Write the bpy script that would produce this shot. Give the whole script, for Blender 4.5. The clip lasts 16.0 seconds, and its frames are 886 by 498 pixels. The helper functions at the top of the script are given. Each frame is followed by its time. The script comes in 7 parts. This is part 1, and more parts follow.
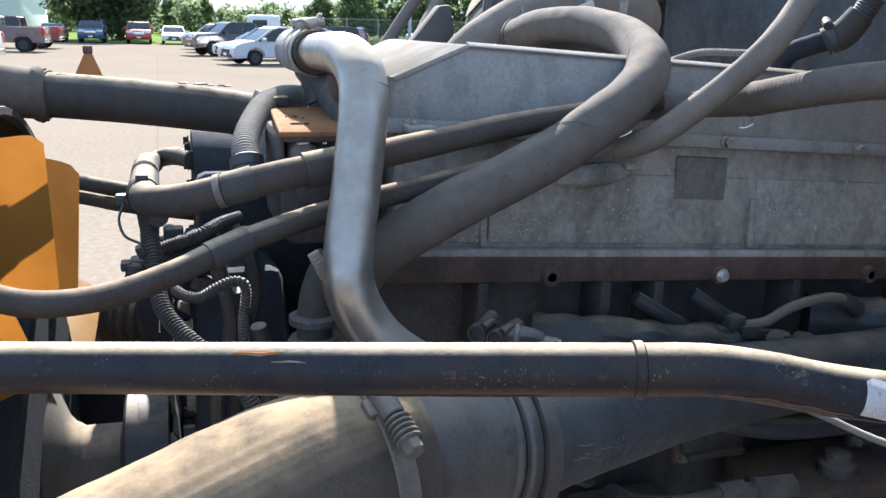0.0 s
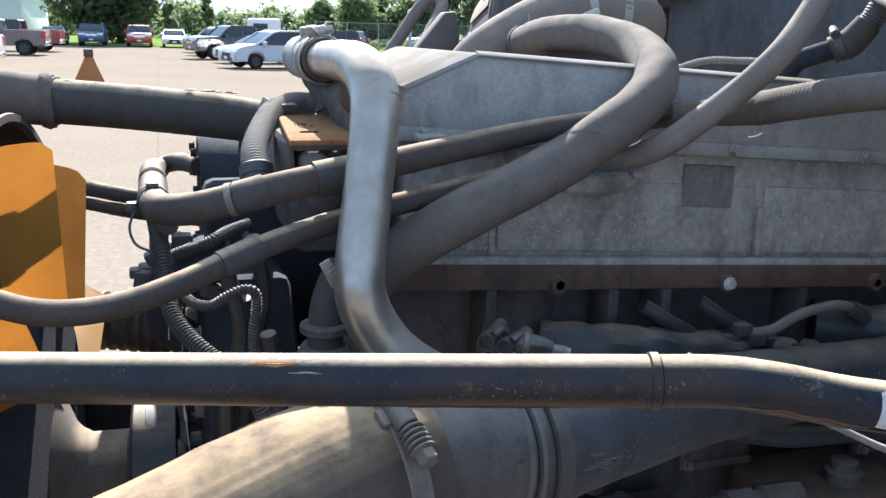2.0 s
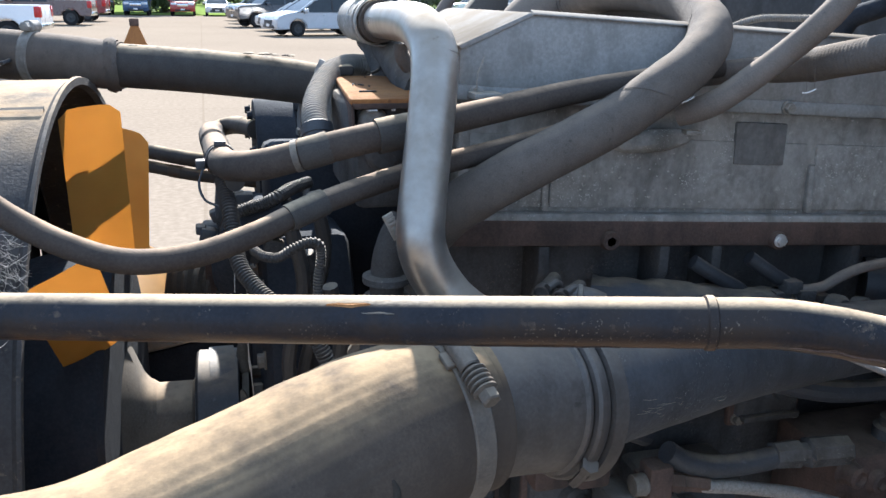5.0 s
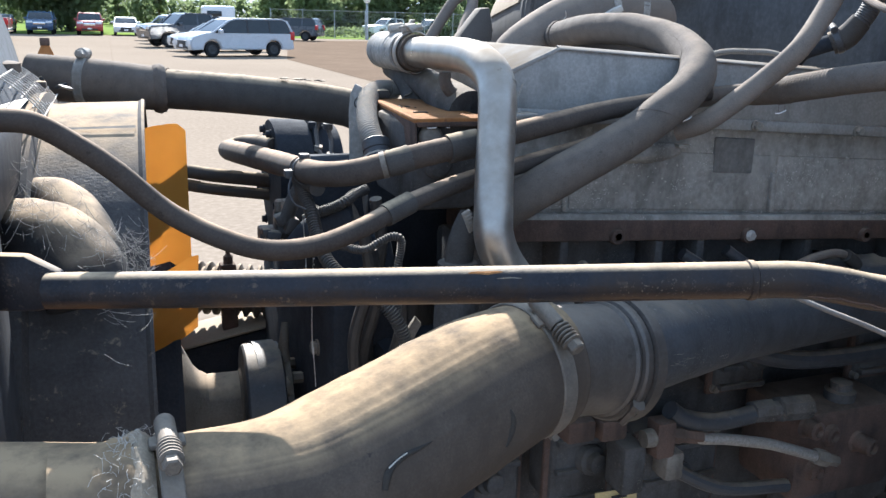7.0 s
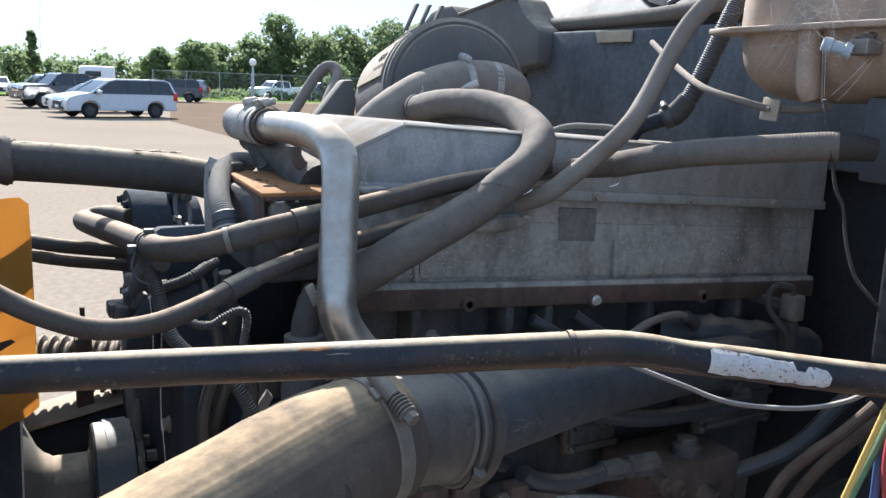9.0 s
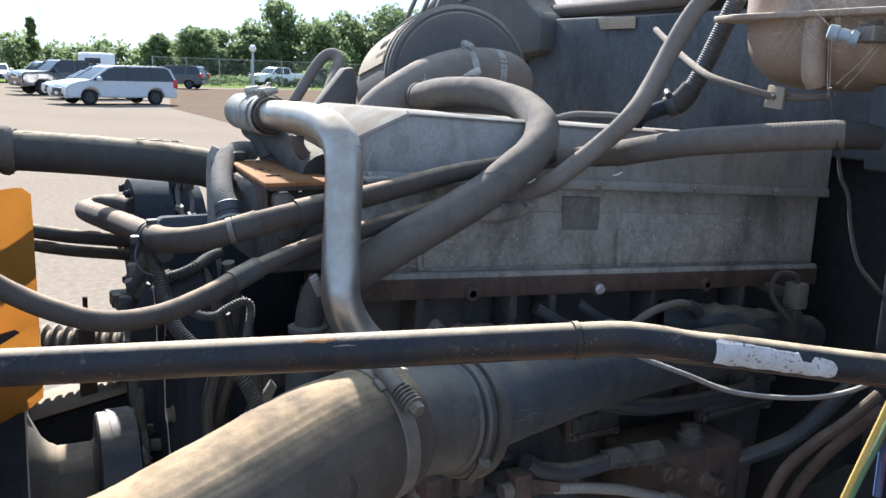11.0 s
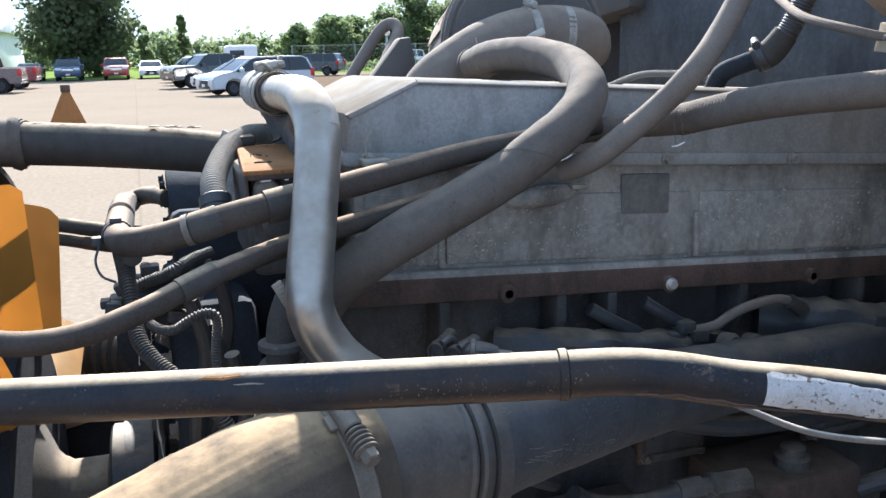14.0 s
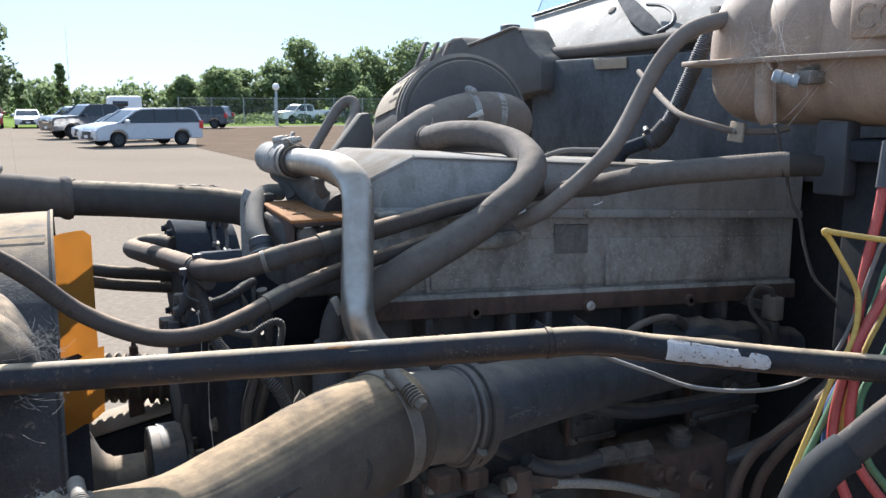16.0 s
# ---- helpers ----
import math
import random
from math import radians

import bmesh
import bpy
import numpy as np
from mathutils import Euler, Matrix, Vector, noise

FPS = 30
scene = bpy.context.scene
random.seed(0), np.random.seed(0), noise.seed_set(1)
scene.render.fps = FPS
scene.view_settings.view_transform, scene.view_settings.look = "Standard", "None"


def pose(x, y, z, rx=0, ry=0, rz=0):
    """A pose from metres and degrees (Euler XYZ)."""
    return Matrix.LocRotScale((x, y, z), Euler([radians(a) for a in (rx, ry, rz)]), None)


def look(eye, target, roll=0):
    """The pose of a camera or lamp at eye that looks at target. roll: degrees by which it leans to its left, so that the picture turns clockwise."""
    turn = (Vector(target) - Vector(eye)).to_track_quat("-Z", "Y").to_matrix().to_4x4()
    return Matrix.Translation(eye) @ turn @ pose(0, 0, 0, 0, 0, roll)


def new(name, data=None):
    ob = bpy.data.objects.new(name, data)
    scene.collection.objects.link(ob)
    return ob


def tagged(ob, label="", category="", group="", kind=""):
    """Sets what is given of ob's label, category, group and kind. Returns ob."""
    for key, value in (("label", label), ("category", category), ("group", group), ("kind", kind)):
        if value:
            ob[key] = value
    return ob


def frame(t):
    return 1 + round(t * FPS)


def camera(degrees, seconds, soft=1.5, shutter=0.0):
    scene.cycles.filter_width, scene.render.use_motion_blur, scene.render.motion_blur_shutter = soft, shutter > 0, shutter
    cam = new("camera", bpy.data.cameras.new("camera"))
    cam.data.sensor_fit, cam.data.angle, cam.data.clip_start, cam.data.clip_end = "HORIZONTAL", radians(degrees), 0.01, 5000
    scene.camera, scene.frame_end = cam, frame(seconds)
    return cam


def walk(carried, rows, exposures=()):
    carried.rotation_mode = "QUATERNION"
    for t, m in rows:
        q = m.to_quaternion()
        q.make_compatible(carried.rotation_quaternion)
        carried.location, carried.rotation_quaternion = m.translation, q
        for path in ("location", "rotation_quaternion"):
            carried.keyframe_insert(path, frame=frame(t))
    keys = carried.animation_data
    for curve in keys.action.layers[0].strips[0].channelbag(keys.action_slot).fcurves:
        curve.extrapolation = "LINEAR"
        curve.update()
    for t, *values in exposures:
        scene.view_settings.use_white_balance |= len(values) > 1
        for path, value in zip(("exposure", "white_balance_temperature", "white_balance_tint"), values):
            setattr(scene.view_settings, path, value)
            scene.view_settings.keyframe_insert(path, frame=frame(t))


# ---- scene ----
cam = camera(54.6, 16.0)
PATH = [
    (0, (0.098, 0.085, 1.856), (0.703, 1.925, 1.358), 1.5),
    (0.5, (0.096, 0.086, 1.857), (0.708, 1.924, 1.36), 1.5),
    (1, (0.095, 0.086, 1.859), (0.708, 1.926, 1.367), 1.5),
    (1.5, (0.092, 0.088, 1.858), (0.7, 1.929, 1.368), 1.5),
    (2, (0.09, 0.087, 1.86), (0.696, 1.929, 1.37), 1.6),
    (2.5, (0.091, 0.09, 1.858), (0.691, 1.934, 1.367), 1.6),
    (3, (0.089, 0.083, 1.859), (0.676, 1.93, 1.364), 1.5),
    (3.5, (0.085, 0.08, 1.859), (0.643, 1.932, 1.351), 1.3),
    (4, (0.076, 0.067, 1.863), (0.598, 1.924, 1.335), 0.9),
    (4.2, (0.074, 0.068, 1.86), (0.582, 1.926, 1.322), 0.8),
    (6.3, (0.06, 0.041, 1.854), (0.606, 1.875, 1.273), 0.6),
    (6.5, (0.009, 0.007, 1.866), (0.596, 1.834, 1.302), 0.8),
    (7, (-0.098, -0.035, 1.868), (0.598, 1.768, 1.353), 1.5),
    (7.5, (-0.093, -0.045, 1.878), (0.705, 1.731, 1.419), 2.1),
    (8, (-0.069, -0.056, 1.885), (0.807, 1.694, 1.475), 2.4),
    (8.5, (-0.062, -0.062, 1.886), (0.859, 1.673, 1.507), 2.3),
    (8.7, (-0.064, -0.065, 1.884), (0.871, 1.664, 1.516), 2.2),
    (11, (-0.066, -0.061, 1.887), (0.867, 1.662, 1.486), 2.0),
    (11.5, (-0.063, -0.054, 1.887), (0.868, 1.67, 1.484), 1.9),
    (12, (-0.059, -0.051, 1.89), (0.851, 1.682, 1.479), 1.6),
    (12.5, (-0.043, -0.034, 1.889), (0.815, 1.721, 1.46), 1.0),
    (13, (0.028, 0.011, 1.877), (0.806, 1.798, 1.432), 0.2),
    (13.5, (0.097, 0.034, 1.865), (0.788, 1.854, 1.407), -0.7),
    (14, (0.108, 0.032, 1.871), (0.744, 1.873, 1.418), -1.2),
    (14.5, (0.112, 0.029, 1.872), (0.737, 1.879, 1.442), -1.4),
    (15, (0.065, -0.038, 1.884), (0.736, 1.802, 1.48), -1.2),
    (15.5, (-0.052, -0.144, 1.886), (0.71, 1.668, 1.513), -0.7),
    (16, (-0.108, -0.198, 1.908), (0.777, 1.565, 1.576), 0.1),
]
walk(cam, [(t, look(eye, target, roll)) for t, eye, target, roll in PATH], [(0, 1.91, 5730, 10), (4.2, 1.91, 5730, 10), (7.0, 1.85, 5730, 10), (8.5, 1.76, 5730, 10), (11.0, 1.76, 5730, 10), (13.5, 1.91, 5730, 10), (14.5, 1.90, 5730, 10), (16.0, 1.52, 5730, 10)])

# ---- world, sun, exposure ----
SUN = Vector((0.127, 0.799, 0.588)).normalized()
sun = new("sun", bpy.data.lights.new("sun", "SUN"))
sun.data.energy, sun.data.angle, sun.data.color = 5.0, radians(0.6), (1.0, 0.925, 0.81)
sun.matrix_world = look(SUN * 60, (0, 0, 0))
world = bpy.data.worlds.new("world")
scene.world = world
world.use_nodes = True
wn = world.node_tree.nodes
sky = wn.new("ShaderNodeTexSky")
sky.sky_type, sky.sun_disc = "NISHITA", False
sky.sun_elevation = math.asin(SUN.z)
sky.sun_rotation = math.atan2(SUN.x, SUN.y)
sky.air_density, sky.dust_density, sky.ozone_density = 0.9, 0.6, 2.0
wn["Background"].inputs["Strength"].default_value = 0.055
haze = wn.new("ShaderNodeMix")  # thin even summer haze over the blue
haze.data_type = "RGBA"
haze.inputs[0].default_value = 0.78
haze.inputs[7].default_value = (4.7, 6.2, 8.1, 1)
world.node_tree.links.new(sky.outputs["Color"], haze.inputs[6])
world.node_tree.links.new(haze.outputs[2], wn["Background"].inputs["Color"])


# ---- materials ----
def material(name, base, second=None, rough=0.7, metal=0.0, scale=40.0, fine=400.0, bump=0.15, dust=0.0, dust_sun_colour=(0.42, 0.36, 0.28),
             spots=None, spot_amount=0.0, per_object=0.0, coat=0.0, dist=0.002, edge=(0.15, 0.9), film_share=0.08, under=None, grime=None, flecks=None):
    """Two scales of colour, dust and sunlit tone on upward faces, specks and fine relief."""
    m = bpy.data.materials.new(name)
    m.use_nodes = True
    nt = m.node_tree
    n, link = nt.nodes, nt.links.new
    b = n["Principled BSDF"]
    second = second or tuple(c * 0.6 for c in base)
    co = n.new("ShaderNodeTexCoord")

    def noise_at(s, detail=5.0, roughness=0.6):
        t = n.new("ShaderNodeTexNoise")
        t.inputs["Scale"].default_value, t.inputs["Detail"].default_value, t.inputs["Roughness"].default_value = s, detail, roughness
        link(co.outputs["Object"], t.inputs["Vector"])
        return t

    def ramp(src, a, z):
        r = n.new("ShaderNodeMapRange")
        r.inputs["From Min"].default_value, r.inputs["From Max"].default_value = a, z
        link(src, r.inputs["Value"])
        return r.outputs["Result"]

    def mix(fac, a, c):
        x = n.new("ShaderNodeMix")
        x.data_type = "RGBA"
        if hasattr(fac, "links"):
            link(fac, x.inputs[0])
        else:
            x.inputs[0].default_value = fac
        for sock, v in ((x.inputs[6], a), (x.inputs[7], c)):
            if hasattr(v, "links"):
                link(v, sock)
            else:
                sock.default_value = (*v, 1)
        return x.outputs[2]

    def times(a, v):
        x = n.new("ShaderNodeMath")
        x.operation = "MULTIPLY"
        link(a, x.inputs[0])
        if hasattr(v, "links"):
            link(v, x.inputs[1])
        else:
            x.inputs[1].default_value = v
        return x.outputs[0]

    big, small = noise_at(scale), noise_at(fine, 3.0)
    col = mix(ramp(big.outputs["Fac"], 0.35, 0.68), base, second)
    col = mix(times(ramp(small.outputs["Fac"], 0.4, 0.75), 0.45), col, tuple(min(1, c * 1.5 + 0.02 * min(1.0, 4 * max(base))) for c in base))
    if spots:
        third = noise_at(scale * 2.6, 6.0, 0.7)
        col = mix(ramp(third.outputs["Fac"], 0.66 - spot_amount * 0.3, 0.72 - spot_amount * 0.3), col, spots)
    if grime:  # broad dark stains, drawn out downwards
        drawn = n.new("ShaderNodeMapping")
        drawn.inputs["Scale"].default_value = (1.0, 1.0, 0.45)
        link(co.outputs["Object"], drawn.inputs["Vector"])
        for sc, lo, hi, share in ((11.0, 0.48, 0.66, 0.75), (46.0, 0.50, 0.68, 0.5)):
            t = noise_at(sc, 7.0, 0.68)
            link(drawn.outputs["Vector"], t.inputs["Vector"])
            col = mix(times(ramp(t.outputs["Fac"], lo, hi), share), col, grime)
    if flecks:  # pale chips and crumbs in loose patches
        t, area = noise_at(620.0, 2.0, 0.5), noise_at(26.0, 4.0, 0.6)
        col = mix(times(ramp(t.outputs["Fac"], 0.64, 0.70), ramp(area.outputs["Fac"], 0.50, 0.62)), col, flecks)
    if per_object:
        info, hsv = n.new("ShaderNodeObjectInfo"), n.new("ShaderNodeHueSaturation")
        r = n.new("ShaderNodeMapRange")
        r.inputs["To Min"].default_value, r.inputs["To Max"].default_value = 1 - per_object, 1 + per_object
        link(info.outputs["Random"], r.inputs["Value"])
        link(r.outputs["Result"], hsv.inputs["Value"])
        link(col, hsv.inputs["Color"])
        col = hsv.outputs["Color"]
    rough_src = ramp(big.outputs["Fac"], 0.2, 0.8)
    rr = n.new("ShaderNodeMapRange")
    rr.inputs["To Min"].default_value, rr.inputs["To Max"].default_value = max(0.03, rough - 0.1), min(1, rough + 0.12)
    link(rough_src, rr.inputs["Value"])
    rough_out = rr.outputs["Result"]
    # upward faces tinted: settled dust, on several materials also sunlight put into the colour
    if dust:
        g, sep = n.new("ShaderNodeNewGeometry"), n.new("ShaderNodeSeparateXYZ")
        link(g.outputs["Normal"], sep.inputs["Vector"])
        upward = ramp(sep.outputs["Z"], *edge)
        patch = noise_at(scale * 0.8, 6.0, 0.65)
        fac = times(times(upward, ramp(patch.outputs["Fac"], 0.25, 0.6)), dust)
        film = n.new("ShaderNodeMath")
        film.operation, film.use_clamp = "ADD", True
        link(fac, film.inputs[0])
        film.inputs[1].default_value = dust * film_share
        col = mix(film.outputs[0], col, dust_sun_colour)
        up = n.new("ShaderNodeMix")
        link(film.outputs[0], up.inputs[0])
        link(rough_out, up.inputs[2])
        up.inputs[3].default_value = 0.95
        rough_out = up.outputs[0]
        if metal:
            down = n.new("ShaderNodeMath")
            down.operation = "MULTIPLY_ADD"
            link(film.outputs[0], down.inputs[0])
            down.inputs[1].default_value, down.inputs[2].default_value = -metal, metal
            link(down.outputs[0], b.inputs["Metallic"])
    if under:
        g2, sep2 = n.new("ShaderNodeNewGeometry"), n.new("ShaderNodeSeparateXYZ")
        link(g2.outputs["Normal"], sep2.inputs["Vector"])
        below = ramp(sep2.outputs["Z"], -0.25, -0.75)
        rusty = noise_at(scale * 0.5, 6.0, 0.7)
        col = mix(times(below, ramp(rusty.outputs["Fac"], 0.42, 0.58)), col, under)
    link(col, b.inputs["Base Color"])
    link(rough_out, b.inputs["Roughness"])
    if metal and not dust:
        b.inputs["Metallic"].default_value = metal
    b.inputs["Coat Weight"].default_value = coat
    if rough >= 0.8 and not metal:  # powdery surfaces hardly shine
        b.inputs["Specular IOR Level"].default_value = 0.16
    if bump:
        bp = n.new("ShaderNodeBump")
        bp.inputs["Strength"].default_value, bp.inputs["Distance"].default_value = bump, dist
        add = n.new("ShaderNodeMath")
        link(big.outputs["Fac"], add.inputs[0])
        link(small.outputs["Fac"], add.inputs[1])
        link(add.outputs[0], bp.inputs["Height"])
        link(bp.outputs["Normal"], b.inputs["Normal"])
    return m


DUST = (0.47, 0.355, 0.23)
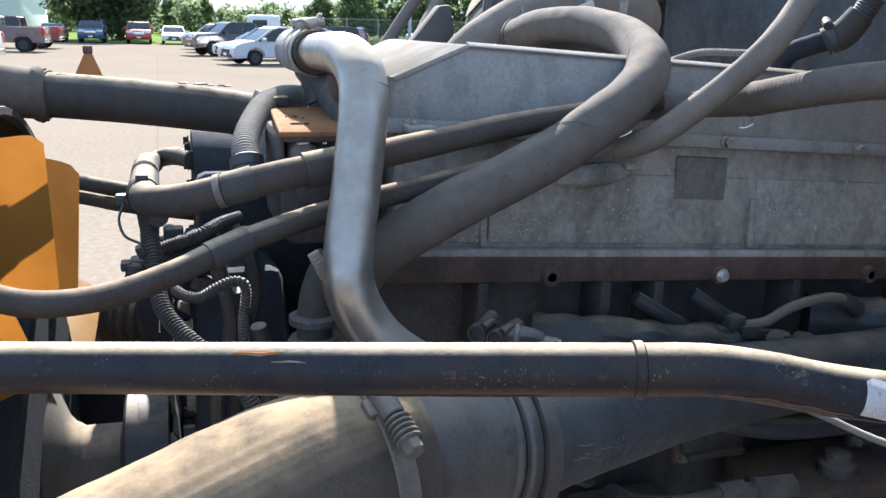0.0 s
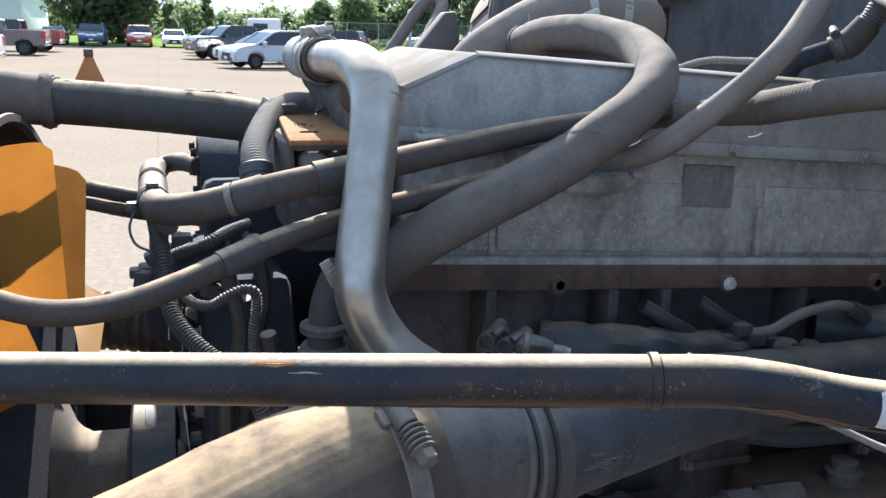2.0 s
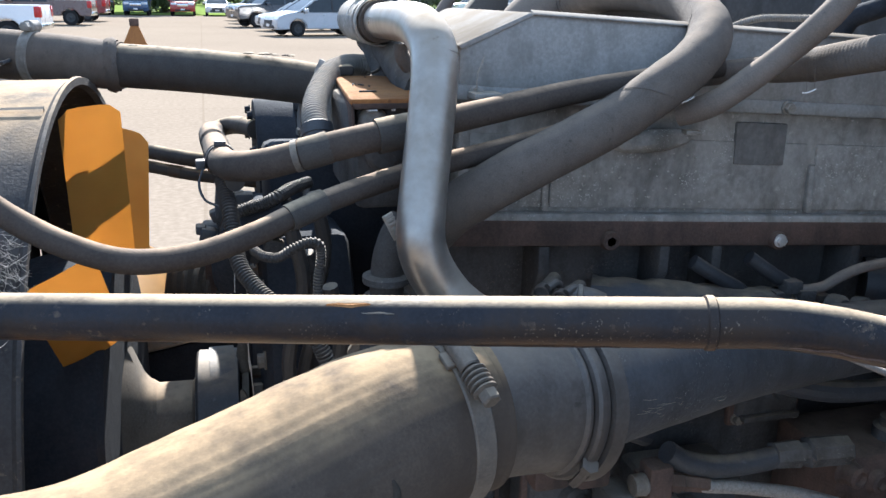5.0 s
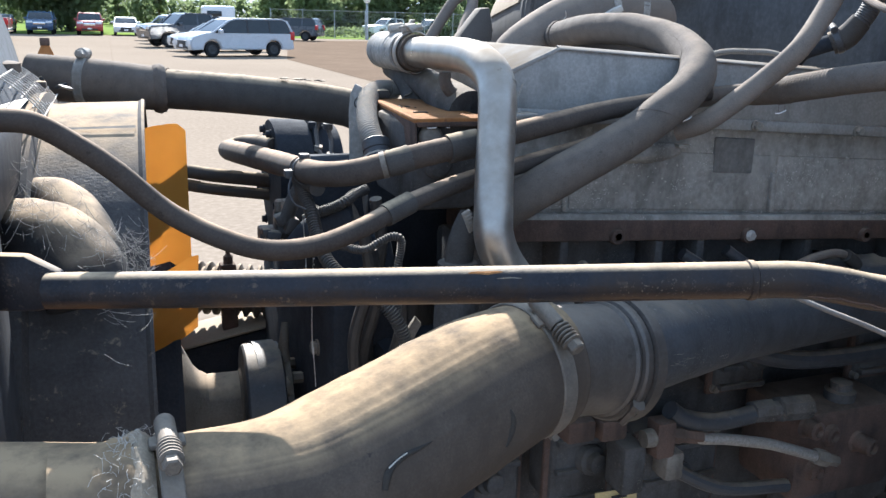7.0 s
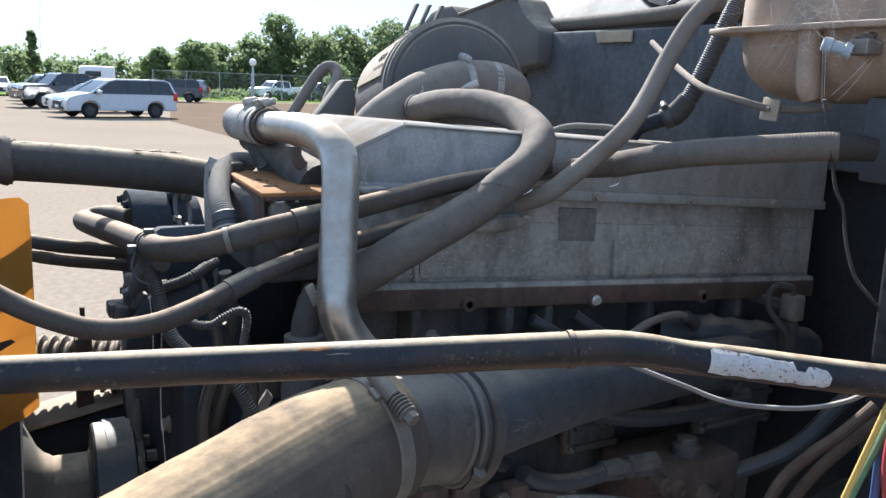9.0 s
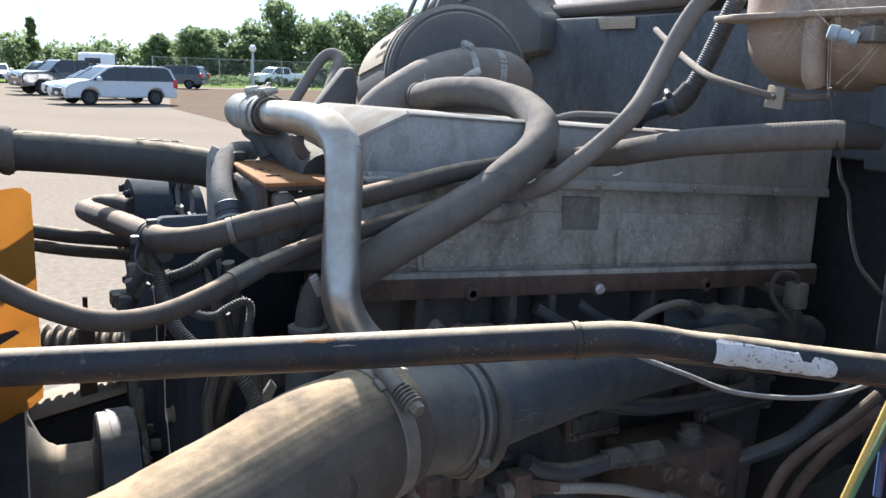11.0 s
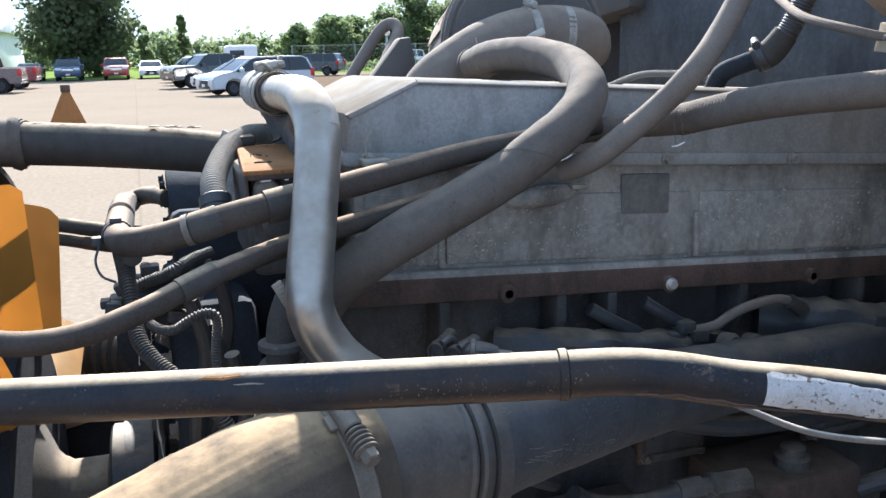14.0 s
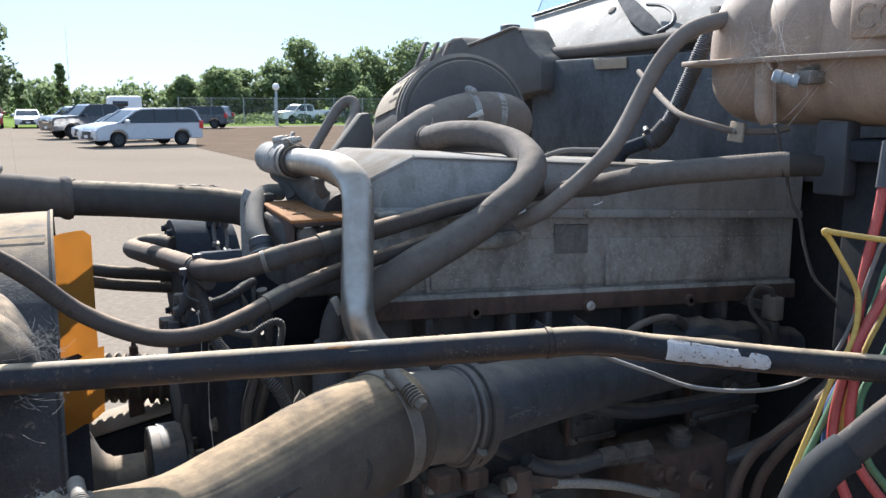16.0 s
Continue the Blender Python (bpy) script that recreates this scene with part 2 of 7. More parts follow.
M = {
    # tan top band: real dust, its edge drawn to the sunlit strip
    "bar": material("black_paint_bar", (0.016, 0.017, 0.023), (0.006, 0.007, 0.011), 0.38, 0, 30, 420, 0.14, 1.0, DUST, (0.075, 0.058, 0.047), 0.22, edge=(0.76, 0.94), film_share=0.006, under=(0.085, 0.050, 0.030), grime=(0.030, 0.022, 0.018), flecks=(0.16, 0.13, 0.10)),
    "steel": material("dull_steel_pipe", (0.36, 0.345, 0.325), (0.27, 0.245, 0.215), 0.27, 0.88, 14, 60, 0.008, 0.9, (0.25, 0.195, 0.135), (0.16, 0.12, 0.085), 0.03, edge=(0.2, 0.9), film_share=0.09),
    # on these hoses dust and painted sunlight share the pale tops, sides carry shade
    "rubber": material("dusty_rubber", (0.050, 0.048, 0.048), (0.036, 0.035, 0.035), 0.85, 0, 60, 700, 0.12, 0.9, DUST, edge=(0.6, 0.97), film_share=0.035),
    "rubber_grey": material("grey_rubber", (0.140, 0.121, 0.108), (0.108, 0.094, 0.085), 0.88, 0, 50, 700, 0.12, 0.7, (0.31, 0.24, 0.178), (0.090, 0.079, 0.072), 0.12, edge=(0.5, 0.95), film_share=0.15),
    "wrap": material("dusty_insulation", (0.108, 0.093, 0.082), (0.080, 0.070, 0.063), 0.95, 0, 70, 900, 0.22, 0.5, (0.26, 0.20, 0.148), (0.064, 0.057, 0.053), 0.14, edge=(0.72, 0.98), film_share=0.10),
    # tan top edge follows where the sun reaches round the charge hose
    "silicone": material("dusty_sunlit_silicone_hose", (0.080, 0.064, 0.052), (0.066, 0.053, 0.043), 0.9, 0, 40, 500, 0.10, 0.95, (0.36, 0.256, 0.152), (0.040, 0.035, 0.032), 0.08, edge=(0.60, 0.94), film_share=0.015, grime=(0.054, 0.044, 0.037)),
    "hose_brown": material("brown_dusty_sunlit_hose", (0.056, 0.047, 0.042), (0.040, 0.034, 0.031), 0.85, 0, 40, 500, 0.1, 0.95, (0.42, 0.295, 0.195), (0.030, 0.027, 0.025), 0.1, edge=(0.62, 0.95), film_share=0.025),
    "cast": material("dusty_cast_aluminium", (0.315, 0.300, 0.277), (0.225, 0.215, 0.200), 0.9, 0.0, 18, 150, 0.5, 0.3, (0.36, 0.315, 0.255), (0.44, 0.42, 0.38), 0.06, edge=(0.5, 0.98), grime=(0.100, 0.094, 0.086), flecks=(0.66, 0.64, 0.60)),
    # sides coloured paler for haze, upward faces darker to hold down the sunlight
    "cover": material("dusty_sun_toned_cover", (0.262, 0.258, 0.250), (0.222, 0.219, 0.213), 0.85, 0, 9, 320, 0.06, 1.0, (0.150, 0.123, 0.094), (0.19, 0.187, 0.18), 0.06, edge=(0.35, 0.8), film_share=0.02, grime=(0.160, 0.155, 0.148)),
    "block": material("grimy_block", (0.070, 0.070, 0.072), (0.044, 0.044, 0.046), 0.8, 0, 20, 300, 0.4, 0.25, DUST, (0.12, 0.10, 0.085), 0.12, grime=(0.026, 0.026, 0.027), flecks=(0.18, 0.165, 0.14)),
    "recess": material("grimy_recess_shade", (0.175, 0.170, 0.162), (0.140, 0.136, 0.130), 0.9, 0, 18, 150, 0.35, grime=(0.085, 0.081, 0.076)),
    "rust": material("rusted_steel", (0.310, 0.140, 0.048), (0.205, 0.090, 0.034), 0.95, 0, 60, 700, 0.4, 0.25, (0.30, 0.20, 0.11), (0.095, 0.046, 0.024), 0.18, grime=(0.215, 0.092, 0.036)),
    "rust_dark": material("dark_rust_casting", (0.100, 0.066, 0.054), (0.066, 0.047, 0.041), 0.9, 0, 30, 400, 0.4, 0.15, DUST, grime=(0.035, 0.029, 0.027)),
    "black": material("black_plastic", (0.034, 0.037, 0.044), (0.024, 0.027, 0.033), 0.5, 0, 40, 400, 0.15, 0.45, DUST, (0.075, 0.078, 0.085), 0.12, edge=(0.6, 0.98), film_share=0.03),
    "shroud": material("shroud_plastic", (0.050, 0.050, 0.053), (0.032, 0.033, 0.037), 0.8, 0, 30, 300, 0.35, 1.0, (0.36, 0.265, 0.17), (0.15, 0.128, 0.098), 0.2, edge=(0.86, 0.955), film_share=0.05),
    # rib tops tinted pale: dust together with sunlit tips painted in
    "loom": material("convolute_loom", (0.034, 0.033, 0.034), (0.024, 0.024, 0.026), 0.55, 0, 60, 500, 0.06, 0.6, (0.40, 0.32, 0.23), edge=(0.6, 0.98), film_share=0.05),
    "loom_grey": material("dusty_loom", (0.19, 0.185, 0.175), (0.15, 0.143, 0.135), 0.7, 0, 60, 500, 0.06, 0.6, DUST),
    "fan": material("yellow_fan_plastic", (0.80, 0.42, 0.035), (0.70, 0.34, 0.03), 0.5, 0, 20, 300, 0.05, 0.15, DUST, (0.45, 0.25, 0.06), 0.05),
    # dark base paints the bay's shade, tan upward faces carry dust and sunlight
    "hub": material("dusty_sunlit_hub_casting", (0.105, 0.092, 0.078), (0.078, 0.069, 0.059), 0.85, 0, 30, 400, 0.1, 1.0, (0.37, 0.285, 0.20), (0.07, 0.062, 0.055), 0.12, edge=(0.5, 0.85), film_share=0.04),
    "zinc": material("zinc_clamp", (0.31, 0.30, 0.28), (0.21, 0.20, 0.185), 0.5, 0.5, 60, 500, 0.08, 0.6, DUST),
    "clamp_dusty": material("dust_caked_clamp_steel", (0.130, 0.115, 0.100), (0.092, 0.082, 0.073), 0.6, 0.3, 60, 500, 0.08, 0.6, (0.33, 0.26, 0.185), edge=(0.4, 0.95)),
    "chrome_bolt": material("bright_bolt", (0.72, 0.70, 0.67), (0.6, 0.58, 0.55), 0.35, 0.7, 60, 500, 0.05),
    "label": material("white_sticker", (0.74, 0.72, 0.73), (0.62, 0.585, 0.57), 0.7, 0, 90, 600, 0.1, 0, DUST, (0.26, 0.18, 0.125), 0.34),
    # upper half paler for dust and painted sunlight, lower half left in shade tone
    "tank": material("aged_tank_plastic", (0.290, 0.208, 0.150), (0.225, 0.162, 0.118), 0.6, 0, 12, 400, 0.05, 0.85, (0.47, 0.385, 0.285), (0.20, 0.142, 0.104), 0.08, edge=(0.2, 0.8), film_share=0.02, grime=(0.180, 0.130, 0.096)),
    "blue": material("blue_connector", (0.27, 0.33, 0.39), (0.20, 0.25, 0.30), 0.6, 0, 60, 500, 0.1, 0.6, DUST),
    "web": material("cobweb_dust", (0.46, 0.43, 0.39), (0.36, 0.335, 0.30), 0.95, 0, 60, 500, 0.1),
    "airbox": material("airbox_plastic", (0.082, 0.080, 0.080), (0.060, 0.059, 0.060), 0.8, 0, 16, 400, 0.1, 0.85, (0.31, 0.25, 0.185), edge=(0.25, 0.9)),
    "panel_tan": material("dusty_label_panel", (0.300, 0.245, 0.180), (0.240, 0.196, 0.146), 0.9, 0, 30, 500, 0.2),
    # sunlit top and shaded underside put into the colour, mixed with dust
    "hose_black": material("sunlit_dust_topped_hose", (0.030, 0.031, 0.034), (0.021, 0.022, 0.025), 0.8, 0, 40, 500, 0.15, 1.0, (0.38, 0.285, 0.19), (0.09, 0.085, 0.08), 0.14, edge=(0.55, 0.88), film_share=0.03),
    "tag_paper": material("faded_tag_paper", (0.46, 0.36, 0.16), (0.36, 0.28, 0.14), 0.9, 0, 40, 500, 0.1, 0.3, DUST),
    # one firewall in two tones: haze in the paler, deep shade in the darker
    "firewall": material("haze_toned_firewall_pad", (0.080, 0.087, 0.096), (0.060, 0.066, 0.073), 0.95, 0, 9, 120, 0.0, grime=(0.045, 0.048, 0.053)),
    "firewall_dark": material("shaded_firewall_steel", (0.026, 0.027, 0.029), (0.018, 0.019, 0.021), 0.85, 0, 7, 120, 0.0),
    "ink": material("dark_ink", (0.04, 0.035, 0.03), (0.03, 0.03, 0.03), 0.8, 0, 60, 500, 0.0),
    "cowl": material("speckled_cowl_paint", (0.235, 0.225, 0.205), (0.17, 0.163, 0.15), 0.75, 0, 14, 260, 0.12, 0.25, DUST, (0.42, 0.40, 0.36), 0.22),
    "cable_brown": material("brown_cable", (0.045, 0.028, 0.024), (0.032, 0.021, 0.019), 0.8, 0, 40, 500, 0.1, 0.2, DUST),
    "pipe_dusty": material("dusty_pipe_metal", (0.096, 0.088, 0.083), (0.068, 0.061, 0.058), 0.45, 0.4, 20, 300, 0.05, 0.5, (0.30, 0.235, 0.17), (0.050, 0.045, 0.043), 0.12, edge=(0.6, 0.97), film_share=0.07, grime=(0.050, 0.044, 0.041)),
    "duct": material("duct_plastic", (0.048, 0.052, 0.060), (0.032, 0.035, 0.042), 0.6, 0, 26, 300, 0.3, 0.35, DUST, (0.10, 0.103, 0.106), 0.08, edge=(0.6, 0.98), film_share=0.03, grime=(0.022, 0.023, 0.026), flecks=(0.27, 0.27, 0.265)),
    # even near-black without a pale top tint
    "matte_black": material("dull_black_metal", (0.030, 0.033, 0.040), (0.020, 0.023, 0.029), 0.9, 0, 30, 300, 0.3),
    "red": material("red_cable", (0.34, 0.042, 0.037), (0.24, 0.032, 0.030), 0.55, 0, 40, 500, 0.05, 0.25, DUST),
    "yellow": material("yellow_cable", (0.46, 0.30, 0.06), (0.36, 0.235, 0.05), 0.55, 0, 40, 500, 0.05, 0.25, DUST),
    "green": material("green_cable", (0.052, 0.15, 0.070), (0.036, 0.11, 0.052), 0.5, 0, 40, 500, 0.05, 0.25, DUST),
    "blue_wire": material("blue_cable", (0.04, 0.08, 0.22), (0.03, 0.06, 0.16), 0.5, 0, 40, 500, 0.05, 0.25, DUST),
    # the cable's lit rim is painted as a pale top colour
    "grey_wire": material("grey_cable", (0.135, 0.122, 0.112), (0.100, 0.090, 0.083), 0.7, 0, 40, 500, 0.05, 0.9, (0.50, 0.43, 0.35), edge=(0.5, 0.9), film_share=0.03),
    "braid": material("braided_steel", (0.36, 0.34, 0.32), (0.2, 0.19, 0.18), 0.5, 0.6, 300, 900, 0.5, 0.3, DUST),
    "fitting": material("grimy_fitting", (0.165, 0.150, 0.132), (0.105, 0.094, 0.083), 0.7, 0.1, 50, 500, 0.2, 0.35, DUST, grime=(0.05, 0.045, 0.04)),
    "rubber_tire": material("tyre_rubber", (0.022, 0.022, 0.023), None, 0.85, 0, 20, 200, 0.1),
    "rim": material("dark_rim", (0.035, 0.036, 0.038), None, 0.6, 0.0, 10, 80, 0.0),
    "lamp_red": material("tail_lamp", (0.45, 0.02, 0.02), None, 0.2, 0, 10, 80, 0.0),
    "lamp_clear": material("head_lamp", (0.7, 0.72, 0.75), None, 0.12, 0.2, 10, 80, 0.0),
    "trim": material("black_trim", (0.02, 0.02, 0.022), None, 0.5, 0, 10, 80, 0.0),
    "chrome": material("chrome_grille", (0.7, 0.7, 0.7), None, 0.15, 1.0, 10, 80, 0.0),
    "bark": material("bark", (0.11, 0.085, 0.06), (0.07, 0.055, 0.04), 0.95, 0, 4, 30, 0.6, dist=0.02),
    "grass": material("grass", (0.15, 0.20, 0.055), (0.11, 0.15, 0.045), 0.95, 0, 0.5, 8, 0.3, dist=0.03),
    "wall": material("pale_metal_siding", (0.62, 0.63, 0.64), (0.55, 0.56, 0.57), 0.6, 0, 0.4, 8, 0.05),
    "roof": material("metal_roof", (0.50, 0.51, 0.52), None, 0.5, 0.1, 0.4, 8, 0.05),
    "galv": material("galvanised_fence", (0.35, 0.36, 0.36), None, 0.5, 0.6, 4, 80, 0.0),
    "glass_far": material("dark_glazing", (0.018, 0.024, 0.028), (0.012, 0.016, 0.02), 0.06, 0, 2, 20, 0.0),
}


def foliage(name, base, second, scale, through_share=0.6):
    """Leaves that let part of the light through."""
    m = material(name, base, second, 0.6, 0, scale, 6, 0.0)
    n, link = m.node_tree.nodes, m.node_tree.links.new
    b, out = n["Principled BSDF"], n["Material Output"]
    t, mix = n.new("ShaderNodeBsdfTranslucent"), n.new("ShaderNodeMixShader")
    link(b.inputs["Base Color"].links[0].from_socket, t.inputs["Color"])
    mix.inputs[0].default_value = through_share
    link(b.outputs[0], mix.inputs[1])
    link(t.outputs[0], mix.inputs[2])
    link(mix.outputs[0], out.inputs["Surface"])
    return m


M["bar"].node_tree.nodes["Principled BSDF"].inputs["Specular IOR Level"].default_value = 0.20
M["fan"] = foliage("yellow_fan_plastic", (0.53, 0.285, 0.055), (0.45, 0.235, 0.047), 8, 0.15)
M["leaf_dark"] = foliage("oak_leaves", (0.125, 0.155, 0.085), (0.098, 0.122, 0.068), 0.6)
M["leaf"] = foliage("tree_leaves", (0.175, 0.215, 0.105), (0.135, 0.170, 0.082), 0.35)
for key in ("leaf_dark", "leaf"):
    M[key].node_tree.nodes["Principled BSDF"].inputs["Specular IOR Level"].default_value = 0.05


def paint(name, colour):
    return material(name, colour, tuple(c * 0.92 for c in colour), 0.28, 0.0, 3, 60, 0.0, coat=0.5)


# ---- building helpers ----
def origin_of(bm):
    lo = [min(v.co[i] for v in bm.verts) for i in range(3)]
    hi = [max(v.co[i] for v in bm.verts) for i in range(3)]
    return Vector(((lo[0] + hi[0]) / 2, (lo[1] + hi[1]) / 2, lo[2]))


def finish(name, bm, mat, smooth=28):
    bmesh.ops.recalc_face_normals(bm, faces=bm.faces)
    me = bpy.data.meshes.new(name)
    bm.to_mesh(me)
    bm.free()
    me.materials.append(M[mat] if isinstance(mat, str) else mat)
    if smooth:
        me.shade_smooth()
        me.set_sharp_from_angle(angle=radians(smooth))
    return me


def thing(name, at, label, category, group="", kind=""):
    ob = new(name)
    ob.empty_display_size = 0.05
    ob.location = at
    return tagged(ob, label, category, group, kind)


def root_at(ob):
    while ob.parent:
        ob = ob.parent
    return ob.location


def part(name, bm, mat, parent, label="", smooth=28):
    """Links a bmesh, given in world places, as one mesh under a thing or a part."""
    bmesh.ops.translate(bm, verts=bm.verts, vec=-Vector(root_at(parent)))
    ob = new(name, finish(name, bm, mat, smooth))
    ob.parent = parent
    if label:
        ob["label"] = label
    return ob


def solo(name, bm, mat, label, category, group="", kind="", smooth=28):
    """A thing that is one mesh."""
    at = origin_of(bm)
    bmesh.ops.translate(bm, verts=bm.verts, vec=-at)
    ob = new(name, finish(name, bm, mat, smooth))
    ob.location = at
    return tagged(ob, label, category, group, kind)


def spline(pts, n=8):
    """A smooth line through the points; each point may carry a fourth number, the radius."""
    p = [np.array(q, float) for q in pts]
    q = [2 * p[0] - p[1], *p, 2 * p[-1] - p[-2]]
    out = []
    for i in range(len(p) - 1):
        a, b, c, d = q[i : i + 4]
        for u in (k / n for k in range(n)):
            out.append(0.5 * (2 * b + (c - a) * u + (2 * a - 5 * b + 4 * c - d) * u * u + (3 * b - a - 3 * c + d) * u**3))
    return out + [p[-1]]


def rings_to_bm(bm, rings, closed=True, cap=True):
    rows = [[bm.verts.new(v) for v in r] for r in rings]
    k = len(rows[0])
    for a, b in zip(rows, rows[1:]):
        for j in range(k if closed else k - 1):
            bm.faces.new((a[j], a[(j + 1) % k], b[(j + 1) % k], b[j]))
    if cap and closed:
        bm.faces.new(rows[0][::-1])
        bm.faces.new(rows[-1])
    return bm


def frames_along(line):
    """Places with two directions across the line, carried along without twist."""
    line = [Vector(p[:3]) for p in line]
    tang = [(line[min(i + 1, len(line) - 1)] - line[max(i - 1, 0)]).normalized() for i in range(len(line))]
    side = tang[0].orthogonal().normalized()
    out = []
    for p, t in zip(line, tang):
        side = (side - t * side.dot(t)).normalized()
        out.append((p, side, t.cross(side)))
    return out


def tube(pts, r=0.01, seg=16, n=8, bm=None, wobble=0.0, flat=(1.0, 1.0), ends=True, ridges=0.0):
    """A hose or pipe along a smooth line."""
    bm = bm or bmesh.new()
    line = spline(pts, n)
    rings = []
    for i, ((p, a, b), q) in enumerate(zip(frames_along(line), line)):
        rad = q[3] if len(q) > 3 else r
        ring = []
        for j in range(seg):
            w = 2 * math.pi * j / seg
            d = a * math.cos(w) * flat[0] + b * math.sin(w) * flat[1]
            k = 1 + wobble * noise.noise(p * 45 + d * 1.3) + ridges * noise.noise((j * 0.83, 3.0, i * 0.012))
            ring.append(p + d * rad * k)
        rings.append(ring)
    if ends:
        (p0, _, _), (p1, _, _) = frames_along(line)[0], frames_along(line)[-1]
        rings = [[p0 + (v - p0) * 0.82 for v in rings[0]], *rings, [p1 + (v - p1) * 0.82 for v in rings[-1]]]
    return rings_to_bm(bm, rings)


def resample(pts, step):
    line = spline(pts, 24)
    out, left = [line[0]], 0.0
    for a, b in zip(line, line[1:]):
        d = float(np.linalg.norm(b[:3] - a[:3]))
        while left + d >= step:
            u = (step - left) / d
            a = a + (b - a) * u
            out.append(a)
            d = float(np.linalg.norm(b[:3] - a[:3]))
            left = 0.0
        left += d
    return out


def ribbed(pts, r, pitch, depth=0.18, seg=14):
    """Convolute tubing: true rings along the line."""
    line = resample(pts, pitch / 4)
    rings = []
    for i, (p, a, b) in enumerate(frames_along(line)):
        rad = r * (1, 1, 1 - depth, 1 - depth)[i % 4]
        rings.append([p + (a * math.cos(2 * math.pi * j / seg) + b * math.sin(2 * math.pi * j / seg)) * rad for j in range(seg)])
    return rings_to_bm(bmesh.new(), rings)


def axes_of(axis):
    w = Vector(axis).normalized()
    u = w.orthogonal().normalized()
    if abs(w.z) < 0.95:
        u = Vector((0, 0, 1)).cross(w).normalized()
    return u, w.cross(u), w


def lathe(at, axis, profile, seg=32, bm=None, cap=True, arc=(0.0, 1.0)):
    """Turned form: profile rows of (along, radius)."""
    bm = bm or bmesh.new()
    u, v, w = axes_of(axis)
    at = Vector(at)
    full = arc == (0.0, 1.0)
    count = seg if full else seg + 1
    rings = []
    for s, r in profile:
        ring = []
        for j in range(count):
            t = 2 * math.pi * (arc[0] + (arc[1] - arc[0]) * j / seg)
            ring.append(at + w * s + (u * math.cos(t) + v * math.sin(t)) * max(r, 1e-4))
        rings.append(ring)
    return rings_to_bm(bm, rings, closed=full, cap=cap and full)


def box(lo, hi, bevel=0.003, bm=None, turn=None, at=None, segs=2):
    """A bevelled box between two corners; turn: a matrix about its middle."""
    own = bmesh.new()
    lo, hi = Vector(lo), Vector(hi)
    mid, size = (lo + hi) / 2, hi - lo
    bmesh.ops.create_cube(own, size=1, matrix=Matrix.Diagonal((*size, 1)))
    if bevel:
        bmesh.ops.bevel(own, geom=own.edges[:], offset=bevel, segments=segs, profile=0.5, affect="EDGES")
    bmesh.ops.transform(own, matrix=Matrix.Translation(mid) @ (turn or Matrix.Identity(4)), verts=own.verts)
    return merge(bm, own)


def merge(bm, own):
    if bm is None:
        return own
    tmp = bpy.data.meshes.new("tmp")
    own.to_mesh(tmp)
    own.free()
    bm.from_mesh(tmp)
    bpy.data.meshes.remove(tmp)
    return bm


def prism(poly, along, bevel=0.0, bm=None):
    """A flat outline (list of 3D corners in one plane) pushed along a vector."""
    own = bmesh.new()
    along = Vector(along)
    a = [own.verts.new(Vector(p)) for p in poly]
    b = [own.verts.new(Vector(p) + along) for p in poly]
    own.faces.new(a)
    own.faces.new(b[::-1])
    for i in range(len(a)):
        j = (i + 1) % len(a)
        own.faces.new((a[j], a[i], b[i], b[j]))
    bmesh.ops.recalc_face_normals(own, faces=own.faces)
    if bevel:
        bmesh.ops.bevel(own, geom=own.edges[:], offset=bevel, segments=2, profile=0.5, affect="EDGES")
    return merge(bm, own)


def hexbolt(at, axis, r=0.006, h=0.005, flange=True):
    bm = bmesh.new()
    if flange:
        lathe(at, axis, [(0, r * 1.25), (h * 0.3, r * 1.25), (h * 0.35, r * 1.05)], 18, bm)
    lathe(Vector(at), axis, [(h * 0.3, r), (h * 1.2, r), (h * 1.3, r * 0.85)], 6, bm)
    return bm


# ---- the engine ----
SLOPE = 0.058  # the engine hangs lower at its rear


def hung(bm, x0=0.35):
    for v in bm.verts:
        v.co.z -= SLOPE * (v.co.x - x0)
    return bm


def low(x, z, x0=0.35):
    return z - SLOPE * (x - x0)


def strip(x0, x1, section, bevel=0.003):
    """A bar of one cross-section, rows of (y, z), along the engine."""
    return hung(prism([(x0, y, z) for y, z in section], (x1 - x0, 0, 0), bevel))


engine = thing("engine", (0.65, 0.95, 0.95), "dusty grey diesel engine with cast head and grimy dark block", "engine")
part("block", strip(0.30, 1.06, [(0.90, 1.00), (1.30, 1.00), (1.30, 1.60), (0.86, 1.60)], 0.01), "block", engine, "oily dark engine block")
part("cylinder_head", strip(0.29, 1.06, [(0.815, 1.642), (1.10, 1.642), (1.10, 1.765), (0.815, 1.765)], 0.004), "cast", engine, "dusty cast head side")
part("head_flange", strip(0.265, 1.06, [(0.802, 1.628), (0.90, 1.628), (0.90, 1.654), (0.802, 1.654)], 0.003), "rust_dark", engine, "rust-brown flange strip")

part("gasket_lip", strip(0.30, 1.06, [(0.803, 1.652), (0.82, 1.652), (0.82, 1.660), (0.805, 1.660)], 0.002), "cast", engine)
for x0, x1 in ((0.30, 0.375), (0.381, 0.665), (0.675, 1.05)):
    part("side_panel", strip(x0, x1, [(0.8118, 1.664), (0.82, 1.664), (0.82, 1.734), (0.8128, 1.734)], 0.0025), "cast", engine)
for x in (0.372, 0.668):
    part("rib", strip(x, x + 0.007, [(0.8075, 1.662), (0.82, 1.662), (0.82, 1.712), (0.8105, 1.712)], 0.002), "cast", engine)
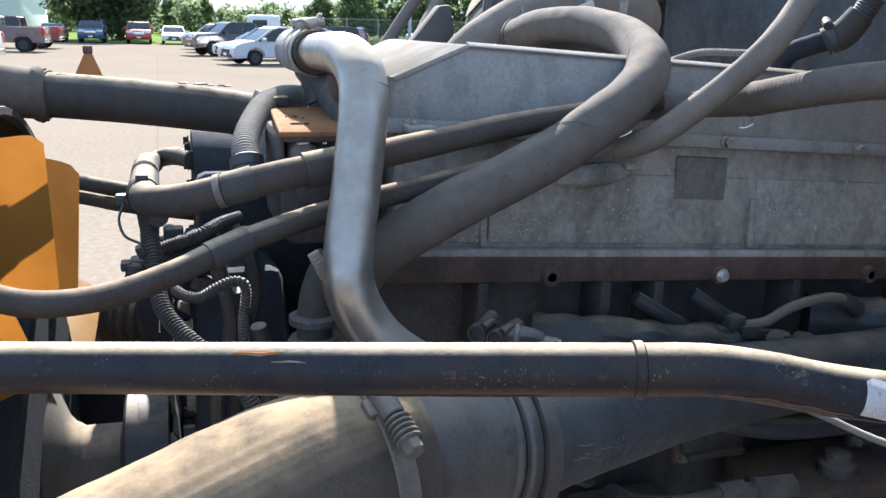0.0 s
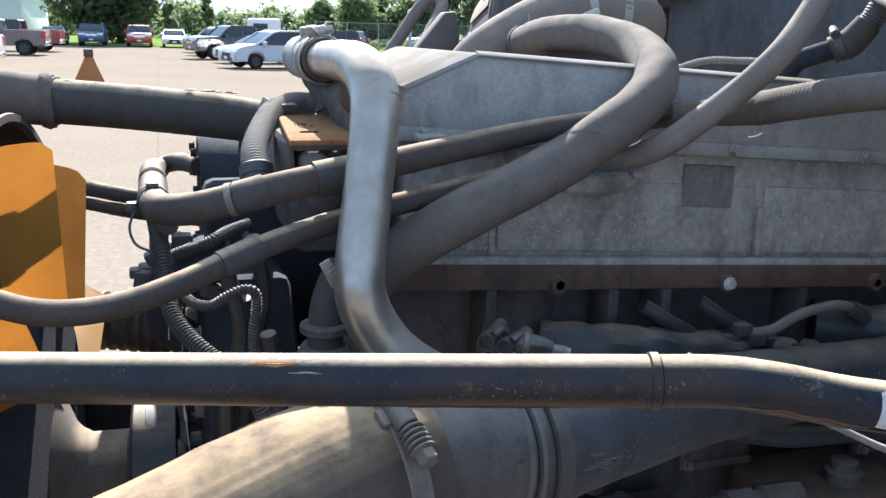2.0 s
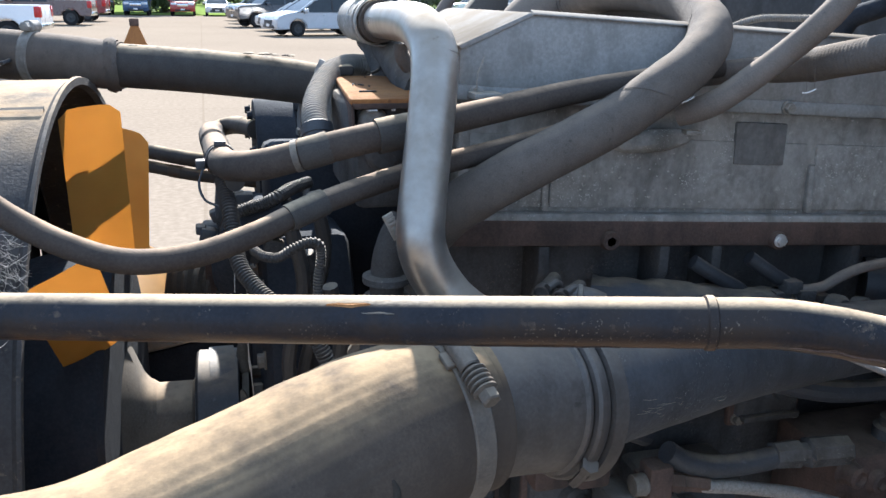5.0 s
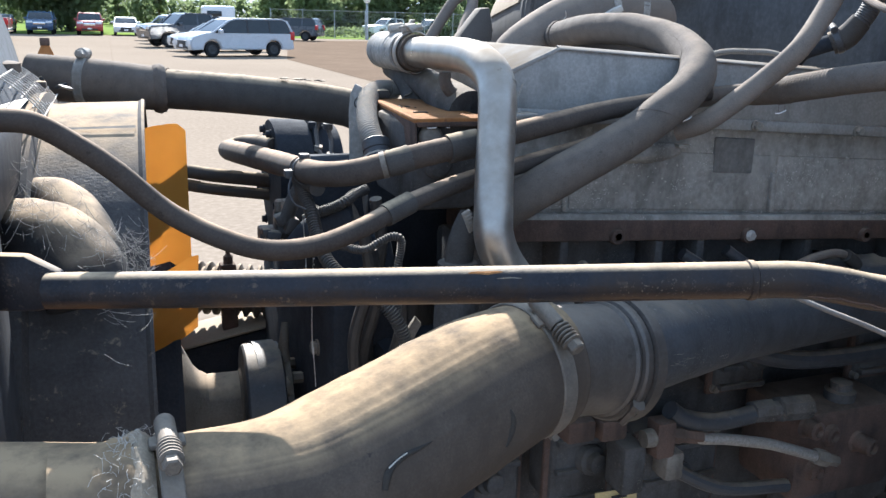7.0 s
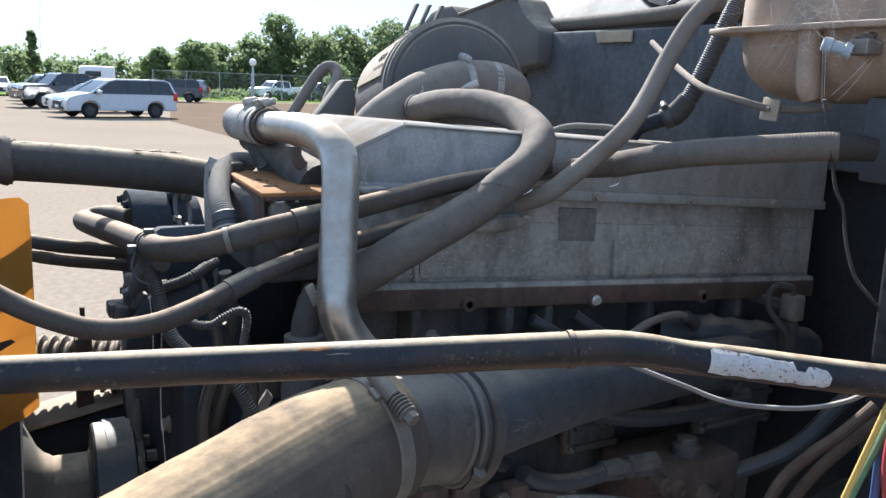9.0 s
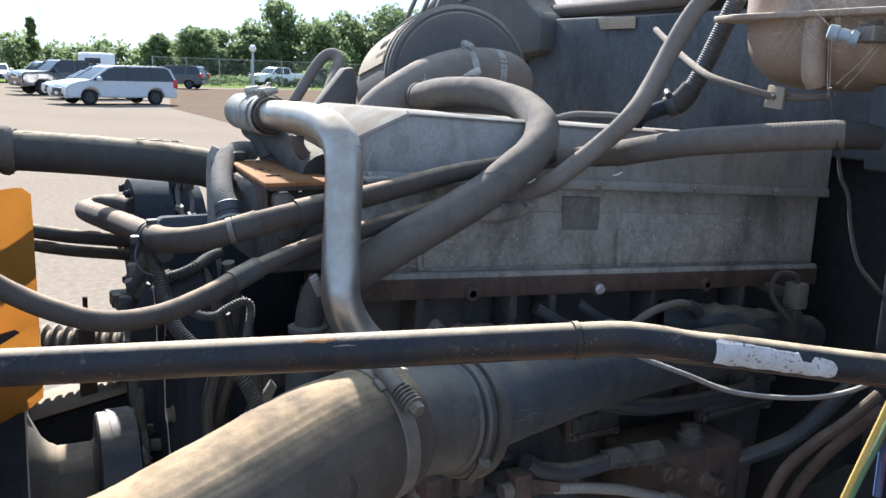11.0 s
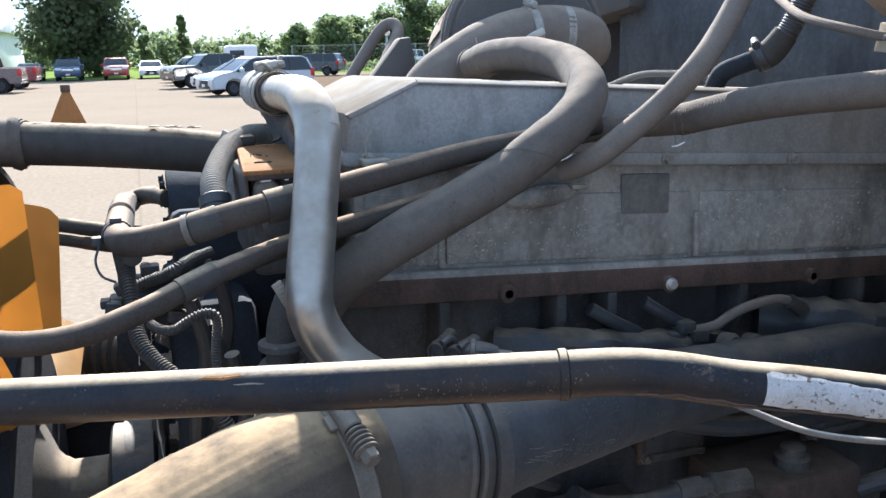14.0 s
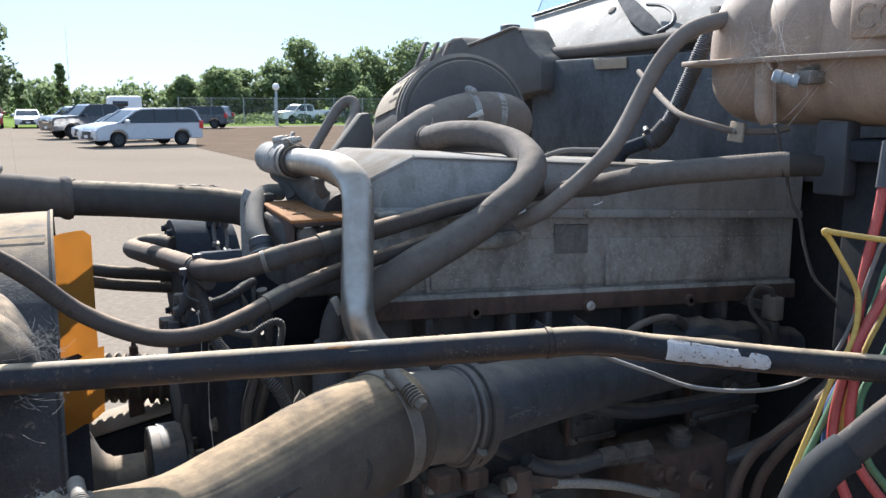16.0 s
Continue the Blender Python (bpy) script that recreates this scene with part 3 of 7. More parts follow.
# flush panel: the shade of a shallow recess is in its darker colour
part("recess_frame", strip(0.577, 0.636, [(0.8112, 1.7105), (0.822, 1.7105), (0.822, 1.7535), (0.8112, 1.7535)], 0.002), "recess", engine)
part("ledge_casting", tube([(0.442, 0.806, 1.7205, 0.003), (0.452, 0.803, 1.7225, 0.0075), (0.475, 0.801, 1.7255, 0.0105), (0.497, 0.801, 1.7275, 0.0105), (0.512, 0.803, 1.7280, 0.008), (0.520, 0.807, 1.7280, 0.003)], 0.009, 18, 6, wobble=0.18), "cast", engine, "dust-topped cast mound")
for x in (0.442, 0.632, 0.825):
    z = low(x, 1.6345)
    part("lug", lathe((x, 0.7925, z), (0, 1, 0), [(0.004, 0.0088), (0.006, 0.0098), (0.03, 0.0105)], 20), "rust_dark", engine)
    if x == 0.632:
        part("bolt", hexbolt((x, 0.796, z + 0.001), (0, -1, 0), 0.0056, 0.004), "chrome_bolt", engine, "bright flanged bolt")
    else:
        part("bolt_hole", lathe((x, 0.791, z), (0, 1, 0), [(0.0055, 0.0045), (0.006, 0.004), (0.008, 0.003)], 14), "black", engine)
part("upper_rail", strip(0.56, 1.05, [(0.8065, 1.776), (0.83, 1.774), (0.83, 1.800), (0.809, 1.800)], 0.004), "cast", engine)


part("edge_clip", hung(box((0.506, 0.786, 1.742), (0.522, 0.797, 1.7465), 0.001)), "zinc", engine)
crumbs = bmesh.new()
rng_c = random.Random(31)
for x0, x1, z0, z1, count in ((0.30, 0.56, 1.664, 1.700, 60), (0.44, 0.58, 1.700, 1.722, 25), (0.69, 1.00, 1.670, 1.735, 150), (0.62, 0.95, 1.752, 1.775, 30), (0.30, 1.0, 1.655, 1.664, 40)):
    for _ in range(count):
        x, z, r = rng_c.uniform(x0, x1), z0 + (z1 - z0) * rng_c.random(), rng_c.choice((0.0006, 0.0008, 0.001, 0.0016))
        ring = [crumbs.verts.new((x + r * rng_c.uniform(0.6, 1.7) * math.cos(k * 1.257), 0.8123, low(x, z) + r * rng_c.uniform(0.4, 1.2) * math.sin(k * 1.257))) for k in range(5)]
        tip = crumbs.verts.new((x, 0.8123 - r * 0.9, low(x, z)))
        for k in range(5):
            crumbs.faces.new((ring[k], ring[(k + 1) % 5], tip))
tagged(part("dirt_crust", crumbs, "web", engine, "pale crumbs of dried dirt"), kind="stuff")
# lower side: injectors, sensor lead and cavities under the flange
part("lower_wall", strip(0.26, 1.06, [(0.852, 1.50), (0.90, 1.50), (0.90, 1.628), (0.846, 1.628)], 0.004), "block", engine)
for x in (0.37, 0.50, 0.56, 0.73, 0.90):
    part("web", strip(x, x + 0.012, [(0.805, 1.60), (0.86, 1.50), (0.86, 1.628), (0.805, 1.628)], 0.003), "block", engine)
for x, t in ((0.535, -0.055), (0.60, -0.05)):
    part("injector_pipe", tube([(x, 0.80, 1.602), (x - t * 0.5, 0.795, 1.585), (x - t * 1.1, 0.80, 1.566), (x - t * 1.5, 0.83, 1.545)], 0.0075), "black", engine)
part("sensor_lead", tube([(0.655, 0.785, 1.567), (0.680, 0.782, 1.570), (0.700, 0.78, 1.581), (0.723, 0.78, 1.588), (0.760, 0.785, 1.590), (0.785, 0.79, 1.584), (0.80, 0.80, 1.575)], 0.0055), "rubber_grey", engine)
part("lead_boot", tube([(0.783, 0.787, 1.585), (0.797, 0.788, 1.577), (0.806, 0.79, 1.569)], 0.0085), "rubber", engine)
for p in ((0.645, 0.787, 1.572), (0.660, 0.784, 1.562), (0.635, 0.79, 1.560)):
    part("sensor_plug", hung(box((p[0] - 0.010, p[1] - 0.008, p[2] - 0.007), (p[0] + 0.010, p[1] + 0.008, p[2] + 0.007), 0.002), p[0]), "block", engine)
part("manifold_runner", tube([(0.44, 0.83, 1.560), (0.50, 0.80, 1.560), (0.58, 0.79, 1.550), (0.66, 0.80, 1.54), (0.72, 0.83, 1.52)], 0.024, 20, wobble=0.25), "black", engine)
part("manifold_runner", tube([(0.78, 0.84, 1.55), (0.86, 0.80, 1.545), (0.95, 0.79, 1.53), (1.05, 0.80, 1.51)], 0.028, 20, wobble=0.25), "black", engine)
for p in ((0.72, 0.775, 1.545), (0.685, 0.77, 1.552)):
    part("boss", lathe(p, (0.2, -1, 0.2), [(0, 0.014), (0.012, 0.013), (0.016, 0.009)], 16), "block", engine)
part("module", box((0.938, 0.734, 1.574), (0.960, 0.762, 1.612), 0.004), "fitting", engine)
part("module_neck", box((0.940, 0.738, 1.530), (0.958, 0.760, 1.572), 0.004), "block", engine)
part("module_arm", box((0.945, 0.760, 1.585), (0.955, 0.85, 1.600), 0.003), "block", engine)
part("module_lead", tube([(0.945, 0.745, 1.612), (0.942, 0.745, 1.622), (0.922, 0.755, 1.626), (0.908, 0.757, 1.610), (0.912, 0.753, 1.588), (0.930, 0.740, 1.562), (0.945, 0.745, 1.545)], 0.0042, 10), "rubber", engine)

cover = thing("valve_cover", (0.62, 0.92, 1.77), "dusty grey plastic valve cover with sloped front end", "valve cover")
outline = [(0.285, 1.770), (0.285, 1.812), (0.346, 1.843), (1.06, 1.843), (1.06, 1.770)]
bmc = hung(prism([(x, 0.800, z) for x, z in outline], (0, 0.262, 0), 0.006))
part("body", bmc, "cover", cover)
part("top_lip", hung(prism([(0.352, 0.798, 1.8410), (0.352, 0.808, 1.8440), (1.04, 0.808, 1.8440), (1.04, 0.798, 1.8410)], (0, 0, 0.0015), 0.0006)), "cover", cover)

part("base_rail", strip(0.278, 1.06, [(0.7965, 1.764), (0.83, 1.764), (0.83, 1.778), (0.798, 1.778)], 0.003), "cover", cover)
part("front_rib", hung(prism([(0.2835, 0.7985, 1.811), (0.348, 0.7985, 1.8425), (0.356, 0.7985, 1.8425), (0.287, 0.7985, 1.8075)], (0, 0.012, 0), 0.001)), "cover", cover)
for x in (0.30, 0.46, 0.62, 0.78, 0.94):
    part("bolt", hexbolt((x, 0.7955, low(x, 1.771)), (0, -1, 0), 0.0055, 0.006), "zinc", cover)

part("foot_clip", box((0.292, 0.775, 1.770), (0.318, 0.797, 1.776), 0.0015), "zinc", cover)
part("wire_hook", tube([(0.298, 0.786, 1.776), (0.297, 0.785, 1.790), (0.300, 0.786, 1.797), (0.304, 0.787, 1.806)], 0.0009, 6), "zinc", cover)

# ---- front end of the engine ----
bracket = thing("lift_bracket", (0.22, 0.85, 1.70), "rust-orange steel bracket plate with slots over a dark casting", "bracket")
part("top_plate", prism([(0.205, 1.005, 1.766), (0.268, 1.005, 1.766), (0.272, 0.797, 1.765), (0.1895, 0.797, 1.765), (0.1885, 0.802, 1.765)], (0, 0, 0.0055), 0.0018), "rust", bracket)
part("front_lip", prism([(0.1895, 0.7965, 1.7665), (0.272, 0.7965, 1.7665), (0.272, 0.7965, 1.7615), (0.1925, 0.7965, 1.7615)], (0, 0.005, 0), 0.0008), "rust_dark", bracket)
part("side_flange", prism([(0.2045, 0.995, 1.766), (0.1890, 0.800, 1.766), (0.1905, 0.800, 1.725), (0.1955, 0.840, 1.715), (0.2045, 0.950, 1.735)], (0.003, 0, 0), 0.001), "rust_dark", bracket, "rust-edged side flange")
part("tab", prism([(0.199, 0.955, 1.733), (0.2015, 0.955, 1.737), (0.207, 0.955, 1.726), (0.208, 0.955, 1.700), (0.194, 0.955, 1.698), (0.196, 0.955, 1.714), (0.1935, 0.955, 1.720)], (0, 0.004, 0), 0.0008), "panel_tan", bracket, "sunlit tan tab")
part("slot", prism([(0.2045, 0.846, 1.7690), (0.2205, 0.845, 1.7690), (0.2205, 0.849, 1.7690), (0.2045, 0.850, 1.7690)], (0, 0, 0.0030), 0.0004), "ink", bracket)
for x, y, w, d in ((0.2085, 0.912, 0.0040, 0.006), (0.2135, 0.908, 0.0055, 0.004), (0.2150, 0.903, 0.0040, 0.003), (0.2068, 0.898, 0.0012, 0.003), (0.2215, 0.893, 0.0018, 0.004), (0.2340, 0.985, 0.0018, 0.006)):
    part("pit", prism([(x, y, 1.7690), (x + w, y - 0.001, 1.7690), (x + w * 0.8, y + d, 1.7690), (x + w * 0.2, y + d * 0.8, 1.7690)], (0, 0, 0.0030), 0.0003), "ink", bracket)
for x, w in ((0.2020, 0.0105), (0.2240, 0.0035)):
    part("chip", prism([(x, 0.7958, 1.7608), (x + w, 0.7958, 1.7612), (x + w * 0.9, 0.7958, 1.7600), (x + w * 0.1, 0.7958, 1.7598)], (0, 0.003, 0), 0.0002), "label", bracket, "bright chipped edge")
part("front_block", box((0.194, 0.808, 1.670), (0.268, 0.960, 1.764), 0.008), "block", bracket)
part("knob", lathe((0.2095, 0.808, 1.7495), (0, -1, 0), [(0, 0.0135), (0.004, 0.0130), (0.008, 0.0105), (0.010, 0.006)], 18), "fitting", bracket)
part("lower_boss", lathe((0.2170, 0.812, 1.722), (0.1, -1, -0.1), [(0, 0.0165), (0.010, 0.0160), (0.013, 0.012)], 20), "block", bracket)

stat = thing("thermostat_housing", (0.25, 1.03, 1.70), "dark cast thermostat housing under the pipe clamp", "housing")
part("body", tube([(0.262, 1.10, 1.806, 0.017), (0.263, 1.06, 1.800, 0.018), (0.268, 1.02, 1.775, 0.020), (0.272, 0.99, 1.73, 0.022), (0.275, 0.97, 1.70, 0.022)], 0.022, 20), "block", stat)
part("mount", box((0.208, 1.000, 1.7715), (0.226, 1.030, 1.7825), 0.003), "rubber", stat)
part("skirt", tube([(0.264, 1.055, 1.806, 0.014), (0.266, 1.00, 1.795, 0.017), (0.270, 0.93, 1.782, 0.022), (0.275, 0.86, 1.768, 0.026)], 0.022, 20), "block", stat)
part("spigot", lathe((0.247, 1.10, 1.828), (0.0, -1, 0), [(0, 0.024), (0.10, 0.024)], 24), "cast", stat)
part("hook_rod", tube([(0.262, 1.002, 1.800), (0.2585, 1.0, 1.790), (0.256, 0.999, 1.784), (0.252, 0.998, 1.778), (0.244, 0.997, 1.7745)], 0.0016, 8), "rubber", stat)
part("vent_tube", tube([(0.285, 0.87, 1.787), (0.262, 0.875, 1.788), (0.25, 0.872, 1.800), (0.249, 0.872, 1.812)], 0.007, 12), "wrap", stat)


def band_clamp(parent, at, axis, r, width=0.012, screw_angle=1.2, mat="zinc", size=1.0):
    """A steel band with its worm housing."""
    u, v, w = axes_of(axis)
    at = Vector(at)
    band = part("band", lathe(at - w * (width / 2), axis, [(0, r * 0.985), (0, r), (width * 0.15, r + 0.0012), (width * 0.85, r + 0.0012), (width, r), (width, r * 0.985)], 40, cap=False), mat, parent)
    out = u * math.cos(screw_angle) + v * math.sin(screw_angle)
    along = w.cross(out).normalized()
    p = at + out * (r + 0.004 * size)
    part("screw_housing", lathe(p - along * 0.010 * size, along, [(0, 0.0045 * size), (0.002 * size, 0.0058 * size), (0.017 * size, 0.0058 * size), (0.019 * size, 0.004 * size)], 14), mat, parent)
    part("screw_head", lathe(p + along * 0.009 * size, along, [(0, 0.0045 * size), (0.006 * size, 0.0045 * size), (0.007 * size, 0.003 * size)], 6), mat, parent)
    return band


pipe = thing("coolant_pipe", (0.23, 0.75, 1.63), "dull bare steel coolant pipe with two bends, dusty on top", "pipe")
part("pipe", tube([(0.249, 1.00, 1.829, 0.0178), (0.246, 0.90, 1.832, 0.0178), (0.243, 0.80, 1.833, 0.0180), (0.241, 0.745, 1.827, 0.0184), (0.240, 0.714, 1.812, 0.0184), (0.235, 0.697, 1.783, 0.0180),
                   (0.226, 0.678, 1.741, 0.0178), (0.217, 0.657, 1.705, 0.0178), (0.216, 0.650, 1.678, 0.0182), (0.228, 0.648, 1.652, 0.0182), (0.248, 0.645, 1.630, 0.0178), (0.29, 0.655, 1.600, 0.0178)], 0.018, 28, 10), "steel", pipe)
part("weld_bead", lathe((0.2405, 0.7125, 1.8105), (0.05, 0.45, 1), [(-0.0006, 0.0184), (0, 0.0189), (0.0006, 0.0184)], 28, cap=False), "steel", pipe)
coupler = part("hose_coupler", tube([(0.2490, 1.065, 1.828, 0.0225), (0.2490, 1.03, 1.8285, 0.0235), (0.2487, 0.995, 1.829, 0.0228), (0.2480, 0.965, 1.8295, 0.0215)], 0.022, 28), "silicone", pipe, "tan dusty rubber coupler")
for y in (1.035, 0.982):
    band_clamp(pipe, (0.2488, y, 1.829), (0, 1, 0), 0.0245, 0.012, 1.4, "zinc", 1.0)
part("clamp_tail", tube([(0.245, 0.975, 1.853), (0.235, 0.97, 1.860), (0.226, 0.965, 1.858)], 0.0018, 8), "zinc", pipe)
part("clamp_tail", prism([(0.255, 1.03, 1.852), (0.262, 1.028, 1.868), (0.266, 1.026, 1.868), (0.262, 1.03, 1.852)], (0, 0.008, 0), 0.0006), "zinc", pipe)

tail = thing("clamp_tail_strip", (0.196, 0.665, 1.685), "slotted steel end of a worm-drive hose clamp", "hose clamp")
part("strip", prism([(0.189, 0.664, 1.700), (0.196, 0.664, 1.704), (0.206, 0.668, 1.684), (0.199, 0.668, 1.680)], (0.0, 0.0015, 0), 0.0004), "zinc", tail)
for k in range(6):
    part("tooth", prism([(0.1905 + 0.0016 * k, 0.6632, 1.7005 - 0.0031 * k), (0.1965 + 0.0016 * k, 0.6632, 1.7035 - 0.0031 * k), (0.1972 + 0.0016 * k, 0.6632, 1.7022 - 0.0031 * k), (0.1912 + 0.0016 * k, 0.6632, 1.6992 - 0.0031 * k)], (0, 0.0008, 0), 0), "zinc", tail)

pump = thing("pump_elbow", (0.20, 0.69, 1.56), "dark rubber elbow on the water pump outlet", "elbow")
part("elbow", tube([(0.215, 0.70, 1.688), (0.205, 0.695, 1.672), (0.199, 0.692, 1.650), (0.197, 0.692, 1.60), (0.197, 0.692, 1.56)], 0.0135, 18), "rubber", pump)
part("collar", lathe((0.198, 0.692, 1.640), (0, 0, 1), [(0, 0.016), (0.001, 0.019), (0.006, 0.019), (0.008, 0.015)], 20), "block", pump)
part("base", lathe((0.198, 0.692, 1.58), (0, 0, 1), [(0, 0.022), (0.045, 0.021), (0.05, 0.018)], 20), "block", pump)

# ---- hoses over the engine ----
loop_line = [(0.553, 1.182, 1.850), (0.537, 1.075, 1.860), (0.539, 1.000, 1.863), (0.547, 0.945, 1.861), (0.548, 0.872, 1.850), (0.528, 0.802, 1.833), (0.503, 0.763, 1.816), (0.474, 0.742, 1.799),
             (0.440, 0.730, 1.781), (0.405, 0.724, 1.761), (0.358, 0.715, 1.741), (0.315, 0.708, 1.724), (0.285, 0.712, 1.707), (0.255, 0.730, 1.680), (0.235, 0.750, 1.640), (0.230, 0.760, 1.580)]
heater = thing("heater_hose", (0.40, 0.80, 1.60), "thick looped heater hose wrapped in dusty insulation", "hose")
part("hose", tube(loop_line, 0.0205, 28, 8, wobble=0.04), "wrap", heater)
seam = []
line = frames_along(spline(loop_line, 8))
for i, (c, a, b) in enumerate(line[6:]):
    w = i * 0.16 + 0.5 * math.sin(i * 0.31)
    seam.append(c + (a * math.cos(w) + b * math.sin(w)) * 0.0207)
part("wrap_seam", tube(seam, 0.00025, 5, 4), "wrap", heater)
part("end_wisp", tube([(0.551, 1.165, 1.872), (0.553, 1.16, 1.879), (0.549, 1.155, 1.886)], 0.0005, 5), "web", heater)
part("end_band", lathe((0.5515, 1.172, 1.851), (0.12, 0.99, -0.08), [(-0.004, 0.0205), (-0.004, 0.0220), (0.004, 0.0220), (0.004, 0.0205)], 28, cap=False), "wrap", heater, "steel clamp band at the hose end")
part("spigot", lathe((0.553, 1.18, 1.850), (0.12, 0.99, -0.08), [(0, 0.017), (0.06, 0.017)], 20), "block", heater)

low_hose = thing("coolant_hose", (0.05, 0.66, 1.68), "long sagging grey rubber coolant hose with taped joint", "hose")
part("hose", tube([(-0.24, 0.655, 1.785), (-0.205, 0.66, 1.790), (-0.175, 0.663, 1.790), (-0.153, 0.667, 1.786), (-0.128, 0.671, 1.770), (-0.101, 0.673, 1.749), (-0.061, 0.668, 1.713), (-0.020, 0.655, 1.692), (0.015, 0.650, 1.682), (0.055, 0.657, 1.6815), (0.098, 0.673, 1.690),
                   (0.146, 0.694, 1.7045), (0.217, 0.719, 1.7195), (0.30, 0.735, 1.734), (0.36, 0.755, 1.742), (0.42, 0.775, 1.748)], 0.0088, 18, 8, wobble=0.03), "hose_brown", low_hose)
part("sleeve", tube([(0.123, 0.684, 1.6975), (0.137, 0.690, 1.7017), (0.151, 0.696, 1.706)], 0.0104, 18), "rubber", low_hose, "dark tape sleeve")

cross_hose = thing("bypass_hose", (0.15, 0.75, 1.70), "dusty brown bypass hose with elbow and cable ties", "hose")
part("hose", tube([(0.080, 1.43, 1.650, 0.0160), (0.073, 1.38, 1.656, 0.0165), (0.074, 1.20, 1.676, 0.0160), (0.077, 1.00, 1.698, 0.0145), (0.079, 0.84, 1.715, 0.0128), (0.086, 0.775, 1.721, 0.0124),
                   (0.108, 0.742, 1.727, 0.0122), (0.132, 0.732, 1.734, 0.0120), (0.178, 0.724, 1.746, 0.0118), (0.25, 0.727, 1.759, 0.0112), (0.31, 0.738, 1.769, 0.0108), (0.38, 0.762, 1.778, 0.0106), (0.45, 0.768, 1.787, 0.010), (0.52, 0.762, 1.799, 0.010)], 0.012, 20, 8, wobble=0.03), "hose_brown", cross_hose)
part("return_elbow", tube([(0.079, 1.425, 1.651), (0.092, 1.437, 1.656), (0.110, 1.415, 1.662), (0.125, 1.365, 1.667), (0.136, 1.318, 1.669)], 0.0135, 16), "rubber", cross_hose, "black return hose")
part("clip_ring", lathe((0.136, 0.7305, 1.7353), (0.046, -0.013, 0.013), [(-0.0025, 0.0120), (-0.0025, 0.0128), (0.0025, 0.0128), (0.0025, 0.0120)], 24, cap=False), "fitting", cross_hose)
part("sleeve", tube([(0.14, 0.7295, 1.7363), (0.150, 0.7265, 1.7393), (0.160, 0.7265, 1.7420)], 0.0128, 18), "rubber", cross_hose)
part("coupling", tube([(0.197, 0.7235, 1.7495), (0.212, 0.7245, 1.752), (0.228, 0.7255, 1.7545)], 0.0140, 18), "rubber", cross_hose)
for dz, tilt in ((0.0, 0.3), (0.006, -0.35)):
    part("cable_tie", lathe((0.0795, 0.823 + dz, 1.7165), (0.1 + tilt, -1, 0.15), [(-0.0015, 0.0131), (-0.0015, 0.0141), (0.0015, 0.0141), (0.0015, 0.0131)], 24, cap=False), "black", cross_hose)
part("tie_head", box((0.074, 0.815, 1.7295), (0.084, 0.823, 1.7345), 0.001), "black", cross_hose)
part("tie_head", box((0.058, 0.812, 1.711), (0.066, 0.822, 1.719), 0.001), "black", cross_hose)
part("tie_tail", tube([(0.064, 0.812, 1.712), (0.060, 0.806, 1.700), (0.064, 0.80, 1.688), (0.075, 0.797, 1.682)], 0.0011, 6), "black", cross_hose)

vent = thing("vent_hose", (0.60, 0.72, 1.71), "grey rubber vent hose curving up to the tank", "hose")
part("hose", tube([(0.775, 0.672, 2.020), (0.748, 0.681, 2.019), (0.703, 0.695, 2.004), (0.672, 0.706, 1.972), (0.646, 0.714, 1.926), (0.610, 0.705, 1.879), (0.578, 0.698, 1.846), (0.556, 0.717, 1.8155), (0.524, 0.727, 1.788), (0.498, 0.737, 1.768), (0.478, 0.757, 1.757)], 0.0112, 18, 8, wobble=0.03), "rubber_grey", vent)
part("end_clamp", lathe((0.755, 0.679, 2.019), (1, -0.3, 0.05), [(-0.004, 0.0112), (-0.004, 0.0124), (0.004, 0.0124), (0.004, 0.0112)], 24, cap=False), "zinc", vent)
part("tie_end", tube([(0.460, 0.722, 1.7715), (0.466, 0.720, 1.7745), (0.471, 0.722, 1.7765)], 0.0006, 6), "label", vent)
ins = thing("insulated_hose", (0.62, 0.60, 1.81), "hose in ribbed dusty insulation beside the cover", "hose")
part("hose", ribbed([(0.594, 0.735, 1.801), (0.598, 0.690, 1.811), (0.616, 0.632, 1.8235), (0.65, 0.577, 1.832), (0.695, 0.530, 1.839), (0.705, 0.518, 1.840)], 0.0150, 0.0036, 0.014, 18), "wrap", ins)
part("neck", tube([(0.455, 0.775, 1.782, 0.0100), (0.505, 0.774, 1.789, 0.0102), (0.548, 0.770, 1.794, 0.0112), (0.582, 0.755, 1.797, 0.0130), (0.596, 0.722, 1.804, 0.0153)], 0.012, 18), "wrap", ins)
part("loose_wire", tube([(0.561, 0.700, 1.781), (0.5655, 0.698, 1.7815), (0.572, 0.697, 1.7845)], 0.0006, 6), "label", ins)
for x in (0.562, 0.570):
    part("thread", tube([(x, 0.700, 1.806), (x + 0.0006, 0.699, 1.795), (x + 0.0015, 0.698, 1.783)], 0.0002, 5), "wrap", ins)
# hose runs on into shade here, painted as a near-black end piece
part("end_boot", tube([(0.699, 0.526, 1.839, 0.0150), (0.712, 0.514, 1.840, 0.0145), (0.735, 0.500, 1.838, 0.012)], 0.0125, 16), "ink", ins)

# ---- charge air: hose, clamp, steel pipe, flange, duct ----
charge = thing("charge_air_hose", (0.05, 0.51, 1.50), "large dusty tan rubber elbow hose with steel clamps", "hose")
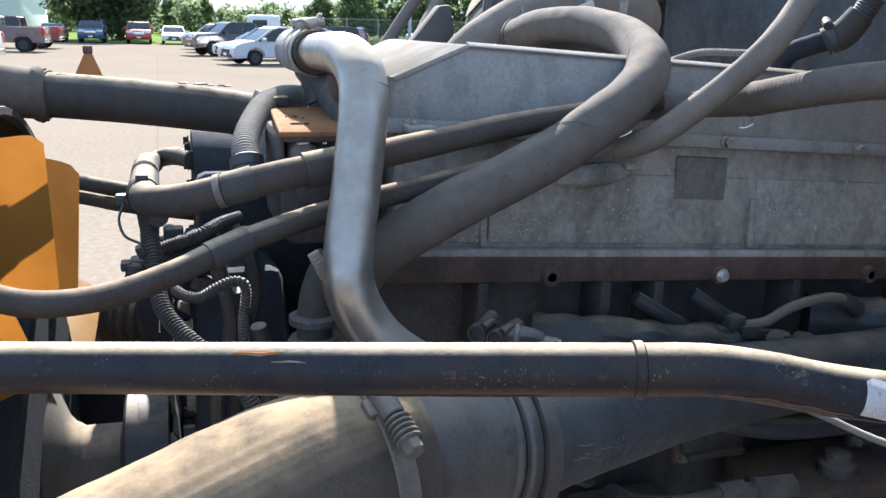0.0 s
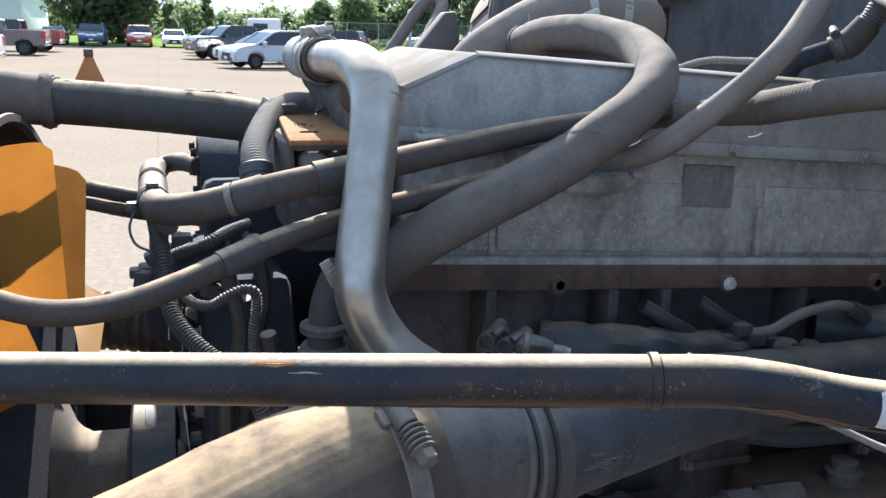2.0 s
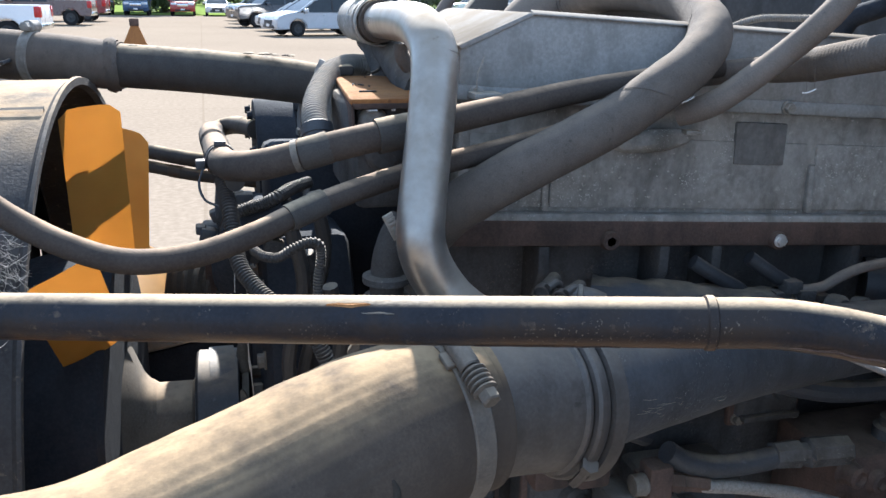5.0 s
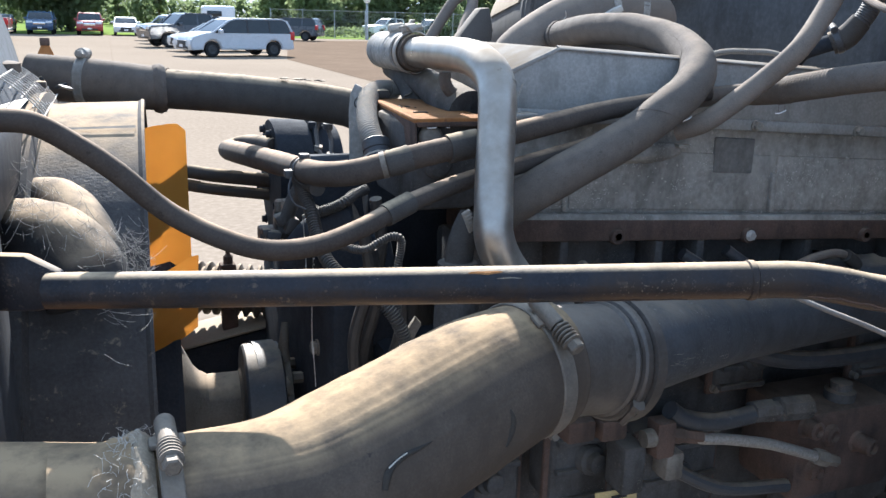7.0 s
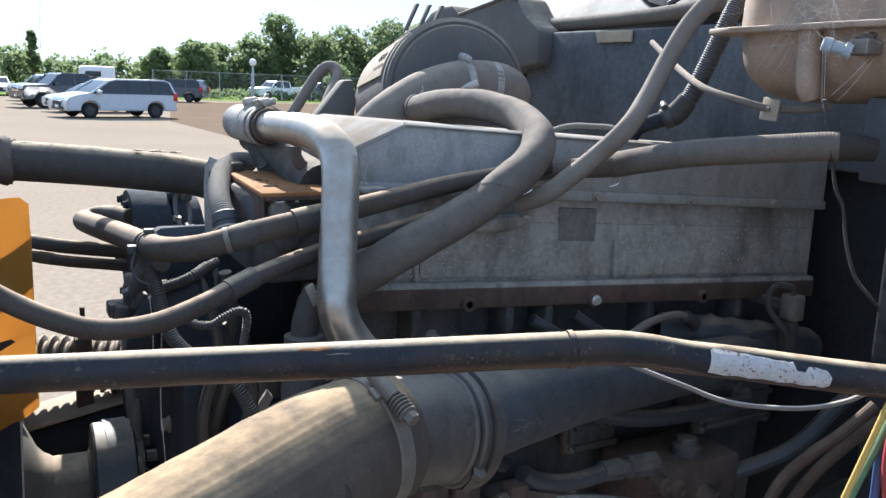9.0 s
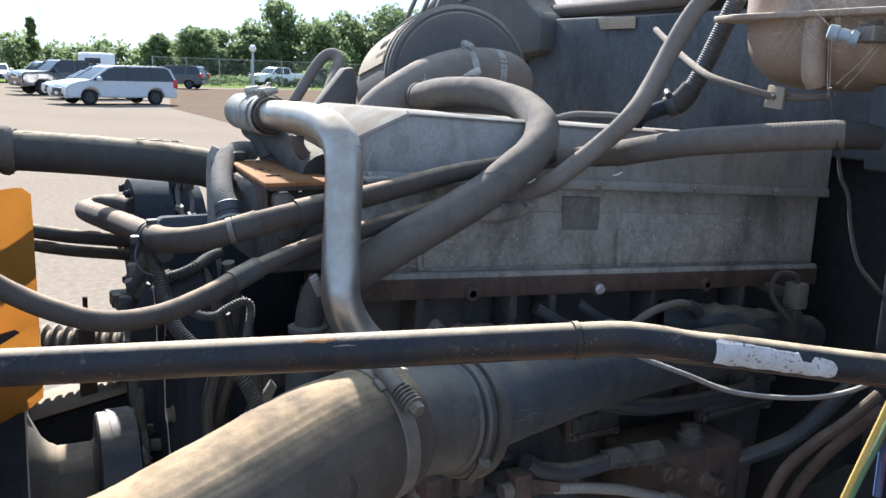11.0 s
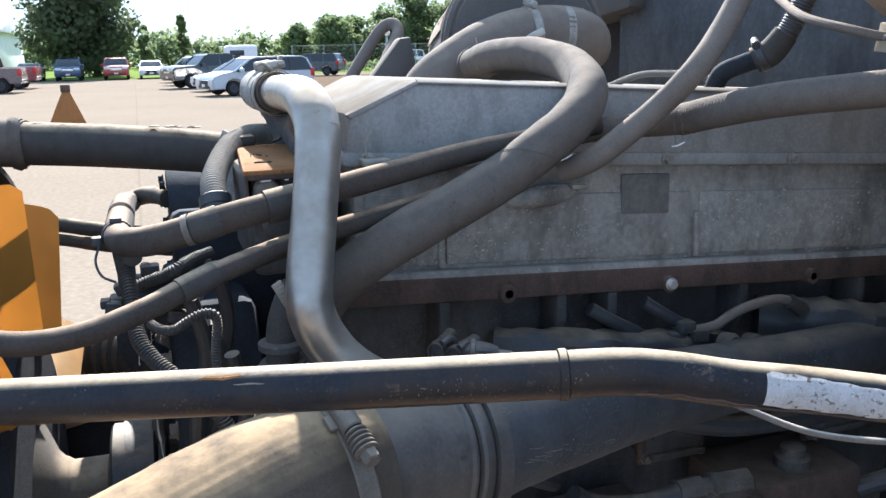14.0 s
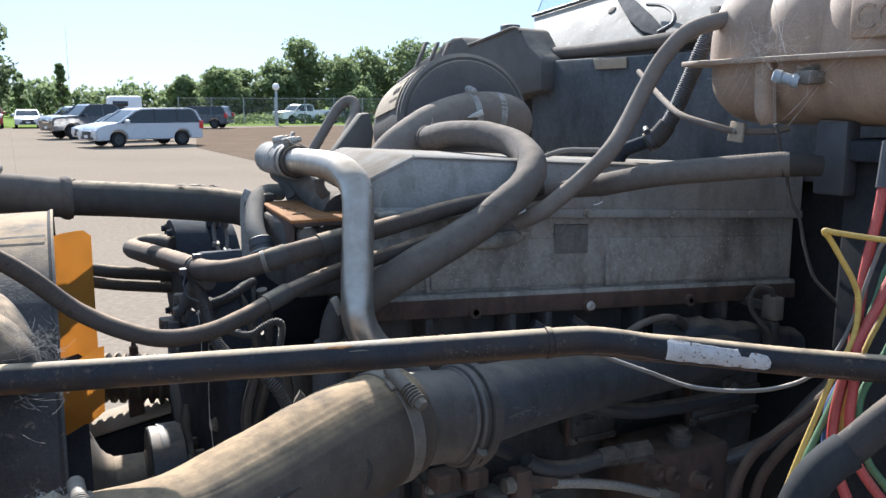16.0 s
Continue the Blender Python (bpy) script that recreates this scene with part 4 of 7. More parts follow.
part("hose", tube([(-0.075, 0.481, 1.557, 0.0505), (-0.028, 0.483, 1.556, 0.0525), (0.005, 0.490, 1.555, 0.0560), (0.045, 0.506, 1.558, 0.0595), (0.085, 0.520, 1.565, 0.0605), (0.118, 0.531, 1.573, 0.0605), (0.163, 0.548, 1.582, 0.0595), (0.200, 0.561, 1.5865, 0.0570), (0.216, 0.566, 1.5878, 0.0560), (0.228, 0.569, 1.588, 0.0552)], 0.055, 200, 10, wobble=0.010, ridges=0.006), "silicone", charge)
part("hose_lip", lathe((0.225, 0.5683, 1.588), (0.10, 0.026, -0.002), [(0, 0.0545), (0.002, 0.0555), (0.006, 0.0555), (0.007, 0.050)], 48, cap=False), "silicone", charge)
crack = [(0.0915, 0.4650, 1.5894, 0.0004), (0.0818, 0.4618, 1.5875, 0.0014), (0.0715, 0.4588, 1.5861, 0.0020), (0.0638, 0.4558, 1.5839, 0.0022), (0.0570, 0.4527, 1.5805, 0.0026), (0.0534, 0.4498, 1.5752, 0.0030), (0.0514, 0.4468, 1.5690, 0.0022)]
part("tear", tube(crack, 0.002, 8), "ink", charge, "dark curling tear in the rubber")
part("tear_lip", tube([(x - 0.0015, y - 0.002, z + 0.0018, r * 0.22) for x, y, z, r in crack[2:5]], 0.001, 6), "web", charge, "pale torn edge")
part("scuff", tube([(0.1588, 0.4852, 1.5939, 0.001), (0.1609, 0.4840, 1.5852, 0.0028), (0.1588, 0.4826, 1.5749, 0.0026), (0.1552, 0.4815, 1.5659, 0.001)], 0.002, 8), "ink", charge, "dark scuff in the rubber")


def spring_clamp(parent, at, axis, r, angle, size=1.0, turn=1, barrel=False):
    """A constant-torque clamp: band, saddle, screw with a stack of spring washers and a hex head."""
    u, v, w = axes_of(axis)
    at = Vector(at)
    k = size
    part("band", lathe(at - w * 0.007 * k, axis, [(0, r * 0.99), (0, r + 0.0004), (0.001, r + 0.0013), (0.013 * k, r + 0.0013), (0.014 * k, r + 0.0004), (0.014 * k, r * 0.99)], 56, cap=False), "clamp_dusty", parent, "dust-caked steel clamp band")
    out = u * math.cos(angle) + v * math.sin(angle)
    along = w.cross(out).normalized() * turn
    p = at + out * (r + 0.0065 * k)
    rot = Matrix((w, along, out)).transposed().to_4x4()
    if barrel:
        part("saddle", lathe(p - along * 0.018 * k, along, [(0, 0.0062 * k), (0.001 * k, 0.0066 * k), (0.028 * k, 0.0066 * k), (0.029 * k, 0.006 * k)], 20), "clamp_dusty", parent)
        sad = box((-0.011 * k, -0.008 * k, -0.007 * k), (0.011 * k, 0.004 * k, -0.003 * k), 0.0015 * k)
    else:
        sad = box((-0.0065 * k, -0.020 * k, -0.006 * k), (0.0065 * k, 0.010 * k, 0.0015 * k), 0.0025 * k)
    bmesh.ops.transform(sad, matrix=Matrix.Translation(p) @ rot, verts=sad.verts)
    part("saddle", sad, "clamp_dusty", parent)
    part("screw", lathe(p - along * 0.014 * k, along, [(0, 0.004 * k), (0.026 * k, 0.004 * k), (0.028 * k, 0.0055 * k), (0.030 * k, 0.0055 * k)], 14), "clamp_dusty", parent)
    for i in range(5):
        s = 0.0125 * k + i * 0.0034 * k
        part("spring_washer", lathe(p, along, [(s, 0.0055 * k), (s + 0.0012 * k, 0.0078 * k), (s + 0.0022 * k, 0.0078 * k), (s + 0.0033 * k, 0.0055 * k)], 24), "clamp_dusty", parent)
    part("hex_head", lathe(p + along * 0.0295 * k, along, [(0, 0.0060 * k), (0.006 * k, 0.0060 * k), (0.007 * k, 0.0048 * k)], 6), "clamp_dusty", parent)


clamp = thing("spring_clamp", (0.215, 0.54, 1.60), "steel constant-torque clamp with spring washers round the hose", "hose clamp", "hose clamps")
spring_clamp(clamp, (0.207, 0.5630, 1.5872), (0.10, 0.028, 0.004), 0.0573, 2.05, 1.05, 1, True)
clamp2 = thing("spring_clamp", (-0.082, 0.46, 1.58), "steel constant-torque clamp with dusty bolt", "hose clamp", "hose clamps")
spring_clamp(clamp2, (-0.081, 0.481, 1.557), (1, 0.03, 0), 0.0515, 1.66, 1.0, 1, True)

charge_pipe = thing("charge_pipe", (0.30, 0.59, 1.52), "dusty bare metal charge pipe with band flange", "pipe")
D = (0.097, 0.021, -0.016)
part("pipe", tube([(0.215, 0.565, 1.589), (0.25, 0.5745, 1.5855), (0.28, 0.5815, 1.581), (0.310, 0.588, 1.576)], 0.0490, 44), "pipe_dusty", charge_pipe)
part("bead", lathe((0.292, 0.584, 1.579), D, [(-0.003, 0.049), (-0.001, 0.0515), (0.001, 0.0515), (0.003, 0.049)], 44, cap=False), "pipe_dusty", charge_pipe)
part("band_flange", lathe((0.298, 0.5855, 1.578), D, [(-0.003, 0.050), (-0.002, 0.0535), (0.000, 0.0552), (0.004, 0.0555), (0.007, 0.0545), (0.008, 0.050)], 48, cap=False), "pipe_dusty", charge_pipe)
part("flange_ring", lathe((0.307, 0.5875, 1.5765), D, [(-0.001, 0.051), (0.0, 0.0575), (0.011, 0.0580), (0.013, 0.054), (0.015, 0.045)], 48, cap=False), "pipe_dusty", charge_pipe)
part("t_bolt", lathe((0.303, 0.545, 1.540), (0.1, -0.6, 0.8), [(-0.012, 0.004), (0.012, 0.004), (0.013, 0.0065), (0.019, 0.0065)], 6), "pipe_dusty", charge_pipe)
part("left_pipe", tube([(-0.34, 0.56, 1.555), (-0.26, 0.535, 1.557), (-0.18, 0.511, 1.557), (-0.12, 0.491, 1.557), (-0.065, 0.481, 1.557)], 0.0465, 40), "silicone", charge_pipe, "dusty tan pipe end")
cuff = bmesh.new()
for k in range(150):
    a = random.uniform(-0.4, 1.6)
    q = 0.050 + 0.008 * random.random() ** 2
    c = Vector((-0.104 + 0.007 * random.gauss(0, 1), 0.4855 - q * math.sin(a), 1.557 + q * math.cos(a)))
    d = Vector((random.gauss(0, 0.7), random.gauss(0, 1), random.gauss(0, 1))).normalized() * random.uniform(0.002, 0.007)
    tube([c - d, c + Vector((random.gauss(0, 0.002), 0, 0.002)), c + d], 0.00015, 3, 2, cuff, ends=False)
solo("cobweb", cuff, "web", "grey dusty cobweb tuft on the hose end", "cobweb", kind="stuff", smooth=0)
rings = []
for i in range(15):
    s0 = i / 14
    x = -0.150 + 0.050 * s0
    row = []
    for j in range(56):
        a = 2 * math.pi * j / 56
        c = (math.cos(a), math.sin(a))
        lump = noise.noise((x * 160, c[0] * 9, c[1] * 9)) + 0.5 * noise.noise((x * 420, c[0] * 25, c[1] * 25))
        rag = 0.004 * noise.noise((c[0] * 14, c[1] * 14, 3.0)) * s0
        q = 0.0474 + 0.0095 * max(0, s0 - 0.25) ** 1.6 + 0.0030 * max(0, lump) * (0.3 + s0)
        row.append((x + rag, 0.481 + 0.12 * max(0, -0.085 - x) - q * c[1], 1.557 + q * c[0]))
    rings.append(row)
part("torn_cuff", rings_to_bm(bmesh.new(), rings), "silicone", charge_pipe, "crumbled dusty hose cuff")
rings = []
for i in range(9):
    s0 = i / 8
    x = -0.106 + 0.017 * s0
    row = []
    for j in range(56):
        a = 2 * math.pi * j / 56
        c = (math.cos(a), math.sin(a))
        lump = noise.noise((x * 260, c[0] * 11 + 5, c[1] * 11)) + 0.6 * noise.noise((x * 700, c[0] * 30, c[1] * 30 + 2))
        q = 0.0490 + 0.0060 * math.sin(math.pi * s0) + 0.0042 * lump * math.sin(math.pi * min(1, s0 + 0.1))
        row.append((x, 0.4825 - q * c[1], 1.557 + q * c[0]))
    rings.append(row)
part("dirt_collar", rings_to_bm(bmesh.new(), rings), "panel_tan", charge_pipe, "brown caked dirt beside the clamp")

duct = thing("intake_duct", (0.58, 0.69, 1.50), "dark plastic intake duct with raised seam", "duct")
part("duct", tube([(0.314, 0.590, 1.580, 0.046), (0.37, 0.610, 1.576, 0.0435), (0.45, 0.650, 1.562, 0.041), (0.53, 0.690, 1.548, 0.040), (0.67, 0.725, 1.535, 0.036), (0.81, 0.755, 1.525, 0.034), (0.95, 0.80, 1.51, 0.034)], 0.04, 32, 8, wobble=0.02), "duct", duct)
part("seam", tube([(0.322, 0.558, 1.598), (0.358, 0.571, 1.591), (0.438, 0.611, 1.565), (0.518, 0.652, 1.543), (0.589, 0.674, 1.531), (0.66, 0.694, 1.520), (0.78, 0.725, 1.508)], 0.0024, 8), "duct", duct)

part("lower_seam", tube([(0.324, 0.554, 1.574), (0.357, 0.570, 1.566), (0.438, 0.612, 1.554), (0.519, 0.656, 1.530), (0.59, 0.678, 1.521), (0.661, 0.697, 1.514)], 0.0016, 8), "duct", duct)

# ---- strut bar across the view ----
bar = thing("strut_bar", (0.2, 0.47, 1.67), "black painted steel strut bar, dusty on top and scuffed", "strut bar")
path = [(-0.150, 0.607, 1.675), (-0.052, 0.569, 1.679), (0.06, 0.525, 1.6845), (0.18, 0.478, 1.6905), (0.26, 0.447, 1.6945), (0.312, 0.427, 1.697), (0.345, 0.418, 1.697), (0.375, 0.410, 1.693), (0.405, 0.402, 1.687), (0.45, 0.388, 1.681), (0.52, 0.357, 1.672), (0.60, 0.318, 1.664), (0.72, 0.26, 1.652), (0.95, 0.15, 1.63)]
part("tube", tube([(*p, 0.0132) for p in path], 0.0132, 32, 10), "bar", bar)
part("seam_ring", lathe((0.312, 0.427, 1.697), (1, -0.36, 0.035), [(-0.003, 0.0131), (-0.002, 0.0143), (0.002, 0.0143), (0.003, 0.0131)], 32, cap=False), "bar", bar)
part("end_tab", prism([(-0.142, 0.605, 1.664), (-0.160, 0.612, 1.658), (-0.30, 0.665, 1.655), (-0.30, 0.665, 1.700), (-0.165, 0.614, 1.700), (-0.142, 0.605, 1.688)], (0.004, 0.010, 0), 0.003), "bar", bar, "flattened bolted end")
sticker = bmesh.new()
ax = [Vector(p) for p in ((0.418, 0.3985, 1.6853), (0.45, 0.388, 1.681), (0.485, 0.3725, 1.6765), (0.511, 0.361, 1.6732))]
line = [Vector(q) for q in spline(ax, 10)]
rows = []
for i, p in enumerate(line):
    t = (line[min(i + 1, len(line) - 1)] - line[max(i - 1, 0)]).normalized()
    side = Vector((0, 0, 1)).cross(t).normalized()
    upv = t.cross(side)
    s = i / (len(line) - 1)
    top = 1.02 - 0.55 * s + (0.12 if 0.60 < s < 0.66 else 0) - (0.42 if 0.66 < s < 0.74 else 0) + 0.10 * math.sin(s * 47) * 0.3
    bottom = -0.62 + 0.05 * math.sin(s * 31)
    curl = max(0.0, (s - 0.92) / 0.08) ** 2 + 0.4 * max(0.0, (0.05 - s) / 0.05) ** 2
    top, bottom = top - 0.40 * curl, bottom + 0.22 * curl
    row = []
    for k in range(7):
        a = bottom + (top - bottom) * k / 6
        row.append(sticker.verts.new(p + (upv * math.sin(a) - side * math.cos(a)) * 0.01345))
    rows.append(row)
for a, b in zip(rows, rows[1:]):
    for k in range(6):
        sticker.faces.new((a[k], a[k + 1], b[k + 1], b[k]))
bmesh.ops.solidify(sticker, geom=sticker.faces[:], thickness=0.0003)
part("sticker", sticker, "label", bar, "torn white paper sticker")


def bar_patch(name, x0, x1, a0, a1, mat, label, seed, lift=0.0002):
    """A ragged flake of rust or dirt that lies on the round of the strut bar."""
    bm = bmesh.new()
    px = [q[0] for q in path]
    n = max(6, int((x1 - x0) / 0.003))
    rows = []
    for i in range(n + 1):
        x = x0 + (x1 - x0) * i / n
        c = Vector((x, np.interp(x, px, [q[1] for q in path]), np.interp(x, px, [q[2] for q in path])))
        e = Vector((x + 0.01, np.interp(x + 0.01, px, [q[1] for q in path]), np.interp(x + 0.01, px, [q[2] for q in path])))
        t = (e - c).normalized()
        side = Vector((0, 0, 1)).cross(t).normalized()
        upv = t.cross(side)
        taper = math.sin(math.pi * (i + 0.4) / (n + 0.8)) ** 0.6
        mid, half = (a0 + a1) / 2, (a1 - a0) / 2 * taper * (0.7 + 0.6 * abs(noise.noise((x * 160, seed, 0))))
        mid += 0.12 * noise.noise((x * 90, seed, 4))
        rows.append([bm.verts.new(c + (upv * math.sin(mid + half * k) - side * math.cos(mid + half * k)) * (0.0132 + lift + (0.0004 if k == 0 else 0))) for k in (-1, -0.4, 0, 0.4, 1)])
    for a, b in zip(rows, rows[1:]):
        for k in range(4):
            bm.faces.new((a[k], a[k + 1], b[k + 1], b[k]))
    part(name, bm, mat, bar, label)


bar_patch("paint_chip", 0.128, 0.150, 0.85, 1.15, "rust", "rusty chip in the black paint", 1)
bar_patch("paint_chip", 0.146, 0.162, 0.60, 0.70, "fitting", "pale curled paint flake", 2)
for k, (x0, x1, a0, a1) in enumerate(((0.35, 0.415, -0.75, -0.45), (0.40, 0.52, -1.0, -0.62), (0.20, 0.27, -1.05, -0.8), (0.53, 0.60, -0.8, -0.5))):
    bar_patch("rust_streak", x0, x1, a0, a1, "rust_dark", "brown rust along the underside", 10 + k)


# ---- fan, shroud and drive ----
FAN = Vector((-0.066, 1.06, 1.378))
AX = Vector((1, -0.045, 0)).normalized()
FAN_TURN = math.pi / 2 + 0.10  # one blade stands nearly upright
shroud = thing("fan_shroud", (-0.16, 1.06, 0.99), "dark plastic fan shroud with thick dust on top", "fan shroud")
part("ring", lathe(FAN, AX, [(-0.115, 0.375), (-0.115, 0.384), (-0.004, 0.386), (0.0, 0.389), (0.003, 0.388), (0.003, 0.380), (-0.004, 0.377)], 96, cap=False), "shroud", shroud)
part("step_ring", lathe(FAN, AX, [(-0.118, 0.384), (-0.116, 0.396), (-0.104, 0.397), (-0.100, 0.385)], 96, cap=False), "shroud", shroud)
back = lathe(FAN, AX, [(-0.115, 0.376), (-0.150, 0.430), (-0.170, 0.520)], 64, cap=False)
part("funnel", back, "black", shroud)
# raised dark strip that paints the shaded line of the crease
part("top_crease", lathe(FAN, AX, [(-0.085, 0.3840), (-0.085, 0.3880), (-0.006, 0.3900), (-0.006, 0.386)], 3, arc=(0.2975, 0.2998), cap=False), "ink", shroud)

fan = thing("cooling_fan", (FAN.x, FAN.y, 1.0), "bright yellow plastic cooling fan with broad blades", "fan")
part("fan_disc", lathe(FAN, AX, [(-0.07, 0.02), (-0.07, 0.185), (-0.03, 0.195), (0.022, 0.195), (0.028, 0.188), (0.028, 0.03)], 48), "matte_black", fan)
u, v, w = axes_of(AX)
for k in range(9):
    a0 = 2 * math.pi * (k / 9) + FAN_TURN
    bmb = bmesh.new()
    grid = []
    for i in range(9):
        r = 0.185 + (0.366 - 0.185) * i / 8
        row = []
        for j in range(7):
            q = j / 6 - 0.5
            bow = 0.004 * (1 - (2 * q) ** 2)
            ang = a0 + (q * 0.034 + bow) / max(r, 0.15)
            rr = r - 0.011 * max(0, i - 6) / 2 * abs(2 * q) ** 5
            row.append(bmb.verts.new(FAN + AX * (0.020 - q * 0.056) + (u * math.cos(ang) + v * math.sin(ang)) * rr))
        grid.append(row)
    for a, b in zip(grid, grid[1:]):
        for j in range(6):
            bmb.faces.new((a[j], a[j + 1], b[j + 1], b[j]))
    bmesh.ops.solidify(bmb, geom=bmb.faces[:], thickness=0.003)
    part("blade", bmb, "fan", fan)

drive = thing("fan_drive", (0.03, 1.057, 1.26), "dusty cast fan drive hub with grooved pulley", "fan drive")
C0 = Vector((0.0, 1.057, 1.362))
part("hub_cone", lathe(C0, AX, [(-0.050, 0.085), (-0.048, 0.104), (-0.045, 0.104), (-0.036, 0.084), (-0.024, 0.058), (-0.016, 0.049), (-0.010, 0.046)], 36), "hub", drive)
part("spool", lathe(C0, AX, [(-0.012, 0.047), (-0.006, 0.043), (0.034, 0.043), (0.040, 0.050)], 36), "hub", drive)
rows = [(0.038, 0.055), (0.040, 0.076), (0.043, 0.0785)]
rows += [(0.088, 0.0785), (0.090, 0.074), (0.090, 0.04)]
part("pulley", lathe(C0, AX, rows, 56), "black", drive, "dark dust-topped belt pulley")
part("back_plate", lathe(C0, AX, [(0.092, 0.062), (0.100, 0.064), (0.103, 0.03)], 40), "block", drive)
for k in range(5):
    a = k * 2 * math.pi / 5 + 0.9
    p = C0 + AX * 0.103 + (u * math.cos(a) + v * math.sin(a)) * 0.048
    part("stud", lathe(p, AX, [(0, 0.008), (0.012, 0.008), (0.014, 0.006)], 6), "hub", drive)
belt_at = []
belt = bmesh.new()
c1, r1, c2, r2 = (1.057, 1.362), 0.0805, (1.28, 1.18), 0.06
for cy, cz, r, a0, a1 in ((*c1, r1, 0.9, 4.0), (*c2, r2, 4.0, 7.18)):
    for i in range(15):
        a = a0 + (a1 - a0) * i / 14
        belt_at.append((cy + r * math.cos(a), cz + r * math.sin(a)))
inner = [((y - 1.12) * 0.97 + 1.12, (z - 1.30) * 0.97 + 1.30) for y, z in belt_at]
rings = [[(0.055, y, z), (0.084, y, z), (0.084, yi, zi), (0.055, yi, zi)] for (y, z), (yi, zi) in zip(belt_at, inner)]
rings_to_bm(belt, [*rings, rings[0]], cap=False)
solo("drive_belt", belt, "black", "black ribbed drive belt on the pulley", "belt")

front = thing("front_cover", (0.18, 1.10, 1.00), "grimy dark timing cover at the engine front", "engine cover")
part("plate", prism([(0.115, 0.86, 1.00), (0.115, 1.34, 1.00), (0.115, 1.34, 1.50), (0.115, 1.22, 1.60), (0.115, 0.92, 1.62), (0.115, 0.86, 1.55)], (0.09, 0, 0), 0.012), "matte_black", front)
for y, z in ((0.90, 1.57), (0.93, 1.48), (1.02, 1.55), (1.12, 1.52), (0.90, 1.40), (1.25, 1.47)):
    part("bolt", hexbolt((0.115, y, z), (-1, 0, 0), 0.008, 0.007), "fitting", front)
part("hose_neck", tube([(0.10, 0.93, 1.56), (0.085, 0.91, 1.58), (0.085, 0.89, 1.61), (0.10, 0.87, 1.64), (0.14, 0.85, 1.66)], 0.018, 18), "matte_black", front)
for y, z, x in ((0.80, 1.60, 0.135), (0.82, 1.57, 0.150), (0.78, 1.55, 0.165), (0.84, 1.62, 0.16)):
    part("wire_duct", tube([(x, y, z + 0.06), (x + 0.01, y + 0.01, z), (x - 0.005, y + 0.02, z - 0.08), (x + 0.01, y + 0.03, z - 0.18)], 0.007, 10), "loom", front)
part("side_case", box((0.165, 0.76, 1.30), (0.26, 0.90, 1.510), 0.012), "matte_black", front)
part("accessory_block", box((0.130, 1.02, 1.50), (0.37, 1.14, 1.685), 0.012), "matte_black", front)

comp = thing("compressor", (0.185, 1.35, 1.50), "dark round compressor with bolted rings", "compressor")
part("drum", lathe((0.135, 1.36, 1.612), (1, 0, 0), [(0, 0.06), (0.0, 0.094), (0.006, 0.096), (0.055, 0.094), (0.060, 0.088)], 40), "matte_black", comp)
part("ring", lathe((0.197, 1.36, 1.612), (1, 0, 0), [(-0.004, 0.080), (0.0, 0.098), (0.006, 0.098), (0.010, 0.086)], 40), "matte_black", comp)
part("rear_drum", lathe((0.205, 1.36, 1.612), (1, 0, 0), [(0, 0.086), (0.035, 0.084), (0.045, 0.05)], 36), "matte_black", comp)
for k in range(8):
    a = 0.4 + k * math.pi / 4
    part("bolt", hexbolt((0.132, 1.36 + 0.082 * math.cos(a), 1.612 + 0.082 * math.sin(a)), (-1, 0, 0), 0.006, 0.006), "matte_black", comp)
    part("lug", box((0.190, 1.36 + 0.096 * math.cos(a) - 0.006, 1.612 + 0.096 * math.sin(a) - 0.006), (0.212, 1.36 + 0.096 * math.cos(a) + 0.006, 1.612 + 0.096 * math.sin(a) + 0.006), 0.002), "matte_black", comp)
part("top_port", lathe((0.215, 1.345, 1.70), (0, 0, 1), [(0, 0.012), (0.02, 0.012), (0.022, 0.009)], 14), "matte_black", comp)

for pts, cap in (([(0.199, 1.282, 1.714), (0.194, 1.279, 1.695), (0.193, 1.262, 1.673), (0.198, 1.232, 1.652), (0.20, 1.21, 1.63)], 1), ([(0.204, 1.245, 1.707), (0.207, 1.238, 1.687), (0.202, 1.223, 1.667), (0.189, 1.213, 1.652), (0.18, 1.20, 1.63)], 0)):
    port = thing("service_port", pts[-1], "thin refrigerant pipe with capped service port", "pipe", "service ports")
    part("pipe", tube(pts, 0.0034, 10), "pipe_dusty", port)
    part("cap", lathe(pts[0], (0.1, 0, 1), [(-0.004, 0.005), (-0.003, 0.0075), (0.005, 0.0078), (0.007, 0.005)], 12), "fitting" if cap else "black", port)
    part("nut", lathe(pts[2], (0.1, -0.3, 1), [(-0.004, 0.004), (-0.004, 0.0062), (0.004, 0.0062), (0.004, 0.004)], 6), "zinc", port)
for z0, label, r in ((1.646, "thin black hose running to the radiator", 0.0105), (1.622, "thin black hose with a taped joint", 0.0085)):
    hose = thing("radiator_hose_line", (0.03, 1.29, z0), label, "hose", "thin hoses")
    part("hose", tube([(-0.165, 1.555, z0 - 0.010), (-0.082, 1.490, z0 - 0.022), (-0.018, 1.455, z0 - 0.028), (0.045, 1.42, z0 - 0.036), (0.115, 1.395, z0 - 0.042), (0.165, 1.37, z0 - 0.045)], r * 1.12, 14), "rubber", hose)
    if r < 0.01:
        part("tape", tube([(0.010, 1.439, z0 - 0.0315), (0.019, 1.434, z0 - 0.0325), (0.028, 1.429, z0 - 0.0336)], r * 1.2, 14), "silicone", hose)

plug = thing("harness_plug", (0.09, 0.98, 1.60), "black multi-way harness plugs on a bracket", "connector")
